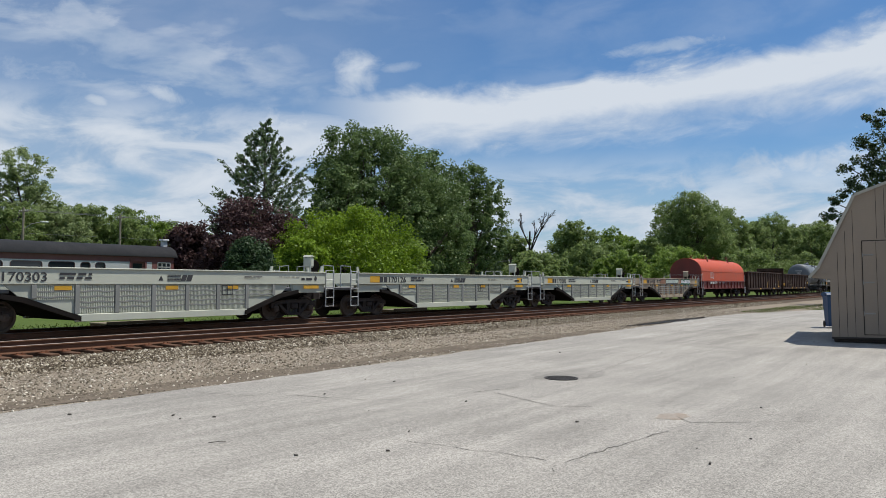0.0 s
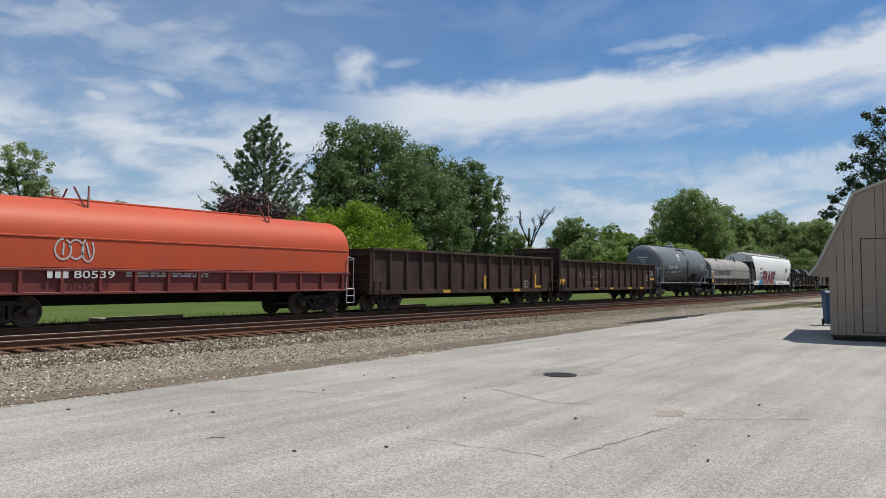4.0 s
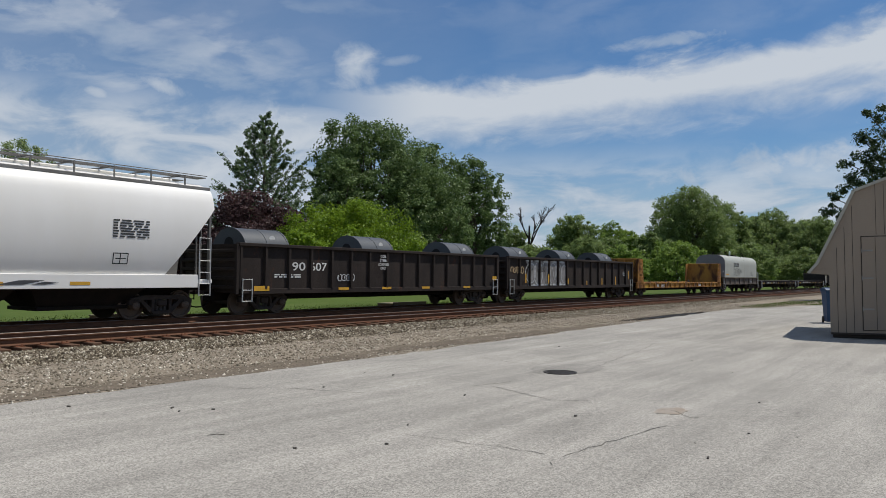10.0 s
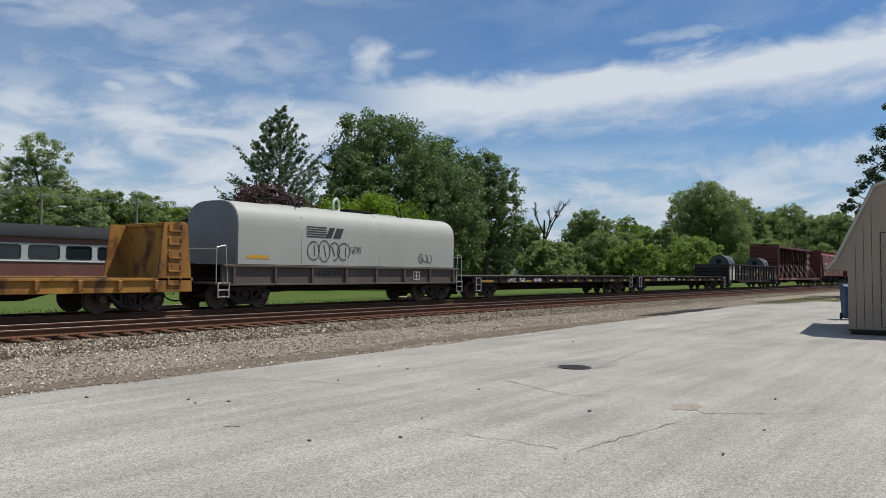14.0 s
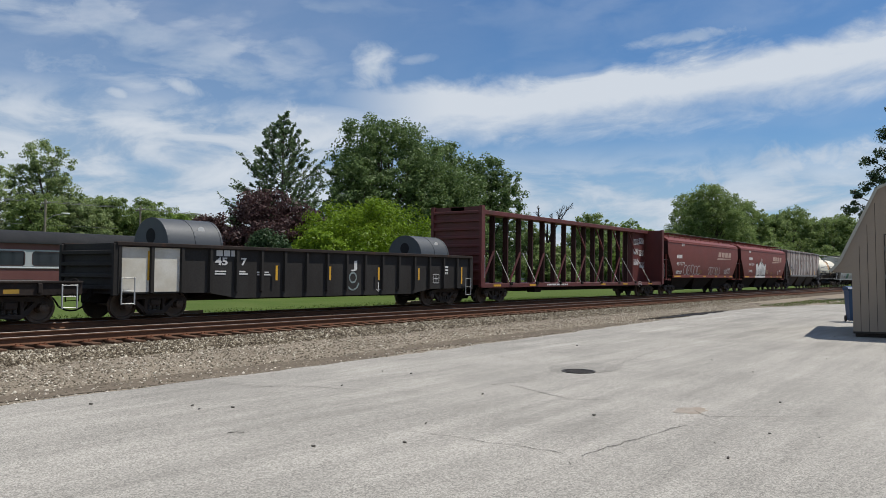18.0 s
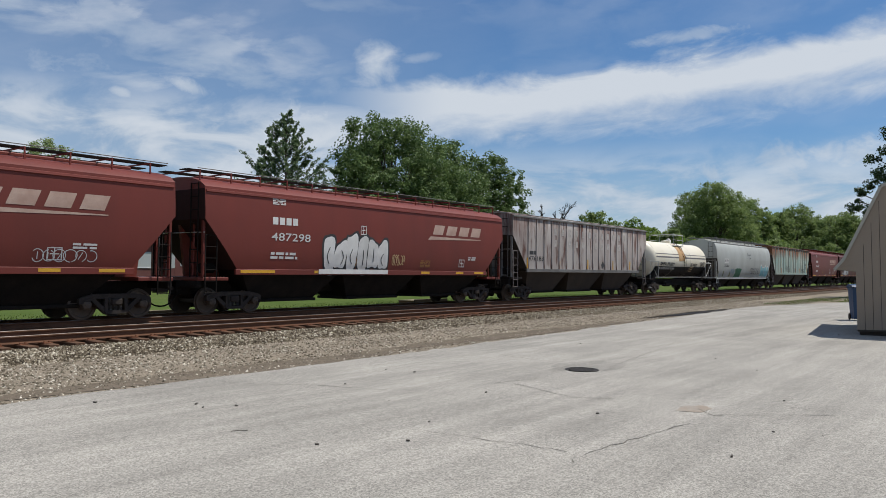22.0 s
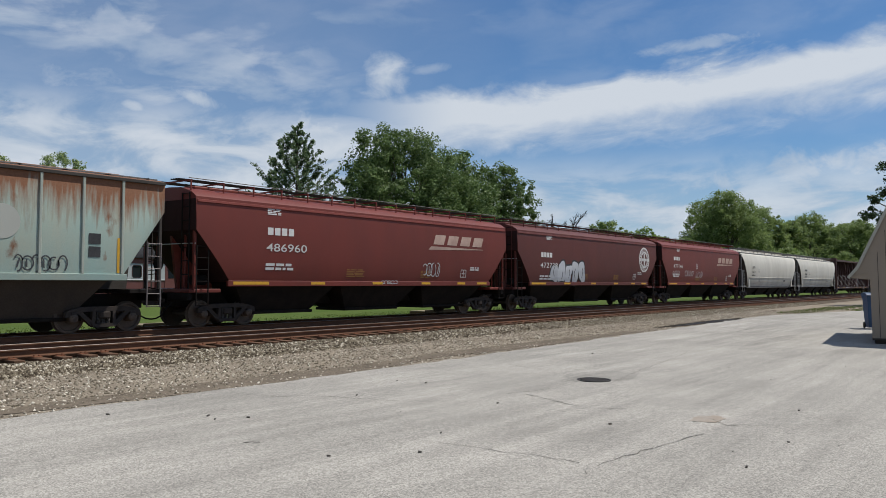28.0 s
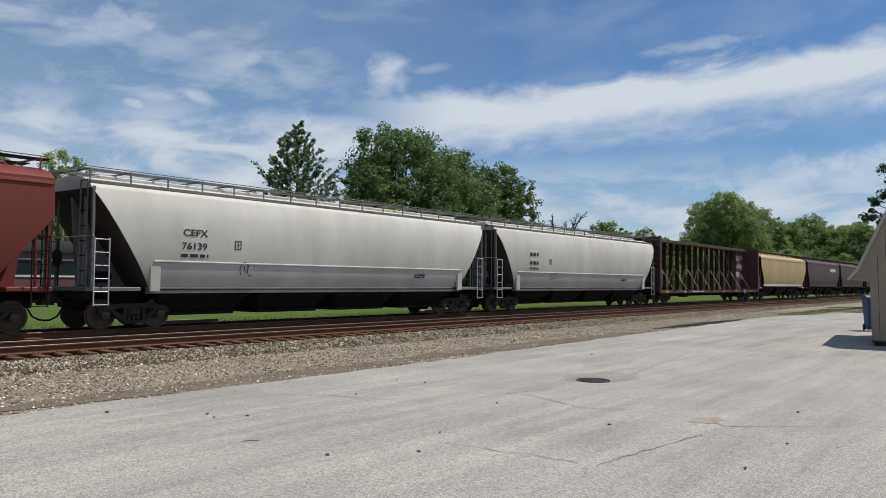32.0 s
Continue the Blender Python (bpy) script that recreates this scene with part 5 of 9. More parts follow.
P = {
    "red": mat("oxide_red", (0.185, 0.038, 0.027), 0.55, spec=0.3, second=(0.130, 0.032, 0.024), scale=0.5, amount=0.8, fine=30, grain=0.05, bump=0.06, streak=2.5),
    "red2": mat("dark_oxide_red", (0.128, 0.035, 0.027), 0.55, spec=0.3, second=(0.085, 0.026, 0.022), scale=0.5, amount=0.8, fine=30, grain=0.05, bump=0.06, streak=2.5),
    "beam": mat("centerbeam_red", (0.125, 0.025, 0.021), 0.6, second=(0.080, 0.023, 0.020), scale=0.9, amount=0.8, fine=30, grain=0.07, streak=2, rust=0.25, rust_col=(0.11, 0.04, 0.02)),
    "beam3": mat("grimy_post_red", (0.046, 0.021, 0.018), 0.85, second=(0.030, 0.017, 0.015), scale=0.9, amount=0.8, fine=30, spec=0.2, streak=2),
    "beam2": mat("old_brown_red", (0.075, 0.030, 0.024), 0.65, second=(0.05, 0.022, 0.02), scale=0.9, amount=0.8, fine=30, rust=0.4, rust_col=(0.12, 0.05, 0.025), streak=2),
    "well": mat("pale_grey_green", (0.53, 0.54, 0.44), 0.75, spec=0.3, second=(0.42, 0.43, 0.35), scale=0.7, amount=0.7, fine=30, grain=0.06, streak=3),
    "well2": mat("rusty_grey", (0.47, 0.39, 0.28), 0.65, second=(0.33, 0.25, 0.17), scale=0.9, amount=0.9, fine=30, rust=0.45, rust_col=(0.20, 0.09, 0.04), streak=3),
    "orange": mat("orange_red_paint", (0.50, 0.074, 0.024), 0.55, spec=0.3, second=(0.37, 0.075, 0.035), scale=0.6, amount=0.6, fine=30, grain=0.04, streak=3),
    "orange2": mat("dull_red_paint", (0.20, 0.035, 0.025), 0.65, second=(0.12, 0.03, 0.025), scale=1, amount=0.8, streak=2),
    "brown": mat("rusty_brown", (0.038, 0.023, 0.018), 0.9, spec=0.2, second=(0.092, 0.058, 0.044), scale=1.1, amount=1.0, fine=25, grain=0.10, rust=0.3, rust_col=(0.10, 0.045, 0.028), streak=1.6, bump=0.3),
    "black": mat("faded_black", (0.021, 0.016, 0.014), 0.9, second=(0.046, 0.034, 0.028), scale=0.8, amount=0.9, fine=25, grain=0.1, rust=0.18, rust_col=(0.10, 0.045, 0.028), streak=2, spec=0.25),
    "dgrey": mat("charcoal_paint", (0.027, 0.024, 0.022), 0.85, spec=0.2, second=(0.046, 0.044, 0.041), scale=0.8, amount=0.8, fine=25, grain=0.08, streak=3),
    "tank": mat("slate_grey_tank", (0.160, 0.176, 0.190), 0.52, spec=0.35, second=(0.12, 0.130, 0.140), scale=0.5, amount=0.7, fine=30, grain=0.05, bump=0.04, streak=3),
    "cream": mat("cream_tank", (0.76, 0.71, 0.59), 0.45, second=(0.66, 0.58, 0.43), scale=0.5, amount=0.7, fine=30, grain=0.03, bump=0.04, streak=3),
    "tankblack": mat("tank_black", (0.018, 0.017, 0.017), 0.7, spec=0.2, scale=1, fine=30),
    "tanstain": mat("rusty_tan_band", (0.55, 0.36, 0.16), 0.6, second=(0.40, 0.20, 0.08), scale=1.2, amount=1, fine=30, streak=3),
    "coil": mat("warm_grey_hood", (0.325, 0.302, 0.267), 0.6, spec=0.3, second=(0.215, 0.196, 0.170), scale=0.9, amount=0.95, fine=30, grain=0.05, bump=0.05, streak=2.5),
    "coilbody": mat("grimy_grey_body", (0.165, 0.142, 0.115), 0.85, spec=0.2, second=(0.085, 0.066, 0.05), scale=1.2, amount=0.95, fine=25, rust=0.3, rust_col=(0.12, 0.06, 0.035), streak=3),
    "coil2": mat("pale_hood", (0.42, 0.425, 0.375), 0.55, second=(0.35, 0.345, 0.30), scale=0.6, amount=0.7, fine=30, grain=0.05, bump=0.05, streak=2.5),
    "coil2body": mat("grimy_taupe_body", (0.135, 0.112, 0.094), 0.85, spec=0.2, second=(0.085, 0.068, 0.056), scale=1.2, amount=0.9, fine=25, streak=3),
    "hoodend": mat("slate_hood_end", (0.19, 0.20, 0.215), 0.55, scale=0.8, fine=30),
    "white": mat("white_paint", (0.80, 0.78, 0.74), 0.42, second=(0.70, 0.67, 0.61), scale=0.5, amount=0.6, fine=30, grain=0.03, bump=0.04, streak=4),
    "offwhite": mat("dusty_white", (0.62, 0.59, 0.52), 0.6, spec=0.3, second=(0.46, 0.43, 0.37), scale=0.6, amount=0.85, fine=30, grain=0.04, bump=0.05, streak=3),
    "lgrey": mat("light_grey_paint", (0.44, 0.455, 0.43), 0.55, spec=0.3, second=(0.29, 0.285, 0.26), scale=0.5, amount=0.7, fine=30, grain=0.04, bump=0.05, streak=3),
    "ribbed": mat("streaky_grey", (0.47, 0.43, 0.40), 0.8, spec=0.25, second=(0.27, 0.22, 0.20), scale=1.1, amount=0.95, fine=25, grain=0.08, rust=0.42, rust_col=(0.15, 0.066, 0.048), streak=4.5, eaves=(2.2, 4.6, 0.22)),
    "mint": mat("rusty_mint", (0.285, 0.395, 0.355), 0.7, spec=0.3, second=(0.37, 0.365, 0.285), scale=0.8, amount=0.8, fine=25, grain=0.06, rust=0.12, rust_col=(0.24, 0.088, 0.034), streak=2.2, eaves=(2.5, 4.5, 0.46)),
    "tan": mat("tan_paint", (0.56, 0.40, 0.20), 0.55, second=(0.40, 0.27, 0.13), scale=0.7, amount=0.8, fine=30, streak=3),
    "yellow": mat("weathered_yellow", (0.46, 0.225, 0.045), 0.75, spec=0.25, second=(0.24, 0.105, 0.038), scale=0.9, amount=0.9, fine=25, grain=0.08, rust=0.56, rust_col=(0.13, 0.058, 0.032), streak=2),
    "cover": mat("coil_cover_grey", (0.057, 0.063, 0.070), 0.55, second=(0.055, 0.06, 0.065), scale=1, amount=0.7, fine=30, grain=0.05),
    "greyend": mat("dirty_grey", (0.19, 0.185, 0.175), 0.6, second=(0.10, 0.09, 0.08), scale=0.9, amount=0.9, fine=25, streak=3),
    "darkbrown": mat("dark_brown_paint", (0.075, 0.028, 0.022), 0.55, second=(0.05, 0.022, 0.02), scale=0.6, amount=0.8, fine=30, streak=2.5),
    # these two hold soot and the shade of the car ends in one colour
    "grime_shade": mat("sooty_shade_grey", (0.075, 0.066, 0.058), 0.9, second=(0.04, 0.034, 0.03), scale=0.9, amount=0.9, fine=25, spec=0.2, streak=2),
    "grime_shade_red": mat("sooty_shade_red", (0.050, 0.021, 0.018), 0.9, second=(0.026, 0.014, 0.012), scale=0.9, amount=0.9, fine=25, spec=0.2, streak=2),
    "dirt": mat("grimy_brown", (0.062, 0.047, 0.036), 0.85, second=(0.030, 0.024, 0.020), scale=0.8, amount=0.9, fine=25, streak=2),
    "paleblank": mat("bare_primer", (0.68, 0.65, 0.57), 0.7, second=(0.50, 0.45, 0.34), scale=1.5, amount=0.9, fine=25),
}
G = {
    "maroon": mat("graffiti_maroon", (0.20, 0.022, 0.03), 0.55, scale=1.5, amount=0.5),
    "blue": mat("graffiti_blue", (0.035, 0.20, 0.36), 0.55, scale=1.5, amount=0.5),
    "silver": mat("graffiti_silver", (0.60, 0.61, 0.63), 0.5, scale=1.5, amount=0.4),
    "green": mat("graffiti_green", (0.01, 0.13, 0.06), 0.55),
    "aqua": mat("graffiti_aqua", (0.20, 0.48, 0.54), 0.55, scale=2, amount=0.6),
    "tan": mat("graffiti_tan", (0.60, 0.42, 0.22), 0.6),
    "line": mat("graffiti_line", (0.55, 0.56, 0.56), 0.6),
    "dark": mat("graffiti_dark", (0.06, 0.06, 0.065), 0.6),
    "mintg": mat("graffiti_mint", (0.52, 0.60, 0.53), 0.6, scale=2),
}

# ---- parts that all cars share ----
AX = 0.89  # half the wheelbase of a bogie
WR = 0.44


def side_frame_mesh():
    m = Mesh()
    top = [(-1.13, 0.47), (-1.13, 0.62), (-0.98, 0.69), (-0.62, 0.76), (0.62, 0.76), (0.98, 0.69), (1.13, 0.62), (1.13, 0.47), (1.01, 0.47), (0.95, 0.54), (0.83, 0.54), (0.72, 0.60), (0.30, 0.63), (-0.30, 0.63), (-0.72, 0.60), (-0.83, 0.54), (-0.95, 0.54), (-1.01, 0.47)]
    m.prism(top, -0.075, 0.075, "y")
    for s in (-1, 1):
        m.prism([(s * 0.80, 0.60), (s * 0.66, 0.62), (s * 0.24, 0.26), (s * 0.38, 0.20)], -0.07, 0.07, "y")
        m.prism([(s * 0.37, 0.24), (s * 0.27, 0.24), (s * 0.25, 0.64), (s * 0.35, 0.64)], -0.08, 0.08, "y")
        m.cbox(s * 0.80, s * 0.98, -0.10, 0.10, 0.52, 0.62, 0.02)
    m.prism([(-0.40, 0.27), (-0.32, 0.17), (0.32, 0.17), (0.40, 0.27)], -0.11, 0.11, "y")
    return m.data("side_frame", truck_m)


def spring_mesh():
    m = Mesh()
    prof = []
    for i in range(9):
        z = 0.272 + i * 0.04
        prof += [(z, 0.045), (z + 0.012, 0.066), (z + 0.026, 0.066)]
    m.lathe(prof, 8, "z", (0, 0, 0))
    return m.data("spring", spring_m)


def wheelset_mesh():
    """Turns about its own centre, the axle lying along y."""
    m = Mesh()
    m.tube((0, -1.0, 0), (0, 1.0, 0), 0.085, 12)
    for s in (-1, 1):
        def Y(a):
            return s * a
        m.lathe([(Y(0.69), 0.37), (Y(0.685), 0.462), (Y(0.715), 0.466), (Y(0.728), 0.445), (Y(0.815), 0.437), (Y(0.82), 0.37), (Y(0.775), 0.345), (Y(0.775), 0.15), (Y(0.84), 0.13), (Y(0.84), 0.09)], 28, "y")
        m.lathe([(Y(0.90), 0.10), (Y(0.905), 0.13), (Y(1.10), 0.13), (Y(1.13), 0.095), (Y(1.145), 0.03)], 14, "y")
        for k in range(3):
            a = 2.0944 * k
            m.tube((0.07 * math.cos(a), Y(1.12), 0.07 * math.sin(a)), (0.07 * math.cos(a), Y(1.16), 0.07 * math.sin(a)), 0.018, 6)
    return m.data("wheelset", wheel_m, True)


ME = {"side_frame": side_frame_mesh(), "spring": spring_mesh(), "wheelset": wheelset_mesh()}
ME["bolster"] = Mesh().cbox(-0.17, 0.17, -1.16, 1.16, 0.42, 0.62, 0.03).cbox(-0.22, 0.22, -0.25, 0.25, 0.60, 0.74, 0.03).cbox(-0.62, -0.52, -0.95, 0.95, 0.36, 0.46, 0.02).cbox(0.52, 0.62, -0.95, 0.95, 0.36, 0.46, 0.02).data("bogie", truck_m)
ME["brake_shoe"] = Mesh().cbox(-0.05, 0.05, -0.07, 0.07, 0.30, 0.60, 0.02).data("brake_shoe", truck_m)
ME["rung"] = Mesh().tube((-0.21, 0, 0), (0.21, 0, 0), 0.013, 6).data("rung", bright)
ME["rung_dark"] = Mesh().tube((-0.21, 0, 0), (0.21, 0, 0), 0.014, 6).data("rung", under)
ME["rung_grey"] = Mesh().tube((-0.21, 0, 0), (0.21, 0, 0), 0.014, 6).data("rung", rail_grey)
ME["coupler"] = Mesh().cbox(-0.75, -0.12, -0.07, 0.07, 0.80, 0.94, 0.02).prism([(-0.16, -0.16), (0.02, -0.19), (0.06, -0.06), (0.0, 0.02), (0.05, 0.14), (-0.06, 0.18), (-0.18, 0.12)], 0.73, 1.0, "z").data("coupler", truck_m)
ME["hose"] = Mesh().path([(-0.2, 0.32, 0.80), (0.0, 0.30, 0.62), (0.10, 0.22, 0.40), (0.25, 0.12, 0.30), (0.40, 0.0, 0.28)], 0.025, 6).data("air_hose", under)
WHEELS = {-1: [], 1: []}
TRAIN = []


def bogie(car, x):
    b = part("bogie", ME["bolster"], None, car, at=(x, 0, 0))
    for s in (-1, 1):
        part("side_frame", ME["side_frame"], None, b, at=(0, s * 1.02, 0))
        for x_ in (-0.15, 0.0, 0.15):
            part("spring", ME["spring"], None, b, at=(x_, s * 1.02, 0))
        w = part("wheelset", ME["wheelset"], None, b, at=(s * AX, 0, WR))
        WHEELS[s].append(w)
        for q in (-1, 1):
            part("brake_shoe", ME["brake_shoe"], None, b, at=(s * (AX - 0.52), q * 0.76, 0))
    return b


def ladder(car, x, y, z0, z1, w=0.42, along="x", material=None, step=0.36):
    """Two stiles with rungs; along says which way the rungs run."""
    material = material or bright
    la = None
    for s in (-1, 1):
        d = s * w / 2
        p = (x + d, y) if along == "x" else (x, y + d)
        la = part("stile" if la else "ladder", Mesh().cbox(p[0] - 0.018, p[0] + 0.018, p[1] - 0.018, p[1] + 0.018, z0, z1, 0.005), material, la or car)
    n = max(2, int((z1 - z0) / step))
    rung = ME["rung"] if material is bright else ME["rung_grey"] if material is rail_grey else ME["rung_dark"]
    for i in range(n + 1):
        r = part("rung", rung, None, la, at=(x, y, z0 + 0.03 + (z1 - z0 - 0.06) * i / n))
        if along != "x":
            r.rotation_euler.z = radians(90)
    return la


def handrail(car, pts, r=0.016, material=None, name="handrail"):
    return part(name, Mesh().path(pts, r, 6), material or bright, car)


def start_car(i, name, label, category, boxes=None, ends=True, truck_in=None):
    """A car between two couplings, on its bogies."""
    a, b = CARS[i], CARS[i + 1]
    L = b - a
    car = thing(name, label, category, "cars of the freight train", at=((a + b) / 2, TRACKS[1], RAIL))
    car["run_x"] = (a + b) / 2
    TRAIN.append(car)
    tc = L / 2 - (2.15 if truck_in is None else truck_in)
    for s in (-1, 1):
        bogie(car, s * tc)
        c = part("coupler", ME["coupler"], None, car, at=(s * (L / 2 - 0.03), 0, 0))
        h = part("air_hose", ME["hose"], None, car, at=(s * (L / 2 - 0.35), 0, 0))
        if s < 0:
            c.rotation_euler.z = h.rotation_euler.z = math.pi
    return car, L, tc


TEXT = {}


def text_mesh(body, bold):
    if (body, bold) not in TEXT:
        cu = bpy.data.curves.new("letters", "FONT")
        cu.body, cu.offset, cu.resolution_u = body, bold, 3
        ob = bpy.data.objects.new("letters", cu)
        me = bpy.data.meshes.new_from_object(ob)
        bpy.data.objects.remove(ob)
        co = np.array([v.co[:2] for v in me.vertices])
        TEXT[body, bold] = (co, [tuple(p.vertices) for p in me.polygons])
    return TEXT[body, bold]


def sliced(verts, faces, step=0.14):
    """Cuts flat shapes (x, z) into level bands, so that they can follow a curved side."""
    zs = [v[1] for v in verts]
    if max(zs) - min(zs) < step * 1.5:
        return verts, faces
    bm = bmesh.new()
    vs = [bm.verts.new((x, 0, z)) for x, z in verts]
    for f in faces:
        try:
            bm.faces.new([vs[k] for k in f])
        except ValueError:
            pass
    z = min(zs) + step
    while z < max(zs):
        bmesh.ops.bisect_plane(bm, geom=list(bm.verts) + list(bm.edges) + list(bm.faces), plane_co=(0, 0, z), plane_no=(0, 0, 1))
        z += step
    bm.verts.index_update()
    out = [(v.co.x, v.co.z) for v in bm.verts], [tuple(v.index for v in f.verts) for f in bm.faces]
    bm.free()
    return out


def on_side(verts, faces, yf, lift):
    v, f = sliced(verts, faces)
    return Mesh().add([(x, -yf(z) - lift, z) for x, z in v], f)


def letters(car, body, x0, x1, z0, h, material, yf, bold=0.012, name="lettering", label="", lift=0.012, slant=0.0):
    """Letters of height h from x0 to x1, laid on the near side, whose half-width at height z is yf(z)."""
    co, faces = text_mesh(body, bold)
    lo, hi = co.min(0), co.max(0)
    u = (co - lo) / (hi - lo)
    return flat_part(name, on_side([(x0 + a * (x1 - x0) + slant * b * h, z0 + b * h) for a, b in u], faces, yf, lift), material, car, label)


def flat_part(name, m, material, parent, label=""):
    me = bpy.data.meshes.new(name)
    me.from_pydata(m.v, [], m.f)
    me.materials.append(material)
    return part(name, me, material, parent, label)


def patch(car, quads, material, yf, name="marking", label="", lift=0.008, cells=3):
    """Painted patches: outlines of (x, z) on the near side."""
    if name in ("reflector", "placard", "owner_mark", "graffiti_backing", "overspray", "repaint_patch", "graffiti_peak", "graffiti_edge", "rust_panel") and len(quads) > 1:
        for q in quads:
            ob = patch(car, [q], material, yf, name, label, lift)
        return ob
    m = Mesh()
    for q in quads:
        s = on_side(q, [tuple(range(len(q)))], yf, lift)
        m.add(s.v, s.f)
    return flat_part(name, m, material, car, label)


def rect(x0, x1, z0, z1):
    return [(x0, z0), (x1, z0), (x1, z1), (x0, z1)]


def bars(car, x0, x1, z, rows, h, material, yf, name="stencil", seed=0):
    """Small writing as plain bars."""
    r = random.Random(seed + int(abs(x0) * 100))
    q = []
    for i in range(rows):
        x = x0
        while x < x1 - 0.05:
            w = min(r.uniform(0.12, 0.5), x1 - x)
            q.append(rect(x, x + w, z - i * h * 1.6, z - i * h * 1.6 + h))
            x += w + 0.07
    ob = patch(car, q, material, yf, name, lift=0.012)
    ob["kind"] = "stuff"
    return ob


def frame_mark(car, x, z, w, h, material, yf, lift=0.012):
    t = 0.03
    return patch(car, [rect(x, x + w, z, z + t), rect(x, x + w, z + h - t, z + h), rect(x, x + t, z, z + h), rect(x + w - t, x + w, z, z + h), rect(x + w * 0.45, x + w * 0.45 + t, z, z + h), rect(x + 0.08, x + w - 0.08, z + h * 0.45, z + h * 0.45 + t)], material, yf, "stencil_box", lift=lift)


def tag(car, x0, x1, z0, z1, material, yf, n=5, seed=1, w=0.028, lift=0.014):
    """A sprayed scrawl of loops: no letters, only strokes."""
    r = random.Random(seed)
    m = Mesh()

    def stroke(pts):
        for (ax, az), (bx, bz) in zip(pts, pts[1:]):
            d = Vector((bx - ax, bz - az))
            if d.length < 1e-4:
                continue
            nn = Vector((-d.y, d.x)).normalized() * w
            m.add([(px, -yf(pz) - lift, pz) for px, pz in ((ax + nn.x, az + nn.y), (ax - nn.x, az - nn.y), (bx - nn.x, bz - nn.y), (bx + nn.x, bz + nn.y))], [(0, 1, 2, 3)])

    cw = (x1 - x0) / n
    for i in range(n):
        cx, cz = x0 + cw * (i + 0.5), (z0 + z1) / 2
        rx, rz, ph = cw * r.uniform(0.42, 0.6), (z1 - z0) / 2 * r.uniform(0.75, 1.0), r.uniform(0, 6.28)
        a1 = r.uniform(4.2, 6.3)
        stroke([(cx + rx * math.cos(ph + a1 * k / 14) * (1 + 0.2 * math.sin(3 * k / 14)), cz + rz * math.sin(ph + a1 * k / 14)) for k in range(15)])
        if r.random() < 0.7:
            stroke([(cx + r.uniform(-rx, rx) * 0.6, cz - rz * 0.6), (cx + r.uniform(-rx, rx) * 0.6, cz + rz * 0.6)])
    return flat_part("graffiti", m, material, car, "sprayed graffiti scrawl")


def throwup(car, x0, x1, z0, z1, fill, line, yf, n=6, seed=1, lift=0.008):
    """Swollen sprayed letter shapes, with a dark outline: no readable word."""
    r = random.Random(seed)
    cw = (x1 - x0) / n
    first = None
    for i in range(n):
        cx, top = x0 + cw * (i + 0.5), z1 - (z1 - z0) * r.uniform(0.0, 0.25)
        low, lean, turn = z0 + (z1 - z0) * r.uniform(0, 0.06), r.uniform(-0.25, 0.25) * cw, r.random() < 0.5
        shape = []
        p1, p2, fat = r.uniform(0, 6.28), r.uniform(0, 6.28), r.uniform(0.55, 0.8)
        for k in range(28):
            a = 6.2832 * k / 28
            cu, cv = math.cos(a), math.sin(a)
            q = (1 + 0.13 * math.sin(2 * a + p1) + 0.10 * math.sin(3 * a + p2)) * 0.5 / max(abs(cu), abs(cv)) ** fat
            shape.append((0.5 + cu * q, 0.5 + cv * q))
        ob = None
        for mm, grow, lf in ((line, 1.0, lift + 0.0006 * (i % 2)), (fill, 0.0, lift + 0.006 + 0.0006 * (i % 2))):
            pts = []
            for u, v in shape:
                u, v = (1 - u if turn else u) - 0.5, v - 0.5
                zz = (low + top) / 2 + v * (top - low + 0.19 * grow)
                xx = cx + lean * v + u * (cw * 1.0 + 0.17 * grow)
                pts.append((xx, zz))
            ob = flat_part("graffiti_fill" if ob else "graffiti_outline", on_side(pts, [tuple(range(len(pts)))], yf, lf), mm, ob or car, "pale sprayed graffiti shape" if ob else "dark outline of a sprayed shape")
        first = first or ob
    ob = first
    s = random.Random(seed + 50)
    for i in range(n):
        cx = x0 + cw * (i + 0.5)
        za, hh, bend = z0 + (z1 - z0) * s.uniform(0.12, 0.3), (z1 - z0) * s.uniform(0.3, 0.48), s.uniform(-0.25, 0.25) * cw
        left = [(cx + bend * math.sin(3.14 * k / 6), za + hh * k / 6) for k in range(7)]
        patch(car, [left + [(px + 0.045, pz) for px, pz in reversed(left)]], line, yf, "graffiti_stroke", "dark sprayed stroke", lift + 0.012)
    return ob


def interp(pts):
    zs = [p[1] for p in pts]
    ys = [p[0] for p in pts]
    return lambda z: float(np.interp(z, zs, ys))


# ---- covered hoppers ----
PROF = {
    "tear": [(1.47, 1.50), (1.52, 1.75), (1.575, 2.2), (1.60, 2.8), (1.60, 3.4), (1.57, 3.95), (1.55, 4.22), (1.49, 4.27), (1.28, 4.40), (0.7, 4.56), (0.0, 4.60)],
    "round": [(1.34, 1.22), (1.45, 1.5), (1.55, 1.9), (1.61, 2.4), (1.63, 2.9), (1.61, 3.4), (1.54, 3.8), (1.42, 4.12), (1.26, 4.30), (0.7, 4.48), (0.0, 4.52)],
    "flat": [(1.54, 1.68), (1.54, 4.48), (1.50, 4.54), (1.2, 4.60), (0.0, 4.68)],
}


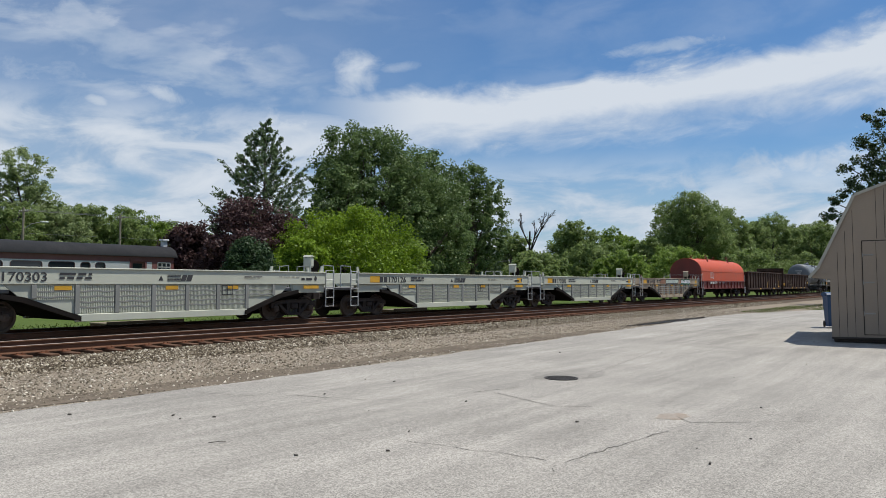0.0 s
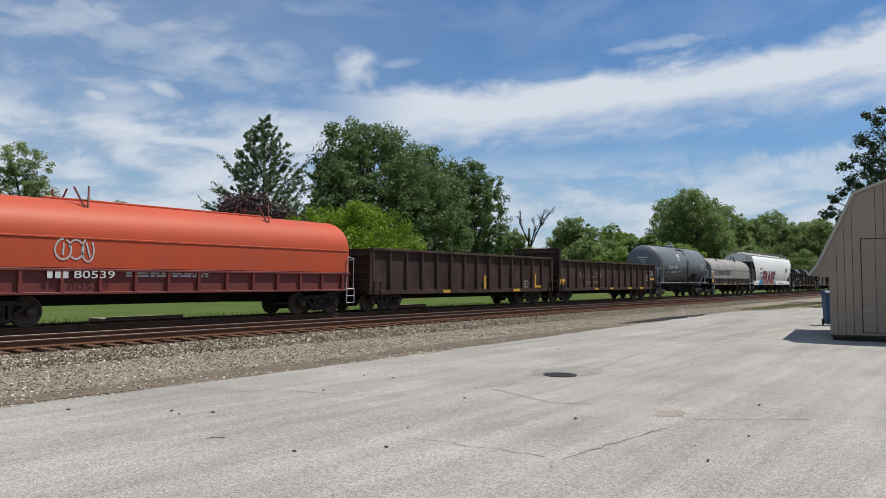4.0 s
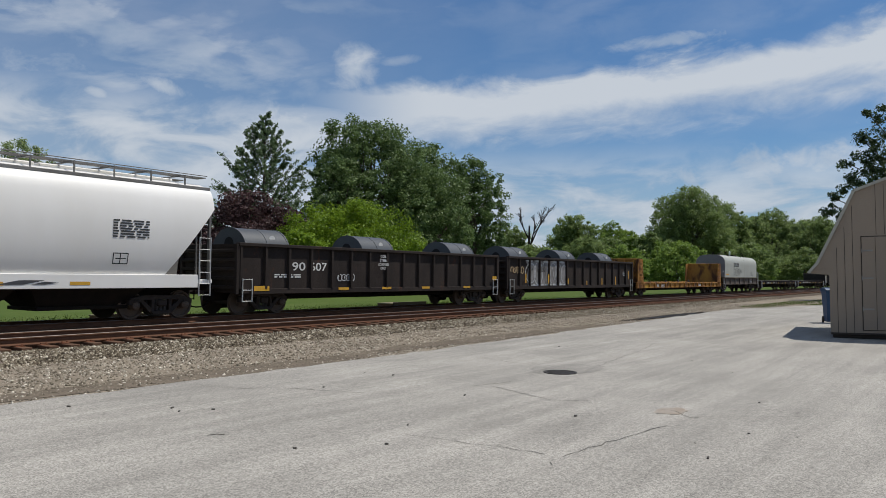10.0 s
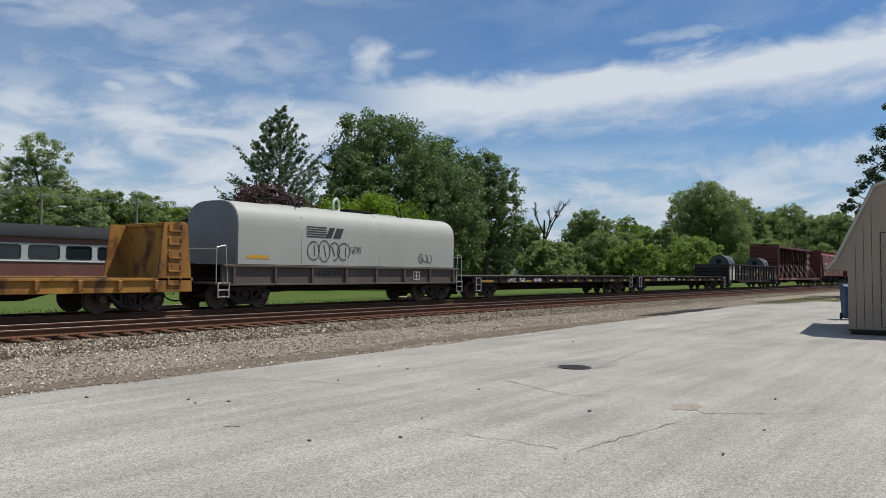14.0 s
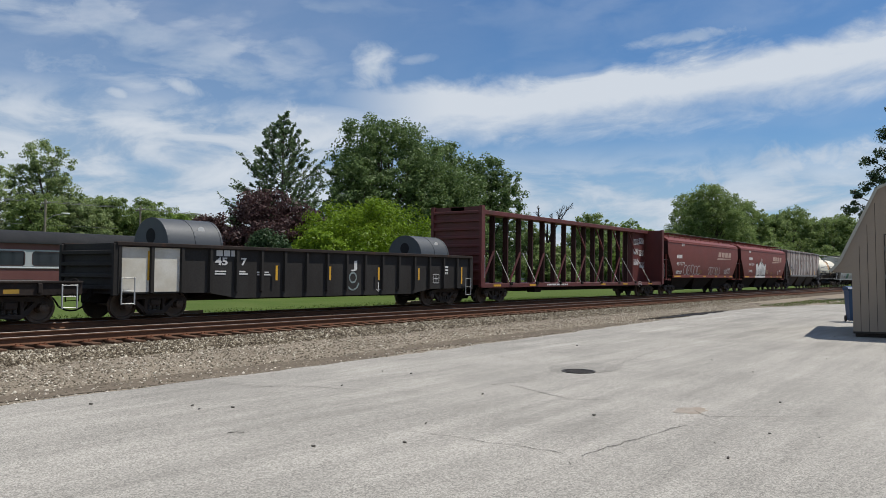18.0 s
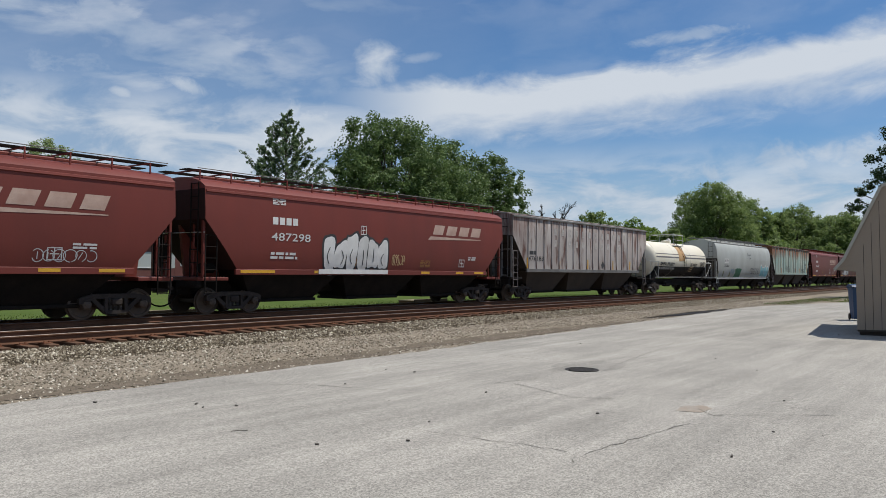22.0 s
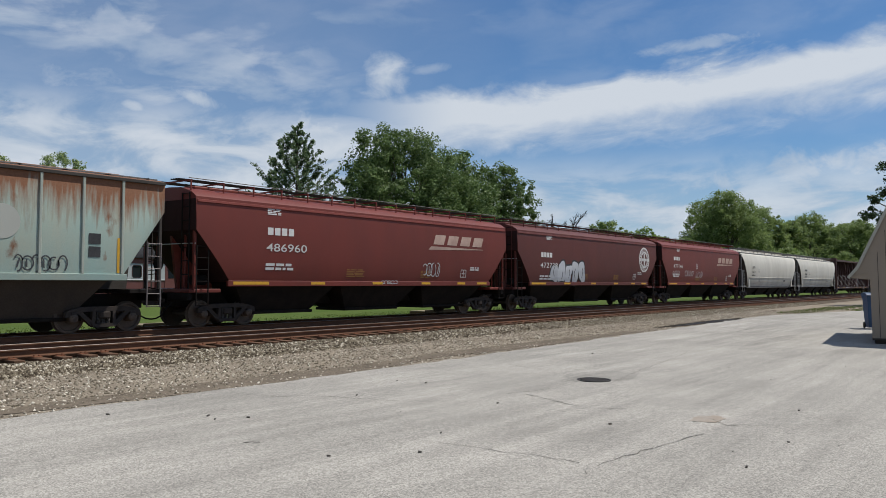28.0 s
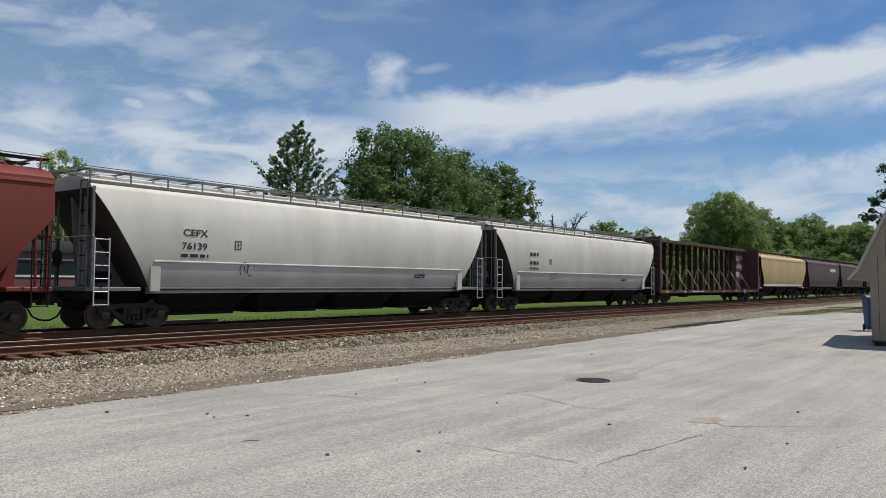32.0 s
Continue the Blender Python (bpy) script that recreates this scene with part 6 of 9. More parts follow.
def hull(prof, xe, zc, xb, zs):
    """Drawn-out cross-section, its ends cut back along the slope sheets."""
    full = prof + [(-y, z) for y, z in reversed(prof) if y > 0]
    m = Mesh().prism(full, -xe, xe)
    bm = bmesh.new()
    vs = [bm.verts.new(v) for v in m.v]
    for f in m.f:
        bm.faces.new([vs[i] for i in f])
    for s in (-1, 1):
        d = Vector((s * (xe - xb), 0, zc - zs)).normalized()
        no = Vector((s * abs(d.z), 0, -abs(d.x)))
        bmesh.ops.bisect_plane(bm, geom=list(bm.verts) + list(bm.edges) + list(bm.faces), plane_co=(s * xe, 0, zc), plane_no=no, clear_outer=True)
        bmesh.ops.holes_fill(bm, edges=[e for e in bm.edges if e.is_boundary], sides=0)
    bmesh.ops.recalc_face_normals(bm, faces=bm.faces)
    out = Mesh()
    out.v = [tuple(v.co) for v in bm.verts]
    bm.verts.index_update()
    out.f = [tuple(v.index for v in f.verts) for f in bm.faces]
    bm.free()
    return out


def hopper(i, label, shape, paint, endpaint, sillpaint, bays=3, ribs=0, zc=3.15, cut=1.35, bare_under=False, ribpaint=None):
    car, L, tc = start_car(i, "covered_hopper", label, "hopper car")
    prof = PROF[shape]
    yf = interp(prof[:-2])
    xe = L / 2 - 0.55
    zs = prof[0][1]
    xb = xe - cut
    part("body", hull(prof, xe, zc, xb, zs), paint, car, smooth=True)
    # dark sheets over the end slopes: soot, with shade put into the colour
    slope = Vector((zc - zs, xe - xb)).normalized() * 0.006
    for s in (-1, 1):
        lev = [(xb + (xe - xb) * k / 5, zs + (zc - zs) * k / 5) for k in range(6)]
        if shape == "tear":
            lev += [(xe - 0.004, z) for z in (zc + 0.3, zc + 0.7, 4.15)]
        lev = [(x + slope.x, z - slope.y if z < zc else z) for x, z in lev]
        v = [(s * x, q * (yf(z) - 0.012), z) for x, z in lev for q in (-1, 1)]
        part("slope_sheet", Mesh().add(v, [(2 * k, 2 * k + 1, 2 * k + 3, 2 * k + 2) for k in range(len(lev) - 1)]), P["grime_shade_red"] if shape == "tear" else P["grime_shade"], car, "grimy end slope with shade in its colour")
    for s in (-1, 1):
        part("side_sill", Mesh().cbox(-xb - 0.1, xb + 0.1, s * (prof[0][0] - 0.06), s * (prof[0][0] + 0.045), zs - 0.16, zs + 0.03, 0.012), sillpaint, car)
        if shape == "tear":
            part("top_bead", Mesh().prism([(s * 1.54, 4.02), (s * 1.60, 4.05), (s * 1.585, 4.12), (s * 1.54, 4.14)], -xe + 0.05, xe - 0.05), paint, car)
        if shape == "round":
            part("eave_rail", Mesh().cbox(-xe, xe, s * 1.24, s * 1.33, 4.24, 4.34, 0.012), endpaint, car)
    part("center_sill", Mesh().cbox(-L / 2 + 0.45, L / 2 - 0.45, -0.22, 0.22, 0.66, 1.12, 0.02), under, car)
    n = bays
    bw = 2 * (xb - 0.2) / n
    ub = under if not bare_under else P["dirt"]
    for k in range(n):
        cx = -xb + 0.2 + bw * (k + 0.5)
        w0, w1 = bw / 2 - 0.03, min(1.5, bw * 0.34)
        m = Mesh().add([(cx - w0, -1.40, zs - 0.02), (cx + w0, -1.40, zs - 0.02), (cx + w0, 1.40, zs - 0.02), (cx - w0, 1.40, zs - 0.02), (cx - w1, -0.75, 0.46), (cx + w1, -0.75, 0.46), (cx + w1, 0.75, 0.46), (cx - w1, 0.75, 0.46)],
                       [(0, 1, 5, 4), (1, 2, 6, 5), (2, 3, 7, 6), (3, 0, 4, 7), (4, 5, 6, 7), (3, 2, 1, 0)])
        bay = part("hopper_bay", m, ub, car)
        part("outlet_gate", Mesh().cbox(cx - w1 - 0.08, cx + w1 + 0.08, -0.85, 0.85, 0.36, 0.47, 0.015), under, bay)
    for s in (-1, 1):
        part("end_platform", Mesh().cbox(s * (L / 2 - 0.45), s * (xb + 0.3), -1.40, 1.40, 1.14, 1.26, 0.015), sillpaint if not bare_under else under, car)
        part("end_sill", Mesh().cbox(s * (L / 2 - 0.45), s * (L / 2 - 0.62), -1.35, 1.35, 0.90, 1.14, 0.02), under, car)
        part("bolster_web", Mesh().prism([(s * (xe - 0.35), 1.26), (s * (xb - 0.3), 1.26), (s * (xb - 0.3), zs + 0.1), (s * (xe - 0.12), zc - 0.15)], -0.06, 0.06, "y"), endpaint, car)
        for q in (-1, 1):
            part("corner_post", Mesh().cbox(s * (xe - 0.02), s * (xe - 0.11), q * 1.36, q * 1.46, 1.26, zc + 0.05, 0.01), endpaint, car)
            part("end_brace", Mesh().tube((s * (xe - 0.1), q * 0.8, 1.26), (s * (xe - 0.15), q * 0.8, zc), 0.04, 6), endpaint, car)
            ladder(car, s * (xe - 0.30), q * 1.52, 0.72, 2.66, 0.44, "x", bright if q < 0 and shape == "round" else rail_grey if q < 0 and shape == "flat" else under)
            ladder(car, s * (xe + 0.03), q * 1.05, 1.26, 4.36, 0.40, "y", endpaint if endpaint is not P["red"] else under, 0.42)
    handrail(car, [(-xe + 0.05, -1.50, 2.72), (-xe - 0.02, -1.0, 2.72), (-xe - 0.02, 1.0, 2.72), (-xe + 0.05, 1.50, 2.72)])
    bw_ = part("brake_wheel", Mesh().lathe([(-0.02, 0.27), (0.0, 0.285), (0.02, 0.27)], 18, "x", (-xe + 0.02, 0.55, 2.1)), under, car)
    part("brake_cylinder", Mesh().lathe([(-0.3, 0.12), (-0.28, 0.17), (0.2, 0.17), (0.28, 0.08)], 14, "x", (-xe + 0.75, -0.7, 1.55)), under, car)
    # running board on the roof, and the hatches
    rz = 0.10 if shape == "tear" else 0.0 if shape == "round" else -0.04
    strip = Mesh().box(-xe - 0.18, xe + 0.18, -0.028, 0.028, 4.70 + rz, 4.735 + rz).data("grating_strip", under if paint is P["red"] or paint is P["red2"] else P["greyend"])
    board = None
    for q in (-1, 1):
        for k in range(4):
            o = part("grating_strip" if board else "running_board", strip, None, board or car, "" if board else "steel grating walkway", at=(0, q * (0.42 + 0.13 * k) + (0.42 if board else 0.0), 0))
            board = board or o
    k = -xe + 0.1
    supp = Mesh().box(-0.02, 0.02, -1.12, 1.12, 4.655 + rz, 4.70 + rz).box(-0.02, 0.02, -1.14, -1.10, 4.36, 4.70 + rz).box(-0.02, 0.02, 1.10, 1.14, 4.36, 4.70 + rz).data("support", endpaint)
    while k < xe:
        part("support", supp, None, board, at=(k, 0.42, 0))
        k += 1.25
    top = prof[-1][1]
    for k in range(4):
        x = -xe + 0.7 + k * (2 * xe - 1.4) / 4
        part("roof_hatch", Mesh().cbox(x + 0.06, x + (2 * xe - 1.4) / 4 - 0.06, -0.33, 0.33, top - 0.04, top + 0.11, 0.03), paint, car)
    if shape == "round" or shape == "tear":
        handrail(car, [(-xe, -1.14, 4.74 + rz), (xe, -1.14, 4.74 + rz)], 0.014, P["greyend"], "roof_rail")
    if ribs:
        rib = Mesh().cbox(-0.04, 0.04, -1.585, -1.535, zs + 0.02, 4.48, 0.012).data("rib", ribpaint or paint)
        ribf = Mesh().cbox(-0.04, 0.04, 1.535, 1.585, zs + 0.02, 4.48, 0.012).data("rib", ribpaint or paint)
        for k in range(ribs + 1):
            x = -xb + 0.05 + k * (2 * xb - 0.1) / ribs
            part("rib", rib, None, car, at=(x, 0, 0))
            part("rib", ribf, None, car, at=(x, 0, 0))
        for q in (-1, 1):
            part("top_chord", Mesh().cbox(-xe, xe, q * 1.53, q * 1.60, 4.42, 4.52, 0.012), endpaint, car)
    return car, yf, xe, xb, zs, L


def red_hopper(i, number, logo, extra, label, paint=None, dx=0.0, dz=0.0):
    paint = paint or P["red"]
    car, yf, xe, xb, zs, L = hopper(i, label, "tear", paint, paint, paint, 3, 0, 3.15, 1.4)
    white = white_l
    if number:
        patch(car, [rect(-6.1 + dx + 0.31 * k, -5.86 + dx + 0.31 * k, 3.12 + dz, 3.38 + dz) for k in range(4)], white, yf, "owner_mark", "pale owner's mark blocks")
        letters(car, number, -6.15 + dx, -4.3 + dx, 2.55 + dz, 0.28, white, yf, 0.004, "car_number")
    bars(car, -6.15 + dx, -4.9 + dx, 2.05 + dz, 2, 0.09, white, yf, seed=i)
    bars(car, -6.1, -5.5, 4.0, 4, 0.035, white, yf, seed=i + 3)
    bars(car, -2.2, -1.2, 1.95, 5, 0.04, dull_y, yf, seed=i + 1)
    bars(car, 2.3, 3.0, 1.95, 5, 0.04, dull_y, yf, seed=i + 2)
    bars(car, 5.9, 6.6, 2.15, 2, 0.06, white, yf, seed=i + 5)
    frame_mark(car, 5.2, 1.72, 0.42, 0.36, white, yf)
    patch(car, [rect(a, a + w, zs - 0.1, zs + 0.0) for a, w in ((-xb + 0.1, 1.5), (-4.0, 0.7), (-0.7, 0.6), (2.4, 0.6), (5.0, 0.6), (xb - 1.0, 0.8))], yellow_l, lambda z: prof_sill, "reflector", "yellow reflective strip", 0.05)
    if logo == "wing":
        # four slanted blocks over a swoosh
        q = []
        for k in range(4):
            a = 3.1 + 0.98 * k
            q.append([(a, 3.17), (a + 0.74, 3.17), (a + 0.92, 3.60), (a + 0.18, 3.60)])
        patch(car, q, pale_logo, yf, "logo", "pale slanted logo blocks")
        patch(car, [[(2.75, 2.92), (6.9, 3.03), (6.9, 3.06), (2.95, 3.08)]], pale_logo, yf, "logo_swoosh", "pale tapering stripe")
    elif logo == "disc":
        def ring(r0, r1, n=36):
            return [[(6.95 + r0 * math.cos(a), 3.05 + r0 * math.sin(a)), (6.95 + r1 * math.cos(a), 3.05 + r1 * math.sin(a)), (6.95 + r1 * math.cos(b), 3.05 + r1 * math.sin(b)), (6.95 + r0 * math.cos(b), 3.05 + r0 * math.sin(b))] for a, b in ((6.2832 * k / n, 6.2832 * (k + 1) / n) for k in range(n))]
        patch(car, ring(0.44, 0.84), white, yf, "logo_ring", "white round emblem ring")
        patch(car, [[(6.95 + rr * math.cos(a), 3.05 + rr * math.sin(a)) for rr, a in ((0.55, b - 0.07), (0.73, b - 0.055), (0.73, b + 0.055), (0.55, b + 0.07))] for b in [6.2832 * k / 26 for k in range(26) if k not in (0, 13)]], P["red2"], yf, "ring_marks", "small dark marks round the ring", 0.012)["kind"] = "stuff"
        patch(car, [rect(6.85, 7.05, 2.66, 3.44), rect(6.56, 6.84, 2.96, 3.14), rect(7.06, 7.34, 2.96, 3.14)], white, yf, "logo_cross", "white cross of the emblem", 0.010)
    if extra:
        extra(car, yf)
    return car


prof_sill = 1.47
pale_logo = mat("faded_logo", (0.50, 0.36, 0.29), 0.75, second=(0.36, 0.22, 0.17), scale=2, amount=0.8, fine=30)


# ---- other kinds of cars ----
def tank_car(i, label, paint, r, cz, half, lower=None):
    car, L, tc = start_car(i, "tank_car", label, "tank car", truck_in=2.0)
    head = 0.62
    prof = [(-half - head, 0.02)] + [(-half - head * math.cos(a), r * math.sin(a)) for a in (0.35, 0.7, 1.05, 1.35)] + [(-half, r), (half, r)] + [(half + head * math.cos(a), r * math.sin(a)) for a in (1.35, 1.05, 0.7, 0.35)] + [(half + head, 0.02)]
    part("tank", Mesh().lathe(prof, 56, "x", (0, 0, cz)), paint, car, smooth=True)
    yf = lambda z: math.sqrt(max(0.0, r * r - (z - cz) ** 2))
    for x in (-half, -half * 0.33, half * 0.33, half):
        part("seam", Mesh().lathe([(x - 0.018, r + 0.001), (x - 0.012, r + 0.008), (x + 0.012, r + 0.008), (x + 0.018, r + 0.001)], 48, "x", (0, 0, cz)), paint, car)
    # full-length deep black sill and added pipes stand in for the shaded tank belly
    part("center_sill", Mesh().cbox(-L / 2 + 0.45, L / 2 - 0.45, -0.24, 0.24, 0.62, 1.10, 0.02), under, car)
    part("brake_pipe", Mesh().tube((-half, -0.8, 0.66), (half, -0.8, 0.66), 0.045, 6).tube((-half, 0.8, 0.62), (half, 0.8, 0.62), 0.06, 6), under, car)
    for s in (-1, 1):
        part("saddle", Mesh().prism([(-1.1, 1.0), (1.1, 1.0), (1.42, cz - 0.55), (1.0, cz - r + 0.3), (0, cz - r - 0.02), (-1.0, cz - r + 0.3), (-1.42, cz - 0.55)], s * (tc - 0.25), s * (tc + 0.25)), paint if not lower else lower, car)
        part("end_platform", Mesh().cbox(s * (half + 0.1), s * (L / 2 - 0.45), -1.45, 1.45, 1.06, 1.14, 0.012), under, car)
        for q in (-1, 1):
            part("side_step", Mesh().cbox(s * (L / 2 - 0.9), s * (L / 2 - 0.45), q * 1.32, q * 1.40, 0.5, 0.54, 0.008), bright, car)
            handrail(car, [(s * (L / 2 - 0.5), q * 1.42, 1.14), (s * (L / 2 - 0.5), q * 1.42, 2.4), (s * (L / 2 - 0.55), q * 1.2, 2.5), (s * (L / 2 - 0.55), 0, 2.5)])
            handrail(car, [(s * (L / 2 - 0.5), q * 1.42, 2.4), (s * (half - 0.3), q * 1.46, 2.4), (s * (half - 0.25), q * 1.46, 1.14)], 0.018)
            handrail(car, [(s * (L / 2 - 0.6), q * 1.42, 2.3), (s * (half - 0.3), q * 1.44, 1.15)], 0.016)
    for q in (-1, 1):
        handrail(car, [(-half - 0.5, q * 1.50, 1.24), (half + 0.5, q * 1.50, 1.24)], 0.022, bright, "running_rail")
        for k in range(7):
            handrail(car, [(-half + k * half / 3, q * 1.50, 1.24), (-half + k * half / 3 + 0.15, q * 1.0, cz - r + 0.35)], 0.015, under, "rail_bracket")
        lad = ladder(car, 0.35, q * (r + 0.06), 0.55, cz + 0.2, 0.42, "x", under)
        handrail(car, [(0.14, q * (r + 0.05), cz + 0.2), (0.14, q * r * 0.75, cz + r * 0.72), (0.14, q * 0.5, cz + r + 0.03)], 0.02, under, "ladder_stile")
        handrail(car, [(0.56, q * (r + 0.05), cz + 0.2), (0.56, q * r * 0.75, cz + r * 0.72), (0.56, q * 0.5, cz + r + 0.03)], 0.02, under, "ladder_stile")
    # dome, valves and the railed platform
    top = cz + r
    part("manway", Mesh().lathe([(top - 0.08, 0.36), (top + 0.14, 0.36), (top + 0.17, 0.30), (top + 0.2, 0.08)], 20, "z", (-0.1, 0, 0)), paint, car, smooth=True)
    part("valve_dome", Mesh().lathe([(top - 0.08, 0.2), (top + 0.22, 0.2), (top + 0.34, 0.13), (top + 0.38, 0.03)], 16, "z", (0.55, 0, 0)), white_l if lower else paint, car, smooth=True)
    part("platform", Mesh().cbox(-0.95, 1.15, -0.95, -0.62, top - 0.28, top - 0.24, 0.008).cbox(-0.95, 1.15, 0.62, 0.95, top - 0.28, top - 0.24, 0.008), bright if lower else under, car)
    rl = bright if lower else under
    for q in (-1, 1):
        handrail(car, [(-0.95, q * 0.95, top - 0.24), (-0.95, q * 0.95, top + 0.62), (1.15, q * 0.95, top + 0.62), (1.15, q * 0.95, top - 0.24)], 0.02, rl, "guard_rail")
        handrail(car, [(-0.95, q * 0.95, top + 0.2), (1.15, q * 0.95, top + 0.2)], 0.016, rl, "guard_rail")
    for x in (-0.95, 1.15):
        handrail(car, [(x, -0.95, top + 0.62), (x, 0.95, top + 0.62)], 0.02, rl, "guard_rail")
    part("brake_reservoir", Mesh().lathe([(-0.6, 0.05), (-0.5, 0.2), (0.5, 0.2), (0.6, 0.05)], 14, "x", (-1.8, -0.7, 0.72)), under, car)
    return car, yf, L


def coil_car(i, label, hood, hoodend, body, x0, x1, zb, zt, square=0.0, ribs=12, guard=True, deep=0.72):
    car, L, tc = start_car(i, "coil_car", label, "coil car", truck_in=2.0)
    w = 1.44
    zc = zb + (zt - zb) * (0.42 + square)
    arc = [(w * math.cos(a), zc + (zt - zc) * math.sin(a)) for a in [math.pi / 2 * k / 9 for k in range(10)]]
    if square:
        arc = [(w * math.copysign(abs(math.cos(a)) ** 0.6, math.cos(a)), zc + (zt - zc) * math.sin(a) ** 0.8) for a in [math.pi / 2 * k / 9 for k in range(10)]]
    half = [(w, zb)] + arc
    full = half + [(-y, z) for y, z in reversed(half[:-1])]
    yf = interp(half)
    hd = part("hood", Mesh().prism(full, x0, x1), hood, car, smooth=True)
    for x in (x0 - 0.02, x1 + 0.02):
        part("hood_end", Mesh().prism([(y * 0.985, z0 if z0 <= zb else z0 - 0.02) for y, z0 in full], x - 0.015, x + 0.015), hoodend, hd, "darker end plate of the hood")
    if not square:
        part("hood_seam", Mesh().cbox(x0, x1, -w - 0.02, -w + 0.03, zc - 0.03, zc + 0.02, 0.008), hood, hd)
    if not square:
        part("hood_seam", Mesh().cbox(x0, x1, w - 0.03, w + 0.02, zc - 0.03, zc + 0.02, 0.008), hood, hd)
    if guard:
        for f in (0.26, 0.74):
            x = x0 + (x1 - x0) * f
            gd = Mesh()
            for q in (-1, 1):
                gd.path([(x - 0.26, q * 0.62, zt + 0.36), (x, q * 0.95, zt - 0.42), (x + 0.20, q * 0.62, zt + 0.42)], 0.03, 6).tube((x - 0.14, q * 0.78, zt - 0.02), (x + 0.12, q * 0.78, zt - 0.02), 0.022, 6)
            part("lifting_bracket", gd, under if hood is not P["orange"] else P["orange2"], hd)
        part("ridge_bar", Mesh().cbox(x0 + 0.2 * (x1 - x0), x1 - 0.2 * (x1 - x0), -0.06, 0.06, zt, zt + 0.07, 0.015), hood, hd)
    for s in (-1, 1):
        part("side_girder", Mesh().cbox(-L / 2 + 0.75, L / 2 - 0.75, s * 1.36, s * 1.46, zb - deep, zb - 0.02, 0.015), body, car)
        part("top_flange", Mesh().cbox(-L / 2 + 0.75, L / 2 - 0.75, s * 1.34, s * 1.56, zb - 0.10, zb - 0.02, 0.012), body, car)
        part("bottom_flange", Mesh().cbox(-L / 2 + 0.75, L / 2 - 0.75, s * 1.34, s * 1.54, zb - deep - 0.02, zb - deep + 0.05, 0.01), body, car)
        rib = Mesh().prism([(s * 1.46, zb - deep), (s * 1.54, zb - deep), (s * 1.55, zb - 0.1), (s * 1.46, zb - 0.1)], -0.05, 0.05).data("rib", body)
        for k in range(ribs):
            part("rib", rib, None, car, at=(-L / 2 + 1.2 + k * (L - 2.4) / (ribs - 1), 0, 0))
    part("floor", Mesh().cbox(-L / 2 + 0.8, L / 2 - 0.8, -1.35, 1.35, 0.98, 1.06, 0.01), under, car)
    part("center_sill", Mesh().cbox(-L / 2 + 0.45, L / 2 - 0.45, -0.3, 0.3, 0.56, 1.0, 0.02), under, car)
    part("air_reservoir", Mesh().lathe([(-0.5, 0.05), (-0.42, 0.19), (0.42, 0.19), (0.5, 0.05)], 14, "x", (0.9, -0.8, 0.76)), under, car)
    for s in (-1, 1):
        part("end_platform", Mesh().cbox(s * (L / 2 - 0.45), s * (L / 2 - 1.1), -1.5, 1.5, zb - deep + 0.02, zb - deep + 0.10, 0.01), body, car)
        for q in (-1, 1):
            ladder(car, s * (L / 2 - 0.75), q * 1.55, 0.42, zb - deep + 0.1, 0.44, "x", bright, 0.3)
            handrail(car, [(s * (L / 2 - 0.5), q * 1.48, zb - deep + 0.1), (s * (L / 2 - 0.5), q * 1.48, zb + 0.55), (s * (L / 2 - 0.85), q * 1.5, zb + 0.62), (s * (L / 2 - 0.95), q * 1.5, zb - deep + 0.1)], 0.018)
        handrail(car, [(s * (L / 2 - 0.5), -1.48, zb + 0.5), (s * (L / 2 - 0.5), 1.48, zb + 0.5)], 0.018)
    return car, yf, L, zb, zt


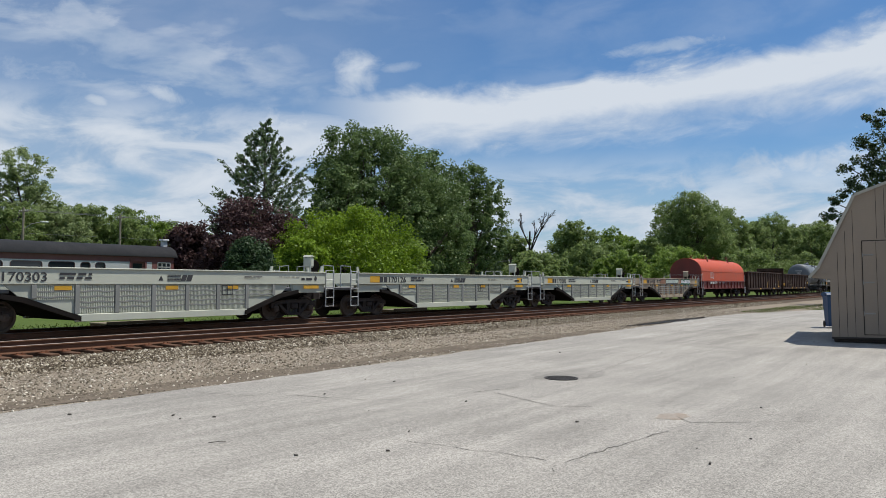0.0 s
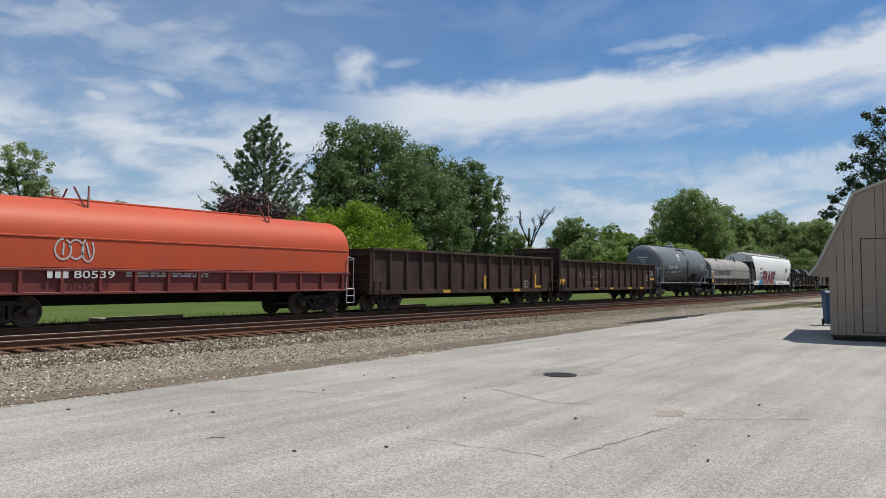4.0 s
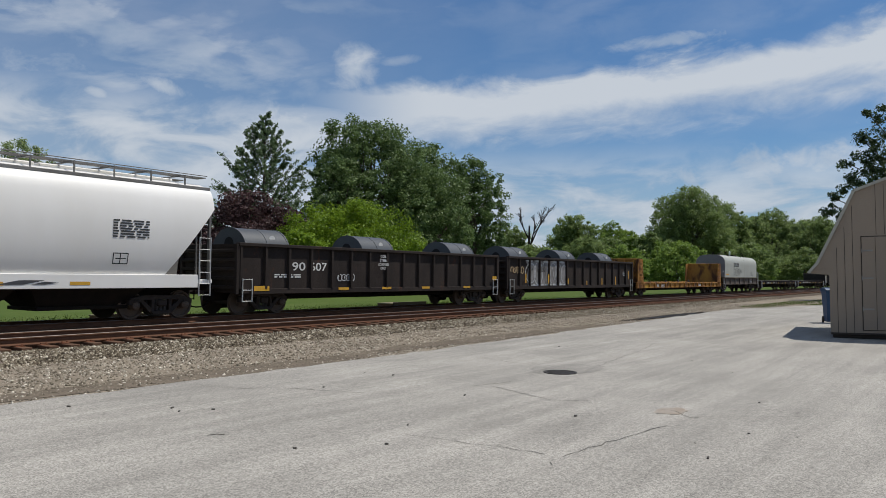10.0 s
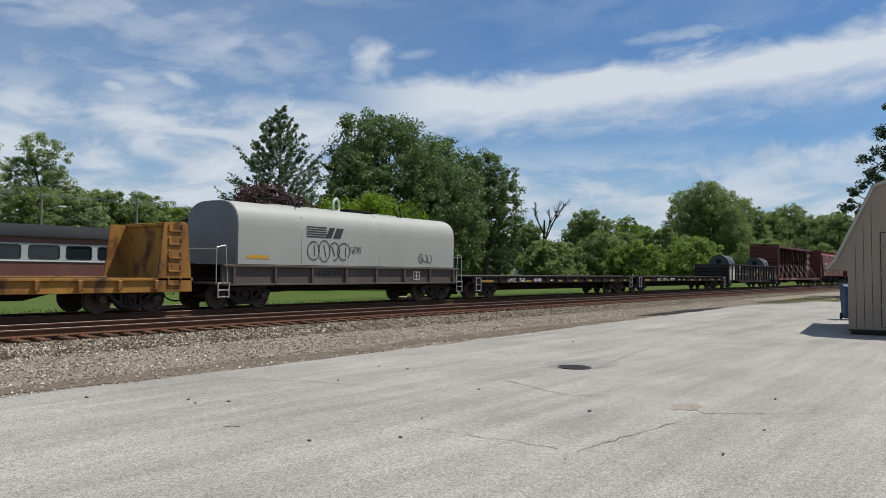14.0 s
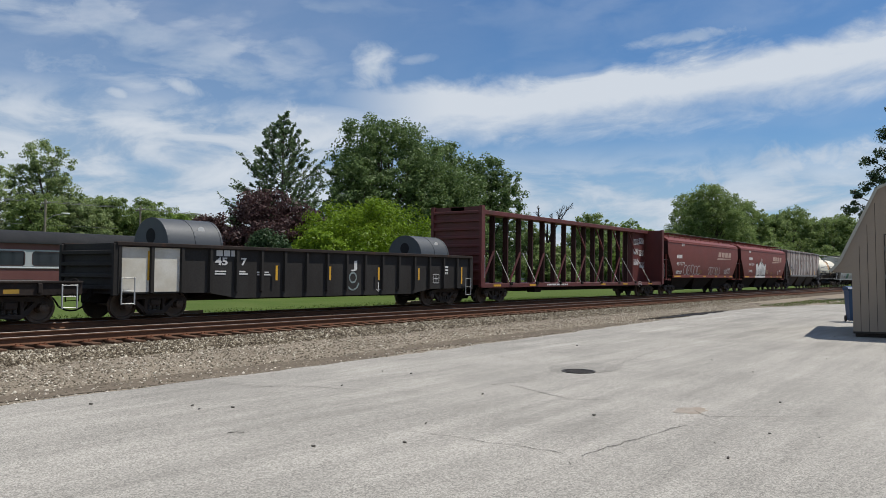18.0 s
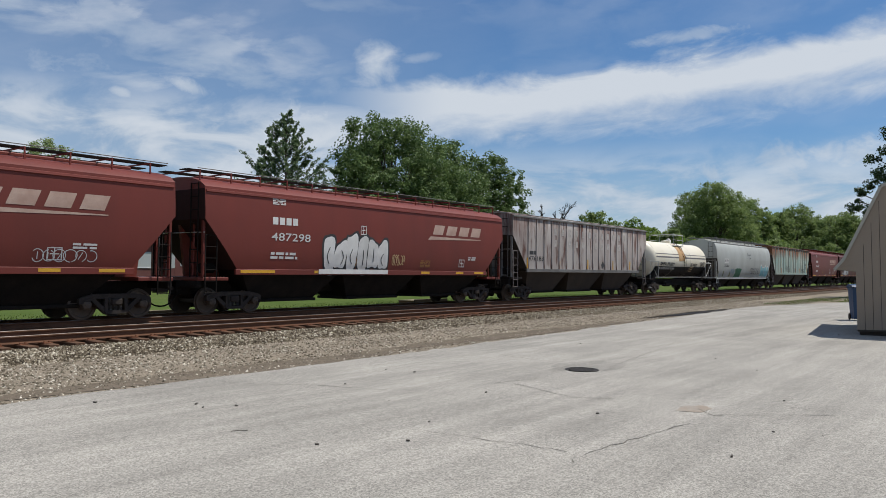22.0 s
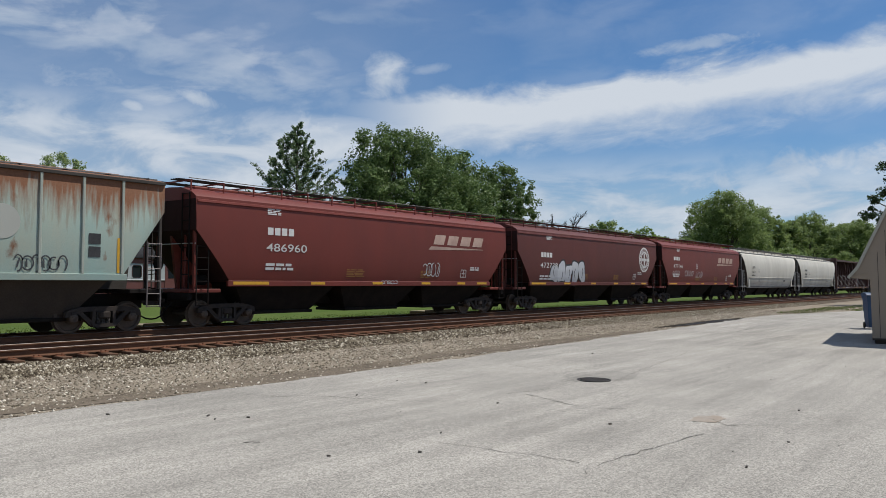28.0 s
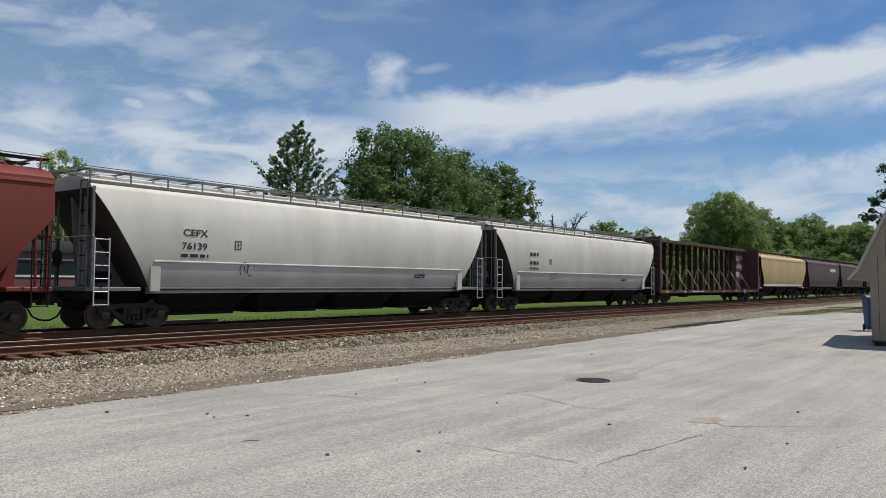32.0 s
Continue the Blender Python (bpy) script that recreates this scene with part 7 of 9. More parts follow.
def gondola(i, label, paint, z0, z1, rib_step=1.17, tall_front=0.0, fish=0.0, topdark=None, loads=(), load_label=""):
    car, L, tc = start_car(i, "gondola_car", label, "gondola car", truck_in=2.1)
    xe = L / 2 - 0.52
    yf = lambda z: 1.50
    for s in (-1, 1):
        if fish:
            outline = [(-xe, z0), (-xe + 3.2, z0), (-xe + 4.4, z0 - fish), (xe - 4.4, z0 - fish), (xe - 3.2, z0), (xe, z0), (xe, z1), (-xe, z1)]
            part("side_wall", Mesh().prism(outline, s * 1.44, s * 1.50, "y"), paint, car)
        else:
            part("side_wall", Mesh().box(-xe, xe, s * 1.44, s * 1.50, z0, z1), paint, car)
        part("top_chord", Mesh().cbox(-xe - 0.02, xe + 0.02, s * 1.42, s * 1.62, z1 - 0.07, z1 + 0.05, 0.015), topdark or paint, car)
        if not fish:
            part("side_sill", Mesh().cbox(-xe, xe, s * 1.44, s * 1.58, z0 - 0.05, z0 + 0.14, 0.012), paint, car)
        n = int(round(2 * xe / rib_step))
        rib = Mesh().prism([(-0.075, 1.50 * s), (0.075, 1.50 * s), (0.05, 1.60 * s), (-0.05, 1.60 * s)], z0 + (0.02 if fish else 0.14), z1 - 0.07, "z").data("rib", paint)
        for k in range(n + 1):
            part("rib", rib, None, car, at=(-xe + 0.1 + k * (2 * xe - 0.2) / n, 0, 0))
    part("floor", Mesh().box(-xe, xe, -1.44, 1.44, z0 + 0.18, z0 + 0.26), under, car)
    part("center_sill", Mesh().cbox(-L / 2 + 0.45, L / 2 - 0.45, -0.28, 0.28, 0.50, z0 + 0.1, 0.02), under, car)
    for k in range(5):
        x = -xe + 3.4 + k * (2 * xe - 6.8) / 4
        part("cross_bearer", Mesh().prism([(-1.44, z0), (1.44, z0), (0.4, 0.6), (-0.4, 0.6)], x - 0.06, x + 0.06), under, car)
    for s in (-1, 1):
        zt = z1 + (tall_front if s < 0 else 0.0)
        part("end_wall", Mesh().box(s * xe, s * (xe - 0.06), -1.44, 1.44, z0, zt), paint, car)
        nb = int((zt - z0) / 0.32)
        for k in range(nb):
            z = z0 + 0.12 + k * (zt - z0 - 0.1) / nb
            part("end_rib", Mesh().cbox(s * xe, s * (xe + 0.10), -1.5, 1.5, z, z + 0.13, 0.02), paint, car)
        for q in (-1, 1):
            part("corner_post", Mesh().cbox(s * (xe - 0.09), s * (xe + 0.11), q * 1.44, q * 1.58, z0 - 0.05, zt, 0.015), paint, car)
            ladder(car, s * (xe - 0.35), q * 1.62, 0.48, z0 + 0.5, 0.42, "x", bright if q < 0 and i > 9 else under, 0.32)
    for x in loads:
        cv = thing("coil_cover", load_label, "coil cover", "coil covers in gondolas")
        cv["rides"] = i
        cv["run_x"] = x
        up = 0.28 if fish else 0.0
        arc = [(0.98 * math.cos(math.pi * k / 16), z1 - 0.30 + up + 0.95 * math.sin(math.pi * k / 16)) for k in range(17)]
        full = [(0.98, z0 + 0.26)] + arc + [(-0.98, z0 + 0.26)]
        part("shell", Mesh().prism(full, -1.02, 1.02), P["cover"], cv, smooth=True)
        for e in (-1.02, 0.0, 1.02):
            part("band", Mesh().prism([(y * 1.012, z + 0.012 if z > z1 - 0.3 + up else z) for y, z in full], e - 0.035, e + 0.035), P["cover"], cv)
        part("eye_hole", Mesh().tube((-1.062, 0, z1 + 0.05 + up), (-1.058, 0, z1 + 0.05 + up), 0.26, 20), tankblack_hole, cv, "dark opening in the end of the cover")
        part("marking", Mesh().add([(0.30 + 0.14 * math.cos(a), -0.98 * math.cos(0.65) - 0.012, z1 - 0.30 + up + 0.95 * math.sin(0.65) + 0.12 * math.sin(a) + 0.006) for a in [6.2832 * k / 16 for k in range(16)]], [tuple(range(16))]), white_l, cv, "white round marking")
        RIDERS.append(cv)
    return car, yf, L, xe


tankblack_hole = P["tankblack"]
RIDERS = []


well_post = mat("grey_post", (0.27, 0.275, 0.25), 0.8, second=(0.20, 0.20, 0.18), scale=1.5, amount=0.8, fine=30, streak=3)


def well_car(i, label, paint, flip=False):
    car, L, tc = start_car(i, "well_car", label, "well car", truck_in=2.15)
    xe = L / 2 - 0.95
    lo = xe - 3.95
    yf = lambda z: 1.56
    yl = lambda z: 1.50
    for s in (-1, 1):
        part("top_chord", Mesh().cbox(-xe, xe, s * 1.42, s * 1.56, 1.34, 1.80, 0.015), paint, car)
        part("chord_lip", Mesh().cbox(-xe, xe, s * 1.42, s * 1.60, 1.78, 1.82, 0.01), paint, car)
        outline = [(-lo - 2.1, 1.34), (-lo - 1.6, 0.92), (-lo, 0.34), (lo, 0.34), (lo + 1.6, 0.92), (lo + 2.1, 1.34)]
        part("side_sheet", Mesh().prism(outline, s * 1.45, s * 1.50, "y"), paint, car)
        part("bottom_chord", Mesh().cbox(-lo - 0.1, lo + 0.1, s * 1.38, s * 1.56, 0.28, 0.50, 0.015), paint, car)
        n, bay = 8, 1.22
        first = -bay * (n - 1) / 2
        for k in range(n):
            part("side_post", Mesh().cbox(-0.075, 0.075, s * 1.50, s * 1.555, 0.95 if k in (0, n - 1) else 0.5, 1.34, 0.012), well_post, car, at=(first + k * bay, 0, 0))
        # pressed sheets between the posts: rows of short flutes under wavy straps
        for short in (0, 1):
            nf, w = 20, (bay - 0.17) / 20
            front = []
            for k in range(nf):
                q = 0.085 + k * w
                front += [(q, s * 1.503), (q + 0.18 * w, s * 1.527), (q + 0.62 * w, s * 1.527), (q + 0.80 * w, s * 1.503)]
            flute = Mesh().prism(front + [(0.085 + nf * w, s * 1.503), (0.085 + nf * w, s * 1.495), (0.085, s * 1.495)], 0.92 if short else 0.52, 1.32, "z").data("fluted_panel", paint)
            for k in range(n - 1):
                if (k in (0, n - 2)) == bool(short):
                    part("fluted_panel", flute, None, car, at=(first + k * bay, 0, 0))
        for j in range(4):
            z = 0.665 + j * 0.155
            for k in range(n - 1):
                if k in (0, n - 2) and j < 2:
                    continue
                pts = [(0.085 + (bay - 0.17) * u / 8, z + 0.016 * math.sin(u * 1.1 + j * 0.9 + k * 1.7)) for u in range(9)]
                part("panel_strap", Mesh().prism(pts + [(px, pz + 0.042) for px, pz in reversed(pts)], s * 1.515, s * 1.532, "y"), well_post, car, at=(first + k * bay, 0, 0))
        for e in (-1, 1):
            part("slope_plate", Mesh().prism([(e * lo, 0.30), (e * (lo + 1.65), 0.86), (e * (lo + 2.5), 1.02), (e * (lo + 2.5), 1.14), (e * (lo + 1.6), 1.0), (e * lo, 0.44)], s * 1.40, s * 1.60, "y"), under, car, "black sloping end member")
            part("end_girder", Mesh().cbox(e * (lo + 2.3), e * (L / 2 - 0.95), s * 1.30, s * 1.48, 1.02, 1.34, 0.015), paint, car)
    part("well_floor", Mesh().box(-lo, lo, -1.45, 1.45, 0.30, 0.36), under, car)
    for e in (-1, 1):
        part("end_deck", Mesh().cbox(e * (lo + 1.9), e * (L / 2 - 0.6), -1.40, 1.40, 1.10, 1.20, 0.012), P["greyend"], car)
        part("well_bulkhead", Mesh().prism([(e * lo, 0.32), (e * (lo + 1.9), 1.1), (e * (lo + 1.9), 1.2), (e * lo, 0.44)], -1.38, 1.38, "y"), under, car)
        part("draft_sill", Mesh().cbox(e * (lo + 1.9), e * (L / 2 - 0.45), -0.3, 0.3, 0.74, 1.1, 0.02), under, car)
        for q in (-1, 1):
            part("end_step", Mesh().cbox(e * (L / 2 - 0.95), e * (L / 2 - 0.5), q * 1.10, q * 1.56, 1.30, 1.40, 0.01), paint, car)
            ladder(car, e * (L / 2 - 0.72), q * 1.57, 0.46, 1.9, 0.44, "x", bright, 0.34)
            handrail(car, [(e * (L / 2 - 0.5), q * 1.54, 1.4), (e * (L / 2 - 0.5), q * 1.54, 2.06), (e * (L / 2 - 0.5), q * 1.0, 2.1), (e * (L / 2 - 0.5), q * 1.0, 1.2)], 0.018)
            part("guide", Mesh().prism([(e * (xe - 0.2), 1.82), (e * (xe - 0.05), 1.82), (e * (xe - 0.02), 2.06), (e * (xe - 0.12), 2.06)], q * 1.40, q * 1.46, "y"), paint, car)
    # brake stand at one end
    e = -1 if flip else 1
    bs = part("brake_stand", Mesh().cbox(e * (xe + 0.02), e * (xe + 0.08), -0.70, -0.64, 1.2, 2.42, 0.015).cbox(e * (xe + 0.02), e * (xe + 0.08), -0.36, -0.30, 1.2, 2.42, 0.015).cbox(e * (xe + 0.0), e * (xe + 0.26), -0.70, -0.30, 2.0, 2.42, 0.06).prism([(e * xe, 2.42), (e * (xe + 0.26), 2.42), (e * (xe + 0.10), 2.50)], -0.72, -0.28, "y"), paint, car)
    part("brake_wheel", Mesh().lathe([(-0.02, 0.25), (0.0, 0.27), (0.02, 0.25)], 18, "x", (e * (xe + 0.45), -0.5, 2.05)), under, bs)
    return car, yf, yl, L, xe, lo


def bulkhead_flat(i, label):
    car, L, tc = start_car(i, "bulkhead_flat_car", label, "flat car", truck_in=2.3)
    p, xe = P["yellow"], L / 2 - 0.45
    yf = lambda z: 1.50
    part("deck", Mesh().box(-xe, xe, -1.48, 1.48, 0.98, 1.06), under, car)
    for s in (-1, 1):
        part("side_sill", Mesh().cbox(-xe, xe, s * 1.42, s * 1.50, 0.64, 1.02, 0.015), p, car)
        part("deck_edge", Mesh().cbox(-xe, xe, s * 1.40, s * 1.56, 1.0, 1.09, 0.012), p, car)
        pocket = Mesh().cbox(-0.07, 0.07, s * 1.50, s * 1.60, 0.72, 1.02, 0.015).data("stake_pocket", p)
        for k in range(17):
            part("stake_pocket", pocket, None, car, at=(-xe + 1.3 + k * (2 * xe - 2.6) / 16, 0, 0))
        e = s * (xe - 0.35)
        bh = part("bulkhead", Mesh().box(e, e - s * 0.10, -1.5, 1.5, 1.06, 2.82), p, car, "rusty yellow end bulkhead")
        for k in range(4):
            y = -1.15 + k * 0.77
            part("brace", Mesh().prism([(e, 1.06), (e + s * 0.30, 1.06), (e + s * 0.12, 2.75), (e, 2.75)], y - 0.06, y + 0.06, "y"), p, bh)
        for q in (-1, 1):
            part("side_gusset", Mesh().prism([(e + s * 0.32, 0.66), (e - s * 0.95, 0.66), (e - s * 0.72, 2.82), (e + s * 0.1, 2.82)], q * 1.50, q * 1.56, "y"), p, bh)
            for k in range(5):
                z = 0.85 + k * 0.42
                part("foothold", Mesh().cbox(e - s * 0.10, e - s * 0.58, q * 1.562, q * 1.60, z, z + 0.05, 0.008).cbox(e - s * 0.10, e - s * 0.14, q * 1.562, q * 1.60, z, z + 0.24, 0.008).cbox(e - s * 0.54, e - s * 0.58, q * 1.562, q * 1.60, z, z + 0.24, 0.008), p, bh)
        part("top_beam", Mesh().cbox(e + s * 0.06, e - s * 0.16, -1.55, 1.55, 2.74, 2.86, 0.015), p, bh)
    part("center_sill", Mesh().prism([(-xe, 0.98), (-xe, 0.66), (-7.2, 0.66), (-6.2, 0.42), (6.2, 0.42), (7.2, 0.66), (xe, 0.66), (xe, 0.98)], -0.35, 0.35, "y"), under, car)
    for k, x in enumerate((-4.6, -1.5, 1.2)):
        part("stake", Mesh().cbox(x - 0.05, x + 0.05, -1.52, -1.44, 1.06, 1.30, 0.01), P["greyend"], car)
    return car, yf, L


def flat_car(i, label, hinge=False):
    car, L, tc = start_car(i, "flat_car", label, "flat car", truck_in=2.2)
    p, xe = P["black"], L / 2 - 0.45
    yf = lambda z: 1.50
    part("deck", Mesh().box(-xe, xe, -1.48, 1.48, 1.10, 1.17), mat("worn_deck", (0.10, 0.085, 0.07), 0.9, scale=1.2, amount=0.8, fine=25), car)
    for s in (-1, 1):
        part("side_sill", Mesh().cbox(-xe, xe, s * 1.42, s * 1.50, 0.80, 1.14, 0.015), p, car)
        part("deck_edge", Mesh().cbox(-xe, xe, s * 1.40, s * 1.55, 1.13, 1.19, 0.012), P["black"], car)
        pocket = Mesh().cbox(-0.06, 0.06, s * 1.50, s * 1.58, 0.86, 1.13, 0.015).data("stake_pocket", p)
        for k in range(15):
            part("stake_pocket", pocket, None, car, at=(-xe + 1.2 + k * (2 * xe - 2.4) / 14, 0, 0))
        for e in (-1, 1):
            ladder(car, e * (xe - 0.4), s * 1.58, 0.42, 1.1, 0.42, "x", bright, 0.3)
    part("center_sill", Mesh().prism([(-xe, 1.1), (-xe, 0.74), (-7.0, 0.74), (-5.9, 0.40), (5.9, 0.40), (7.0, 0.74), (xe, 0.74), (xe, 1.1)], -0.4, 0.4, "y"), under, car)
    part("brake_wheel", Mesh().lathe([(-0.02, 0.25), (0.0, 0.27), (0.02, 0.25)], 18, "x", (xe + 0.1, -0.9, 1.0)), under, car)
    patch(car, [rect(x, x + w, 0.86, 0.97) for x, w in ((-9.2, 1.1), (-4.82, 0.54), (-1.16, 0.46), (0.8, 0.46), (2.77, 0.55), (6.0, 0.5), (8.2, 0.4))], mat("worn_yellow", (0.40, 0.24, 0.03), 0.8, second=(0.2, 0.13, 0.03), scale=3, amount=0.9), yf, "reflector", "worn yellow reflective strip", 0.086)
    ys = lambda z: 1.575
    bars(car, -4.0, -3.1, 0.98, 2, 0.06, white_l, ys, seed=i + 2)
    bars(car, -2.1, -1.85, 0.90, 1, 0.08, white_l, ys, seed=i + 4)
    return car, yf, L


def centerbeam(i, label, p, marks=True):
    car, L, tc = start_car(i, "centerbeam_flat_car", label, "centerbeam car", truck_in=2.4)
    xe = L / 2 - 0.45
    yf = lambda z: 1.50
    part("deck", Mesh().prism([(-1.48, 1.0), (1.48, 1.0), (1.48, 0.94), (-1.48, 0.94)], -xe, xe), p, car)
    for s in (-1, 1):
        part("side_sill", Mesh().cbox(-xe, xe, s * 1.40, s * 1.50, 0.80, 1.03, 0.015), p, car)
    part("center_sill", Mesh().prism([(-xe, 0.94), (-xe, 0.70), (-8, 0.70), (-7, 0.55), (7, 0.55), (8, 0.70), (xe, 0.70), (xe, 0.94)], -0.3, 0.3, "y"), under, car)
    part("top_beam", Mesh().cbox(-xe, xe, -0.42, 0.42, 4.62, 4.86, 0.02), p, car)
    for s in (-1, 1):
        bh = part("bulkhead", Mesh().box(s * xe, s * (xe - 0.07), -1.5, 1.5, 1.0, 4.86), p, car, "ribbed end bulkhead")
        for k in range(9):
            z = 1.15 + k * 0.42
            part("rib", Mesh().cbox(s * xe, s * (xe + 0.12), -1.45, 1.45, z, z + 0.14, 0.02), p, bh)
        for q in (-1, 1):
            part("edge_post", Mesh().prism([(s * (xe + 0.13), 0.85), (s * (xe - 0.22), 0.85), (s * (xe - 0.16), 4.9), (s * (xe + 0.13), 4.9)], q * 1.42, q * 1.58, "y"), p, bh)
            handrail(car, [(s * (xe - 0.05), q * 1.62, 1.3), (s * (xe - 0.05), q * 1.66, 1.4), (s * (xe - 0.05), q * 1.66, 2.3), (s * (xe - 0.05), q * 1.62, 2.4)], 0.016)
    n = 17
    step = 2 * (xe - 0.5) / n
    post = Mesh().prism([(-0.065, -0.15), (0.065, -0.15), (0.065, -0.12), (0.012, -0.12), (0.012, 0.12), (0.065, 0.12), (0.065, 0.15), (-0.065, 0.15), (-0.065, 0.12), (-0.012, 0.12), (-0.012, -0.12), (-0.065, -0.12)], 1.0, 4.62, "z").data("post", P["beam3"])
    lowd = Mesh().prism([(0.06, 1.02), (0.20, 1.02), (step - 0.04, 2.75), (step - 0.16, 2.75)], -0.22, -0.155, "y").data("diagonal", p)
    highd = Mesh().prism([(0.05, 4.6), (0.18, 4.6), (step - 0.02, 3.2), (step - 0.13, 3.2)], -0.22, -0.155, "y").data("diagonal", p)
    cable = Mesh().tube((-0.45, -1.44, 1.05), (-0.08, -0.34, 2.7), 0.012, 5).data("tie_cable", bright)
    for k in range(n + 1):
        x = -xe + 0.5 + k * step
        part("post", post, None, car, at=(x, 0, 0))
        if k < n and k % 2 == 1 and k < n - 2:
            part("diagonal", lowd, None, car, at=(x, 0, 0))
        if k in (9, 11, 13, 15):
            part("diagonal", highd, None, car, at=(x, 0, 0))
        if k % 2 == 0:
            part("tie_cable", cable, None, car, at=(x, 0, 0))
            part("winch", Mesh().cbox(-0.12, 0.12, -1.56, -1.44, 0.94, 1.08, 0.02), under, car, at=(x - 0.45, 0, 0))
    web = part("end_web", Mesh().box(xe - 2.35, xe - 0.07, -0.16, 0.16, 1.0, 4.62), p, car, "solid red panel with stencilled notes")
    yw = lambda z: 0.16
    for x0, z in ((xe - 2.2, 4.1), (xe - 2.2, 3.4), (xe - 1.2, 4.2), (xe - 1.2, 3.3), (xe - 2.2, 2.6), (xe - 1.1, 2.4)):
        bars(car, x0, x0 + 0.9, z, 5, 0.055, white_l, yw, seed=i + int(z * 10))
    bars(car, -5.5, -3.0, 0.88, 1, 0.09, white_l, yf, seed=i)
    frame_mark(car, 7.6, 0.72, 0.5, 0.36, white_l, yf)
    bars(car, -xe + 0.0, -xe + 0.02, 3.9, 1, 0.1, white_l, yf)
    patch(car, [rect(x, x + 0.7, 0.86, 0.96) for x in (-11.0, -7.4, 1.5, 5.0, 9.4)], yellow_l, yf, "reflector", "yellow reflective strip", 0.006)
    part("brake_rigging", Mesh().tube((-5.5, -0.9, 0.62), (-2.0, -0.9, 0.62), 0.03, 6).cbox(-6.2, -5.4, -1.1, -0.6, 0.5, 0.8, 0.04), under, car)
    return car, yf, L, xe


# ---- the cars, from the front of the train ----
CARS = [6.9, 22.6, 38.7, 54.2, 69.4, 85.5, 102.9, 120.1, 134.6, 149.8, 170.6, 188.8, 207.6, 230.3, 245.4, 266.0, 287.6, 306.9, 332.0, 351.3, 370.2, 389.1, 403.7, 422.5, 441.5, 460.5, 479.7, 498.6, 519.1, 540.0, 565.0, 584.0, 603.0, 622.0, 641.0]

for i, number, pal in ((0, "170303", "well"), (1, "170126", "well"), (2, "170283", "well"), (3, "164900", "well2")):
    car, yf, yl, L, xe, lo = well_car(i, "pale grey well car, empty, with black ends" if i < 3 else "rusty grey well car, empty, covered in graffiti", P[pal])
    ink = black_l
    for x in (-5.75, -5.47):
        patch(car, [rect(x, x + 0.22, 1.43, 1.67)], ink, yf, "owner_mark", "dark owner's mark block")
    letters(car, number, -5.12, -3.95, 1.42, 0.26, ink, yf, 0.012, "car_number")
    bars(car, -3.6, -2.65, 1.60, 2, 0.07, ink, yf, seed=i)
    for x, w in ((-6.35, 0.62), (5.9, 0.0 if i == 0 else 0.5)):
        if w:
            patch(car, [rect(x, x + w, 1.42, 1.70)], yellow_l, yf, "reflector", "orange-yellow reflective panel", 0.006)
    for x, w in ((-3.72, 0.5), (-0.2, 0.46), (2.2, 0.46), (5.75, 0.8)):
        patch(car, [rect(x, x + w, 1.18, 1.31)], yellow_l, lambda z: 1.535, "reflector", "yellow reflective strip", 0.006)
    frame_mark(car, 1.95, 0.98, 0.46, 0.34, ink, lambda z: 1.56)
    if i < 3:
        patch(car, [rect(-0.16, 0.34, z, z + 0.026) for z in (1.44, 1.485, 1.53, 1.575, 1.62)] + [[(0.32, 1.44), (0.50, 1.44), (0.58, 1.65), (0.40, 1.65)], [(0.52, 1.44), (0.72, 1.44), (0.80, 1.65), (0.60, 1.65)]], ink, yf, "logo", "dark striped logo")
        patch(car, [[(-0.48, 1.46), (-0.30, 1.46), (-0.39, 1.62)]], ink, yf, "triangle_mark", "small dark triangle")
        patch(car, [[(6.35 + 0.07 * math.cos(0.4 * k), 1.56 + 0.09 * math.sin(0.4 * k)) for k in range(16)]], ink, yf, "round_mark", "small dark round mark")
        bars(car, 5.6, 6.15, 1.50, 1, 0.08, ink, yf, seed=i + 11)
        bars(car, 2.9, 3.7, 1.60, 2, 0.03, MATS["dirty_grey"], yf, seed=i + 7)
        bars(car, 4.5, 5.5, 1.60, 1, 0.03, MATS["dirty_grey"], yf, seed=i + 8)
    else:
        patch(car, [rect(-2.9, -1.6, 1.40, 1.76), rect(1.7, 2.3, 1.40, 1.76)], mat("rust_panel", (0.24, 0.10, 0.055), 0.8, second=(0.36, 0.22, 0.14), scale=2, amount=1), yf, "rust_panel", "rusty brown panel")
        throwup(car, -1.5, 1.4, 1.42, 1.74, G["mintg"], G["dark"], yf, 5, 5, 0.008)
        throwup(car, 2.2, 4.6, 1.42, 1.74, G["silver"], G["green"], yf, 3, 6, 0.008)
        tag(car, 0.9, 3.3, 0.62, 1.12, G["dark"], lambda z: 1.56, 5, 8, 0.02)

car, yf, L, zb, zt = coil_car(4, "orange-red covered coil car with curved steel hood", P["orange"], P["orange2"], P["orange2"], -7.35, 7.3, 1.68, 3.72, 0.0, 13, True, 0.74)
patch(car, [rect(-5.0, -4.85, 1.38, 1.58), rect(-4.78, -4.62, 1.38, 1.58), rect(-4.55, -4.4, 1.38, 1.58)], white_l, lambda z: 1.46, "owner_mark", "pale owner's mark blocks", 0.09)
letters(car, "80539", -4.25, -3.0, 1.38, 0.22, white_l, lambda z: 1.46, 0.008, "car_number", "", 0.10)
bars(car, -2.6, 0.4, 1.52, 2, 0.05, white_l, lambda z: 1.46)
tag(car, -4.7, -3.6, 1.85, 2.55, G["line"], yf, 3, 77, 0.024)

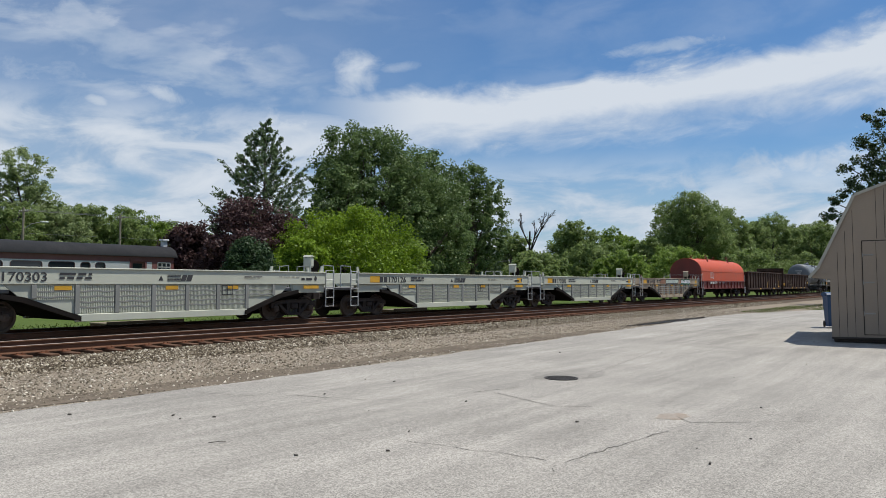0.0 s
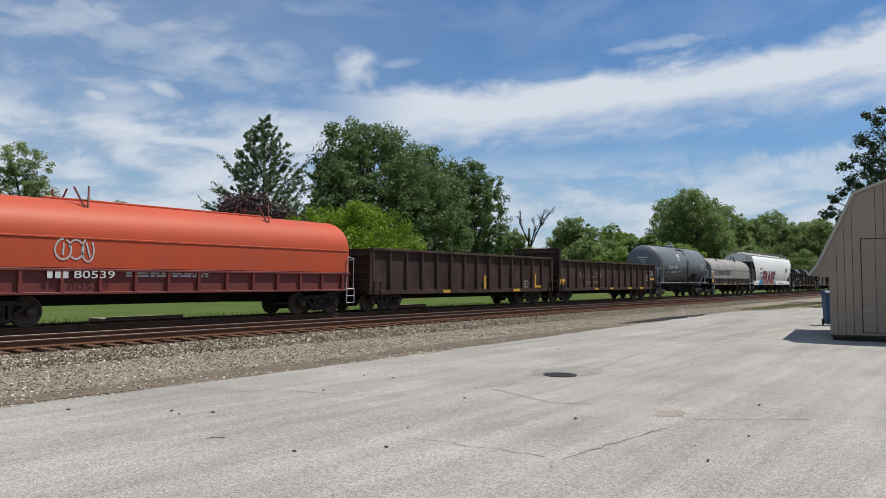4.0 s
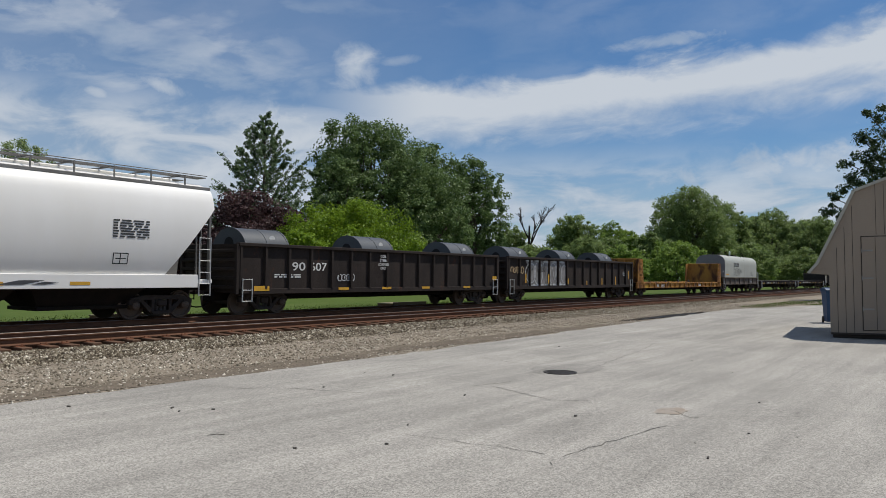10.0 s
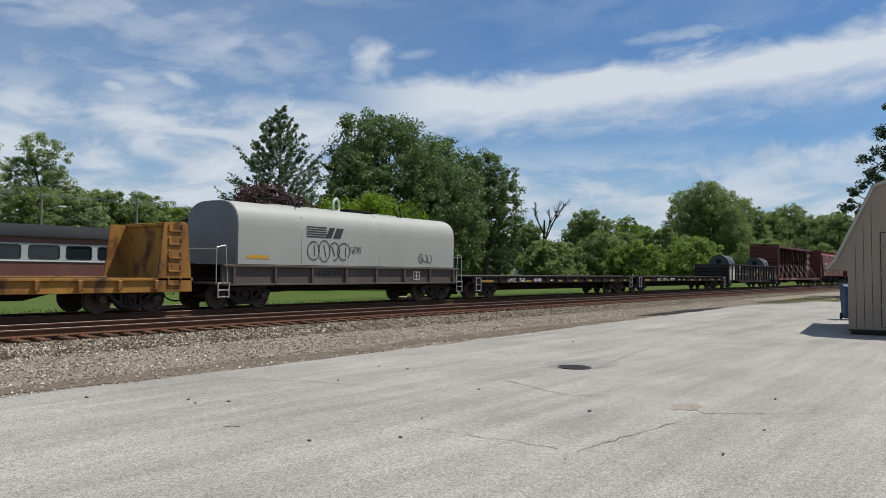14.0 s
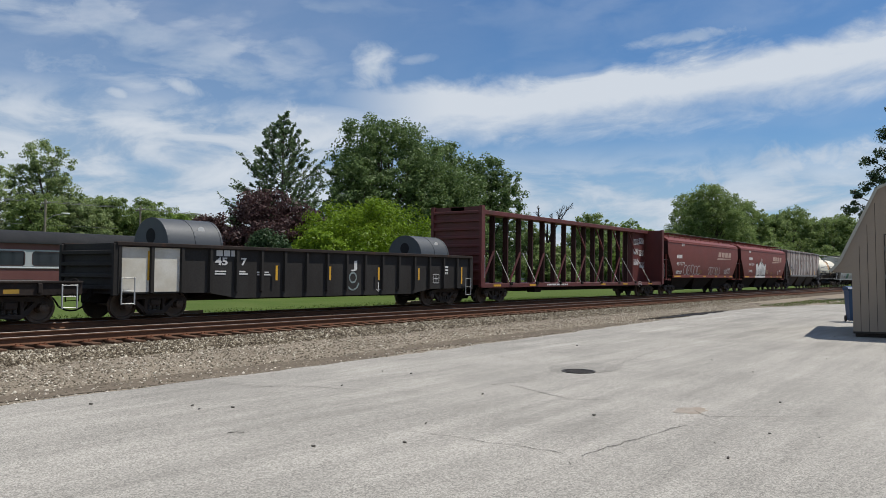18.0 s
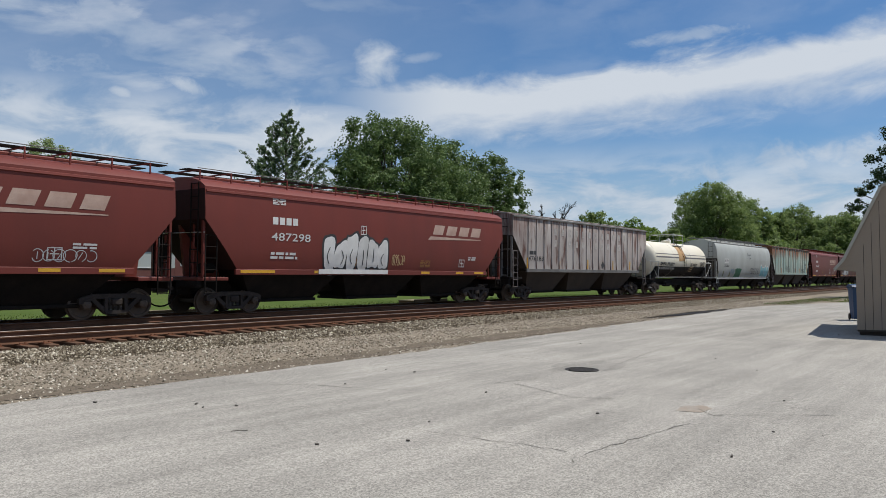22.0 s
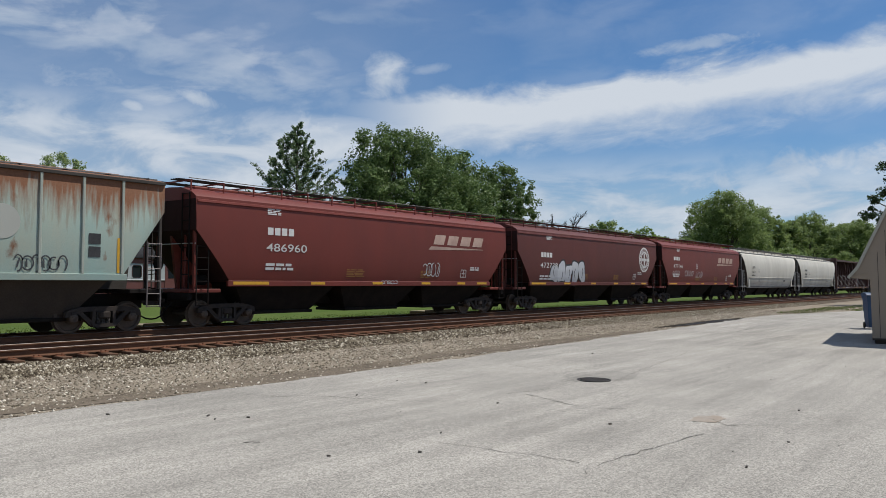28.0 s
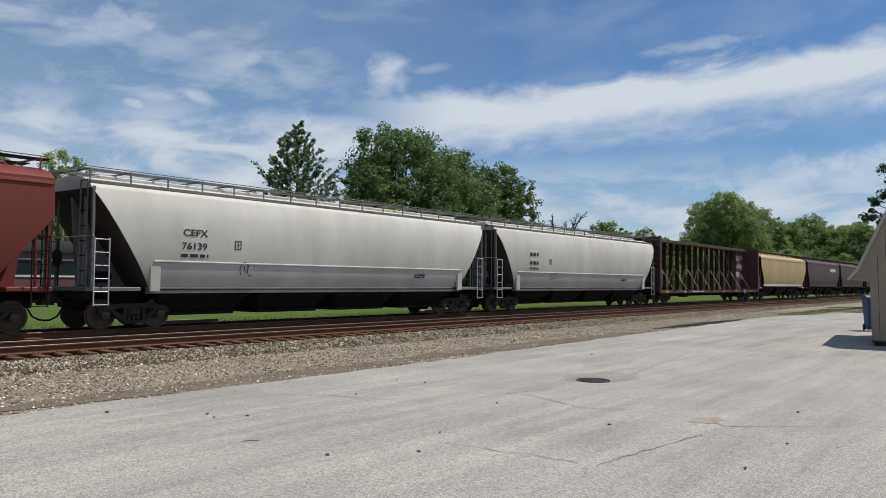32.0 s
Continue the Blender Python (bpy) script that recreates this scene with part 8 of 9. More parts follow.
car, yf, L, xe = gondola(5, "rusty dark brown gondola car with ribbed sides", P["brown"], 0.80, 2.68)
patch(car, [rect(6.0, 6.14, 0.98, 1.75), rect(6.14, 6.75, 0.98, 1.10), rect(0.62, 0.80, 0.92, 1.62), rect(3.6, 4.3, 0.78, 0.92), rect(-3, -2.4, 0.78, 0.92)], yellow_l, lambda z: 1.50, "reflector", "yellow reflective marks", 0.10)
frame_mark(car, 4.75, 1.0, 0.62, 0.36, white_l, yf)
car, yf, L, xe = gondola(6, "rusty brown gondola car with a tall ribbed end", P["brown"], 0.80, 2.62, 1.17, 0.72)
letters(car, "181673", -5.2, -1.9, 1.55, 0.36, mat("faded_letter", (0.30, 0.21, 0.12), 0.8, second=(0.09, 0.06, 0.045), scale=4, amount=1), yf, 0.0, "car_number")
bars(car, -4.6, -2.2, 1.3, 2, 0.06, MATS["faded_letter"], yf)
patch(car, [rect(-8.15, -7.45, 1.15, 1.48), rect(-3.1, -2.5, 0.80, 0.92), rect(-0.6, 0, 0.80, 0.92), rect(2.6, 3.3, 0.80, 0.92), rect(5.0, 5.6, 0.80, 0.92), rect(7.0, 7.8, 1.45, 1.62)], yellow_l, yf, "reflector", "yellow reflective marks", 0.09)
frame_mark(car, 6.4, 1.4, 0.5, 0.42, white_l, yf)
tag(car, 7.0, 7.9, 1.75, 2.15, G["line"], yf, 4, 15, 0.02, 0.02)

car, yf, L = tank_car(7, "slate grey steel tank car with side ladder", P["tank"], 1.53, 2.76, 5.75)
letters(car, "CRGX 19380", -4.4, -2.2, 2.36, 0.30, white_l, yf, 0.03, "car_number")
bars(car, -4.4, -4.1, 2.14, 2, 0.045, white_l, yf)
bars(car, -3.4, -2.1, 2.14, 2, 0.05, white_l, yf, seed=2)
bars(car, -1.75, -0.9, 2.18, 1, 0.06, white_l, yf, seed=3)
patch(car, [rect(-1.95, -1.45, 3.12 + 0.1 * k, 3.17 + 0.1 * k) for k in range(6)], white_l, yf, "stencil_block", "lines of small white stencil")
patch(car, [rect(4.05, 5.1, 2.28 + 0.085 * k, 2.31 + 0.085 * k) for k in range(8)], MATS["galvanised_rung"], yf, "stencil_block", "lines of small white stencil")
frame_mark(car, 3.1, 1.98, 0.42, 0.30, white_l, yf)
frame_mark(car, -1.55, 2.34, 0.36, 0.34, G["tan"], yf)
olive = mat("olive_overspray", (0.20, 0.20, 0.055), 0.7, second=(0.15, 0.16, 0.12), scale=3, amount=1.0, fine=18, grain=0.2)
patch(car, [[(-5.72, 1.75), (-5.50, 2.0), (-5.46, 2.9), (-5.66, 2.95)], [(0.02, 2.05), (0.12, 2.1), (0.12, 2.75), (0.03, 2.7)], [(-1.95, 2.3), (-1.68, 2.3), (-1.72, 2.7), (-1.9, 2.66)]], olive, yf, "overspray", "olive yellow overspray")
for x0, x1 in ((-5.6, -4.75), (1.9, 4.0)):
    patch(car, [[(x0, 1.52), (x1, 1.52), (x1 - 0.1, 2.02), (x0 + 0.2, 2.1)]], P["tankblack"], yf, "repaint_patch", "dark repainted patch")
for k, w in enumerate((0.9, 0.55, 0.42, 0.5)):
    part("end_stencil", Mesh().box(-6.42 + 0.0, -6.415, -0.1 - w / 2, -0.1 + w / 2, 3.22 - 0.17 * k, 3.22 - 0.17 * k + (0.10 if k == 0 else 0.05)), white_l, car)

car, yf, L, zb, zt = coil_car(8, "weathered grey covered coil car with curved hood", P["coil"], P["hoodend"], P["coilbody"], -7.2, 7.0, 1.72, 3.62, 0.0, 14, True, 0.66)
patch(car, [rect(-6.15, -4.95, z, z + 0.055) for z in (1.96, 2.06, 2.16, 2.26, 2.36)], black_l, yf, "logo", "black striped logo")
patch(car, [[(-4.55, 1.98), (-4.25, 1.98), (-3.95, 2.42), (-4.6, 2.42)], [(-4.05, 1.98), (-3.75, 1.98), (-3.45, 2.42), (-3.8, 2.42)], [(-3.6, 1.98), (-3.0, 1.98), (-2.9, 2.42), (-3.35, 2.42)]], black_l, yf, "logo", "black slanted logo blocks")
patch(car, [rect(-2.75, -0.55, 2.24, 2.40), rect(-2.75, -0.5, 2.0, 2.16)], black_l, yf, "owner_mark", "black owner's mark bars")
patch(car, [rect(-7.0, -6.35, 1.98, 2.12)], yellow_l, yf, "reflector", "yellow reflective strip")
letters(car, "167309", -4.6, -3.0, 1.36, 0.26, black_l, lambda z: 1.46, 0.008, "car_number", "", 0.012)
patch(car, [rect(-7.3, -6.7, 1.3, 1.62)] + [rect(x, x + 0.4, 1.08, 1.24) for x in (-3.2, 0.6, 3.7)], yellow_l, lambda z: 1.46, "reflector", "yellow reflective panel", 0.10)
bars(car, -2.6, -1.6, 1.55, 2, 0.05, black_l, lambda z: 1.56)

# the white hopper with the large painted word
car, yf, xe, xb, zs, L = hopper(9, "clean white covered hopper with large maroon graffiti", "round", P["white"], P["greyend"], P["white"], 4, 0, 3.6, 1.9)
for q in (-1, 1):
    part("side_band", Mesh().cbox(-9.3, 9.3, q * 1.43, q * 1.515, 1.0, 1.42, 0.012), P["white"], car)
letters(car, "SHQX", -6.95, -5.85, 2.68, 0.25, black_l, yf, 0.035, "car_number")
letters(car, "15328", -6.98, -5.85, 2.22, 0.25, black_l, yf, 0.035, "car_number")
tag(car, -6.9, -6.1, 1.82, 2.1, G["dark"], yf, 4, 19, 0.022)
bars(car, 6.2, 7.4, 3.0, 7, 0.05, black_l, yf)
frame_mark(car, 6.25, 1.72, 0.5, 0.34, black_l, yf)
patch(car, [[(3.0, 1.12), (3.7, 1.12), (4.3, 1.24), (3.6, 1.24)], [(3.9, 1.12), (4.3, 1.12), (4.7, 1.17), (4.3, 1.2)]], G["dark"], lambda z: 1.515, "swoosh", "dark painted swoosh", 0.01)
yw = lambda z: max(yf(z), 1.52)
blue_g = mat("graffiti_sky_blue", (0.025, 0.28, 0.58), 0.55, scale=1.5, amount=0.4)
patch(car, [[(-7.3, 1.0), (-5.2, 1.0), (-5.2, 2.1), (-5.9, 1.9), (-6.3, 1.5), (-6.9, 1.35)], [(0.4, 1.0), (1.55, 1.0), (1.15, 1.45), (0.85, 1.75), (0.4, 1.9)]], blue_g, yw, "graffiti_backing", "blue sprayed backing", 0.006)
patch(car, [[(-4.6, 2.4), (-3.7, 2.4), (-4.2, 2.78)], [(-2.9, 2.4), (-1.9, 2.4), (-2.4, 2.80)], [(-1.2, 2.4), (-0.2, 2.4), (-0.7, 2.72)]], G["blue"], yw, "graffiti_peak", "teal sprayed peak", 0.006)
patch(car, [[(-5.5, 1.02), (0.7, 1.02), (0.75, 1.5), (-0.6, 1.7), (-5.3, 1.7)]], G["tan"], yw, "graffiti_ground", "tan sprayed ground", 0.009)
letters(car, "ERASE", -5.68, 0.55, 0.98, 1.70, white_l, yw, 0.10, "graffiti_edge", "white outline of the painted word", 0.014, 0.05)
letters(car, "ERASE", -5.62, 0.50, 1.02, 1.60, G["maroon"], yw, 0.066, "graffiti_word", "maroon painted word", 0.020, 0.05)
for k in range(7):
    patch(car, [[(-5.3 + k * 0.85, 1.02), (-5.0 + k * 0.85, 1.02), (-5.05 + k * 0.85, 1.55)]], G["tan"], yw, "graffiti_point", "tan sprayed point", 0.024)
dome = [(0.72 + 0.46 * math.cos(a), 2.22 + 0.5 * math.sin(a)) for a in [math.pi * k / 10 for k in range(11)]]
patch(car, [dome], G["dark"], yf, "graffiti_dome", "grey sprayed dome shape", 0.026)
patch(car, [[(0.72 + (px - 0.72) * 0.84, 2.26 + (pz - 2.22) * 0.84) for px, pz in dome]], G["silver"], yf, "graffiti_dome_fill", "pale fill of the dome", 0.030)
patch(car, [rect(-8.2, -7.6, zs - 0.12, zs - 0.02), rect(2.6, 3.2, zs - 0.12, zs - 0.02), rect(5.0, 5.6, zs - 0.12, zs - 0.02)], yellow_l, lambda z: 1.515, "reflector", "yellow reflective strip", 0.008)

car, yf, L, xe = gondola(10, "black gondola car carrying steel coils under covers", P["black"], 0.80, 2.50, 1.18, 0, 0, None, (-6.7, -0.4, 6.2), "grey rounded steel coil cover in a gondola")
letters(car, "190", -6.28, -5.36, 1.60, 0.32, white_l, yf, 0.012, "car_number")
letters(car, "607", -5.10, -4.20, 1.60, 0.32, white_l, yf, 0.012, "car_number")
bars(car, -6.9, -5.6, 1.42, 2, 0.05, white_l, yf)
for k, word in enumerate(("COIL", "STEEL", "LOADING", "ONLY")):
    w = 0.095 * len(word)
    letters(car, word, -0.86 - w / 2, -0.86 + w / 2, 2.20 - 0.17 * k, 0.12, white_l, yf, 0.012, "stencilled_word", "", 0.104)
patch(car, [rect(-7.9, -7.2, 0.86, 1.04), rect(-3.6, -3.0, 0.86, 0.96), rect(-0.9, -0.3, 0.86, 0.96), rect(1.9, 2.5, 0.86, 0.96), rect(5.3, 5.9, 0.86, 0.96), rect(8.0, 8.4, 1.25, 1.45)], yellow_l, yf, "reflector", "yellow reflective marks", 0.09)
tag(car, -3.6, -2.6, 1.2, 1.5, G["line"], yf, 4, 3, 0.014, 0.03)
car, yf, L, xe = gondola(11, "rusty black gondola with silver graffiti and coil covers", P["black"], 0.80, 2.50, 1.18, 0, 0, None, (-6.55, -0.3, 5.7), "grey rounded steel coil cover in a gondola")
wash = mat("silver_wash", (0.37, 0.355, 0.345), 0.7, second=(0.075, 0.058, 0.048), scale=1.7, amount=1.0, fine=9, grain=0.22, streak=1.6)
wave = [(-6.9 + 0.22 * k, 2.36 - 0.05 * abs(math.sin(1.1 * k))) for k in range(24)]
patch(car, [[(-6.6, 0.96), (-1.9, 0.90), (-1.7, 1.5), (-2.0, 2.3)] + list(reversed(wave[:23])) + [(-6.5, 2.0), (-6.7, 1.5)]], wash, yf, "graffiti_backing", "patchy silver sprayed ground", 0.006)
tag(car, -6.7, -4.0, 0.95, 2.36, G["line"], yf, 3, 22, 0.026, 0.02)
tag(car, -3.9, -1.7, 0.95, 2.30, G["line"], yf, 3, 27, 0.022, 0.02)
patch(car, [[(a, 0.93), (a + 0.95, 0.93), (a + 0.8, 1.05), (a + 0.45, 0.97), (a + 0.15, 1.06)] for a in (-6.6, -5.6, -4.6, -3.6, -2.7)], G["line"], yf, "graffiti_edge", "white scalloped edge", 0.016)
patch(car, [[(a, 2.36), (a + 0.3, 2.30), (a + 0.6, 2.26), (a + 0.95, 2.36), (a + 0.5, 2.40)] for a in (-6.9, -5.9, -4.9, -3.9, -2.9)], G["line"], yf, "graffiti_edge", "white scalloped edge", 0.016)
tag(car, -8.5, -7.1, 1.62, 2.0, G["tan"], yf, 5, 29, 0.022, 0.02)
letters(car, "190801", -5.5, -4.4, 1.72, 0.30, black_l, yf, 0.0, "car_number", "", 0.03)
letters(car, "NW", -6.5, -6.0, 1.76, 0.30, black_l, yf, 0.0, "car_number", "", 0.03)
patch(car, [rect(-7.05, -6.93, 1.1, 1.6), rect(-4.35, -4.2, 1.05, 1.6), rect(-1.75, -1.65, 1.0, 1.35), rect(0.95, 1.05, 0.95, 1.2), rect(3.3, 3.42, 0.95, 1.4), rect(5.6, 5.7, 0.95, 1.5), rect(7.9, 8.0, 1.3, 1.9)], yellow_l, yf, "reflector", "yellow reflective marks", 0.11)
frame_mark(car, 7.2, 1.55, 0.46, 0.30, white_l, yf)

car, yf, L = bulkhead_flat(12, "rusty yellow bulkhead flat car, empty")
letters(car, "82472", -5.9, -4.5, 0.70, 0.22, white_l, yf, 0.0, "car_number")
bars(car, -6.6, -6.2, 0.74, 1, 0.18, white_l, yf)
bars(car, 3.6, 4.6, 0.74, 1, 0.16, white_l, yf)
patch(car, [rect(-9.2, -8.0, 0.68, 0.92)], yellow_l, yf, "reflector", "yellow panel", 0.008)
car, yf, L, zb, zt = coil_car(13, "pale grey covered coil car with boxy rounded hood", P["coil2"], P["hoodend"], P["coil2body"], -6.15, 6.45, 1.56, 3.80, 0.16, 8, True, 0.72)
patch(car, [rect(-3.0, -1.95, z, z + 0.05) for z in (2.62, 2.71, 2.80, 2.89, 2.98)] + [[(-2.0, 2.62), (-1.7, 2.62), (-1.5, 3.02), (-1.8, 3.02)], [(-1.6, 2.62), (-1.2, 2.62), (-1.0, 3.02), (-1.4, 3.02)]], black_l, yf, "logo", "black striped logo")
tag(car, -2.9, -0.7, 1.68, 2.55, G["dark"], yf, 4, 41, 0.02)
tag(car, -0.6, 0.0, 2.05, 2.35, G["dark"], yf, 4, 42, 0.012)
tag(car, 3.8, 4.7, 1.75, 2.15, G["dark"], yf, 3, 43, 0.02)
patch(car, [rect(-5.75, -4.8, 1.76, 1.88)], yellow_l, yf, "reflector", "yellow reflective strip")
letters(car, "168629", -2.6, -1.15, 1.12, 0.24, black_l, lambda z: 1.46, 0.006, "car_number", "", 0.012)
for x in (-3.2, 1.2):
    part("hood_strap", Mesh().prism([(y * 1.006, z + 0.008) for y, z in [(-1.44, 1.58), (-1.44, 2.85), (-1.36, 3.35), (-1.05, 3.68), (0, 3.81), (1.05, 3.68), (1.36, 3.35), (1.44, 2.85), (1.44, 1.58)]], x - 0.03, x + 0.03), P["coil2"], car)
part("hose_ring", Mesh().path([(-0.3 + 0.30 * math.cos(0.393 * k), -0.3 + 0.12 * math.cos(0.393 * k), 4.02 + 0.30 * math.sin(0.393 * k)) for k in range(17)], 0.055, 6), MATS["graffiti_mint"], car, "pale green ring on the hood")
part("roof_box", Mesh().cbox(0.2, 1.7, -0.5, 0.5, 3.77, 3.93, 0.03), under, car)
part("roof_rod", Mesh().tube((-4.6, -0.3, 3.98), (-2.9, -0.3, 4.04), 0.04, 6).tube((-4.5, -0.3, 3.72), (-4.5, -0.3, 4.0), 0.03, 6), under, car)
frame_mark(car, 3.3, 1.0, 0.42, 0.36, white_l, lambda z: 1.46, 0.10)

for i, number in ((14, "7242"), (15, "7041")):
    car, yf, L = flat_car(i, "low black flat car, empty, with worn deck")
    letters(car, "LMIC", -6.72, -5.88, 0.86, 0.20, white_l, yf, 0.01, "car_number", "", 0.086)
    letters(car, number, -5.55, -4.93, 0.86, 0.20, white_l, yf, 0.01, "car_number", "", 0.086)

car, yf, L, xe = gondola(16, "charcoal gondola car with steel coils under covers", P["dgrey"], 0.80, 2.30, 1.08, 0, 0.2, P["black"], (-6.0, 7.0), "grey rounded steel coil cover in a gondola")
patch(car, [rect(-xe + 0.05, -6.85, 0.85, 2.2)], P["paleblank"], yf, "side_panel", "bare cream primer panel", 0.012)
patch(car, [rect(-8.1, -7.98, 1.2, 2.1)], yellow_l, yf, "reflector", "yellow stripe", 0.02)
letters(car, "45", -5.65, -5.15, 1.70, 0.26, white_l, yf, 0.03, "car_number")
letters(car, "17", -4.75, -4.35, 1.70, 0.26, white_l, yf, 0.03, "car_number")
patch(car, [rect(-5.6, -5.35, 2.0, 2.2), rect(-5.3, -5.05, 2.0, 2.2), rect(-5.0, -4.75, 2.0, 2.2)], white_l, yf, "owner_mark", "white owner's mark blocks")
bars(car, -5.65, -5.2, 1.47, 2, 0.05, white_l, yf)
bars(car, -4.75, -4.3, 1.47, 2, 0.05, white_l, yf, seed=2)
bars(car, -3.9, -3.3, 1.45, 2, 0.05, white_l, yf, seed=3)
letters(car, "J", 0.80, 1.15, 1.55, 0.42, white_l, yf, 0.02, "letter", "large white letter")
face_m = mat("faded_chalk", (0.24, 0.29, 0.28), 0.8, second=(0.10, 0.11, 0.11), scale=3, amount=0.9)
for rr, a0, a1, cz in ((0.16, 0, 6.2832, 1.30), (0.30, 3.3, 6.1, 1.15)):
    arc = [(a0 + (a1 - a0) * k / 18) for k in range(19)]
    patch(car, [[(0.92 + (rr + d) * math.cos(a), cz + (rr + d) * math.sin(a)) for a, d in ((p, 0), (p, 0.07), (q, 0.07), (q, 0))] for p, q in zip(arc, arc[1:])], face_m, yf, "chalk_drawing", "faded chalk curve")
patch(car, [rect(x, x + 0.10, 1.2, 1.72) for x in (-3.15, -0.5, 2.3, 4.95)] + [rect(8.2, 8.3, 1.0, 1.8)], yellow_l, yf, "reflector", "yellow stripe", 0.11)
frame_mark(car, 6.15, 1.05, 0.46, 0.42, white_l, yf)
bars(car, 7.0, 7.3, 1.75, 3, 0.09, white_l, yf, seed=2)
patch(car, [rect(2.425, 2.475, 0.72, 1.1), [(2.31, 0.84), (2.45, 0.70), (2.59, 0.84), (2.45, 0.78)]], white_l, yf, "arrow_mark", "white arrow")

centerbeam(17, "oxide red centerbeam lumber car, empty", P["beam"])


def extra_b1(car, yf):
    tag(car, -5.6, -1.6, 1.52, 2.4, G["line"], yf, 5, 71, 0.026)
    tag(car, 0.5, 3.6, 1.55, 2.3, G["line"], yf, 5, 72, 0.022)
    tag(car, 4.8, 6.6, 1.65, 2.05, G["line"], yf, 6, 73, 0.012)


def extra_b2(car, yf):
    throwup(car, -3.6, 0.1, 1.50, 2.95, white_l, black_l, yf, 6, 81)
    patch(car, [rect(-3.8, 0.15, 1.38, 1.56)], white_l, lambda z: 1.53, "graffiti_bar", "white sprayed bar", 0.012)
    tag(car, 0.4, 1.2, 1.75, 2.2, G["tan"], yf, 5, 83, 0.018)
    frame_mark(car, -1.6, 2.95, 0.34, 0.36, white_l, yf)


def extra_b3(car, yf):
    tag(car, 2.4, 3.6, 1.75, 2.35, G["line"], yf, 4, 91, 0.02)
    tag(car, -0.2, 0.8, 1.42, 1.56, G["line"], yf, 5, 92, 0.012, 0.05)


def extra_b4(car, yf):
    throwup(car, -5.6, -1.6, 1.50, 2.72, G["silver"], black_l, yf, 5, 93)


def extra_b5(car, yf):
    tag(car, -6.9, -5.6, 2.0, 2.4, G["line"], yf, 3, 94, 0.02)
    tag(car, -4.4, -2.6, 2.0, 2.45, G["line"], yf, 4, 95, 0.02)
    tag(car, -2.1, -0.6, 1.9, 2.4, G["line"], yf, 7, 96, 0.012)
    frame_mark(car, -2.1, 2.6, 0.34, 0.4, white_l, yf)


red_hopper(18, "481777", "wing", extra_b1, "oxide red covered hopper with white outline graffiti", None, -1.15, -0.25)
red_hopper(19, "487298", "wing", extra_b2, "oxide red covered hopper with silver graffiti")

car, yf, xe, xb, zs, L = hopper(20, "streaky grey ribbed covered hopper with rusty stains", "flat", P["ribbed"], P["greyend"], P["greyend"], 3, 17, 3.45, 1.5, True)
letters(car, "476183", -7.35, -5.7, 2.15, 0.24, black_l, yf, 0.01, "car_number", "", 0.02)
bars(car, -7.2, -6.4, 2.48, 1, 0.20, black_l, yf)
fade = mat("faded_white", (0.52, 0.49, 0.455), 0.8, second=(0.33, 0.285, 0.26), scale=4, amount=1.0, fine=12, grain=0.2)
for k in range(3, 15):
    x = -xb + 0.05 + (k + 0.5) * (2 * xb - 0.1) / 17
    patch(car, [rect(x - 0.14, x + 0.14, 3.62, 4.0)], fade, yf, "faded_mark", "faded white mark")
    if k % 4:
        patch(car, [rect(x - 0.14, x + 0.14, 2.98, 3.36)], fade, yf, "faded_mark", "faded white mark")
patch(car, [rect(x, x + 0.12, zs + 0.05, zs + 0.62) for x in (-7.5, -3.9, -0.3, 3.3, 6.0)], yellow_l, yf, "reflector", "yellow reflective strip", 0.012)
patch(car, [[(1.6, 2.0), (1.85, 1.78), (2.1, 2.0), (1.85, 2.22)]], black_l, yf, "diamond_mark", "dark diamond placard", 0.014)

car, yf, L = tank_car(21, "cream tank car with black underside and rusty dome", P["cream"], 1.38, 2.58, 5.55, P["tankblack"])
q = []
nseg = 14
for k in range(nseg):
    z0, z1 = 1.24 + 0.82 * k / nseg, 1.24 + 0.82 * (k + 1) / nseg
    q.append(rect(-5.55, 5.55, z0, z1))
patch(car, q, P["tankblack"], yf, "black_belt", "black painted lower half", 0.006)
for z in (2.72, 2.98):
    patch(car, [rect(-5.5, 5.5, z, z + (0.10 if z < 2.8 else 0.05))], mat("dark_stripe", (0.17, 0.15, 0.15), 0.6), yf, "stripe", "thin dark stripe", 0.008)
q = []
for k in range(10):
    z0, z1 = 2.5 + 1.35 * k / 10, 2.5 + 1.35 * (k + 1) / 10
    q.append([(-0.85 + 0.02 * k, z0), (0.5, z0), (0.5, z1), (-0.85 + 0.02 * k, z1)])
patch(car, q, P["tanstain"], yf, "spill_stain", "rusty tan spill stain", 0.010)
letters(car, "SHPX 202021", -4.6, -1.75, 2.12, 0.25, black_l, yf, 0.045, "car_number", "", 0.012)
bars(car, -4.7, -1.4, 1.92, 2, 0.05, white_l, yf, seed=6)
tag(car, 1.9, 3.4, 2.1, 2.35, G["dark"], yf, 8, 97, 0.02, 0.014)
bars(car, 4.2, 5.2, 2.45, 6, 0.05, black_l, yf, seed=8)
frame_mark(car, 2.0, 1.7, 0.7, 0.34, G["tan"], yf)

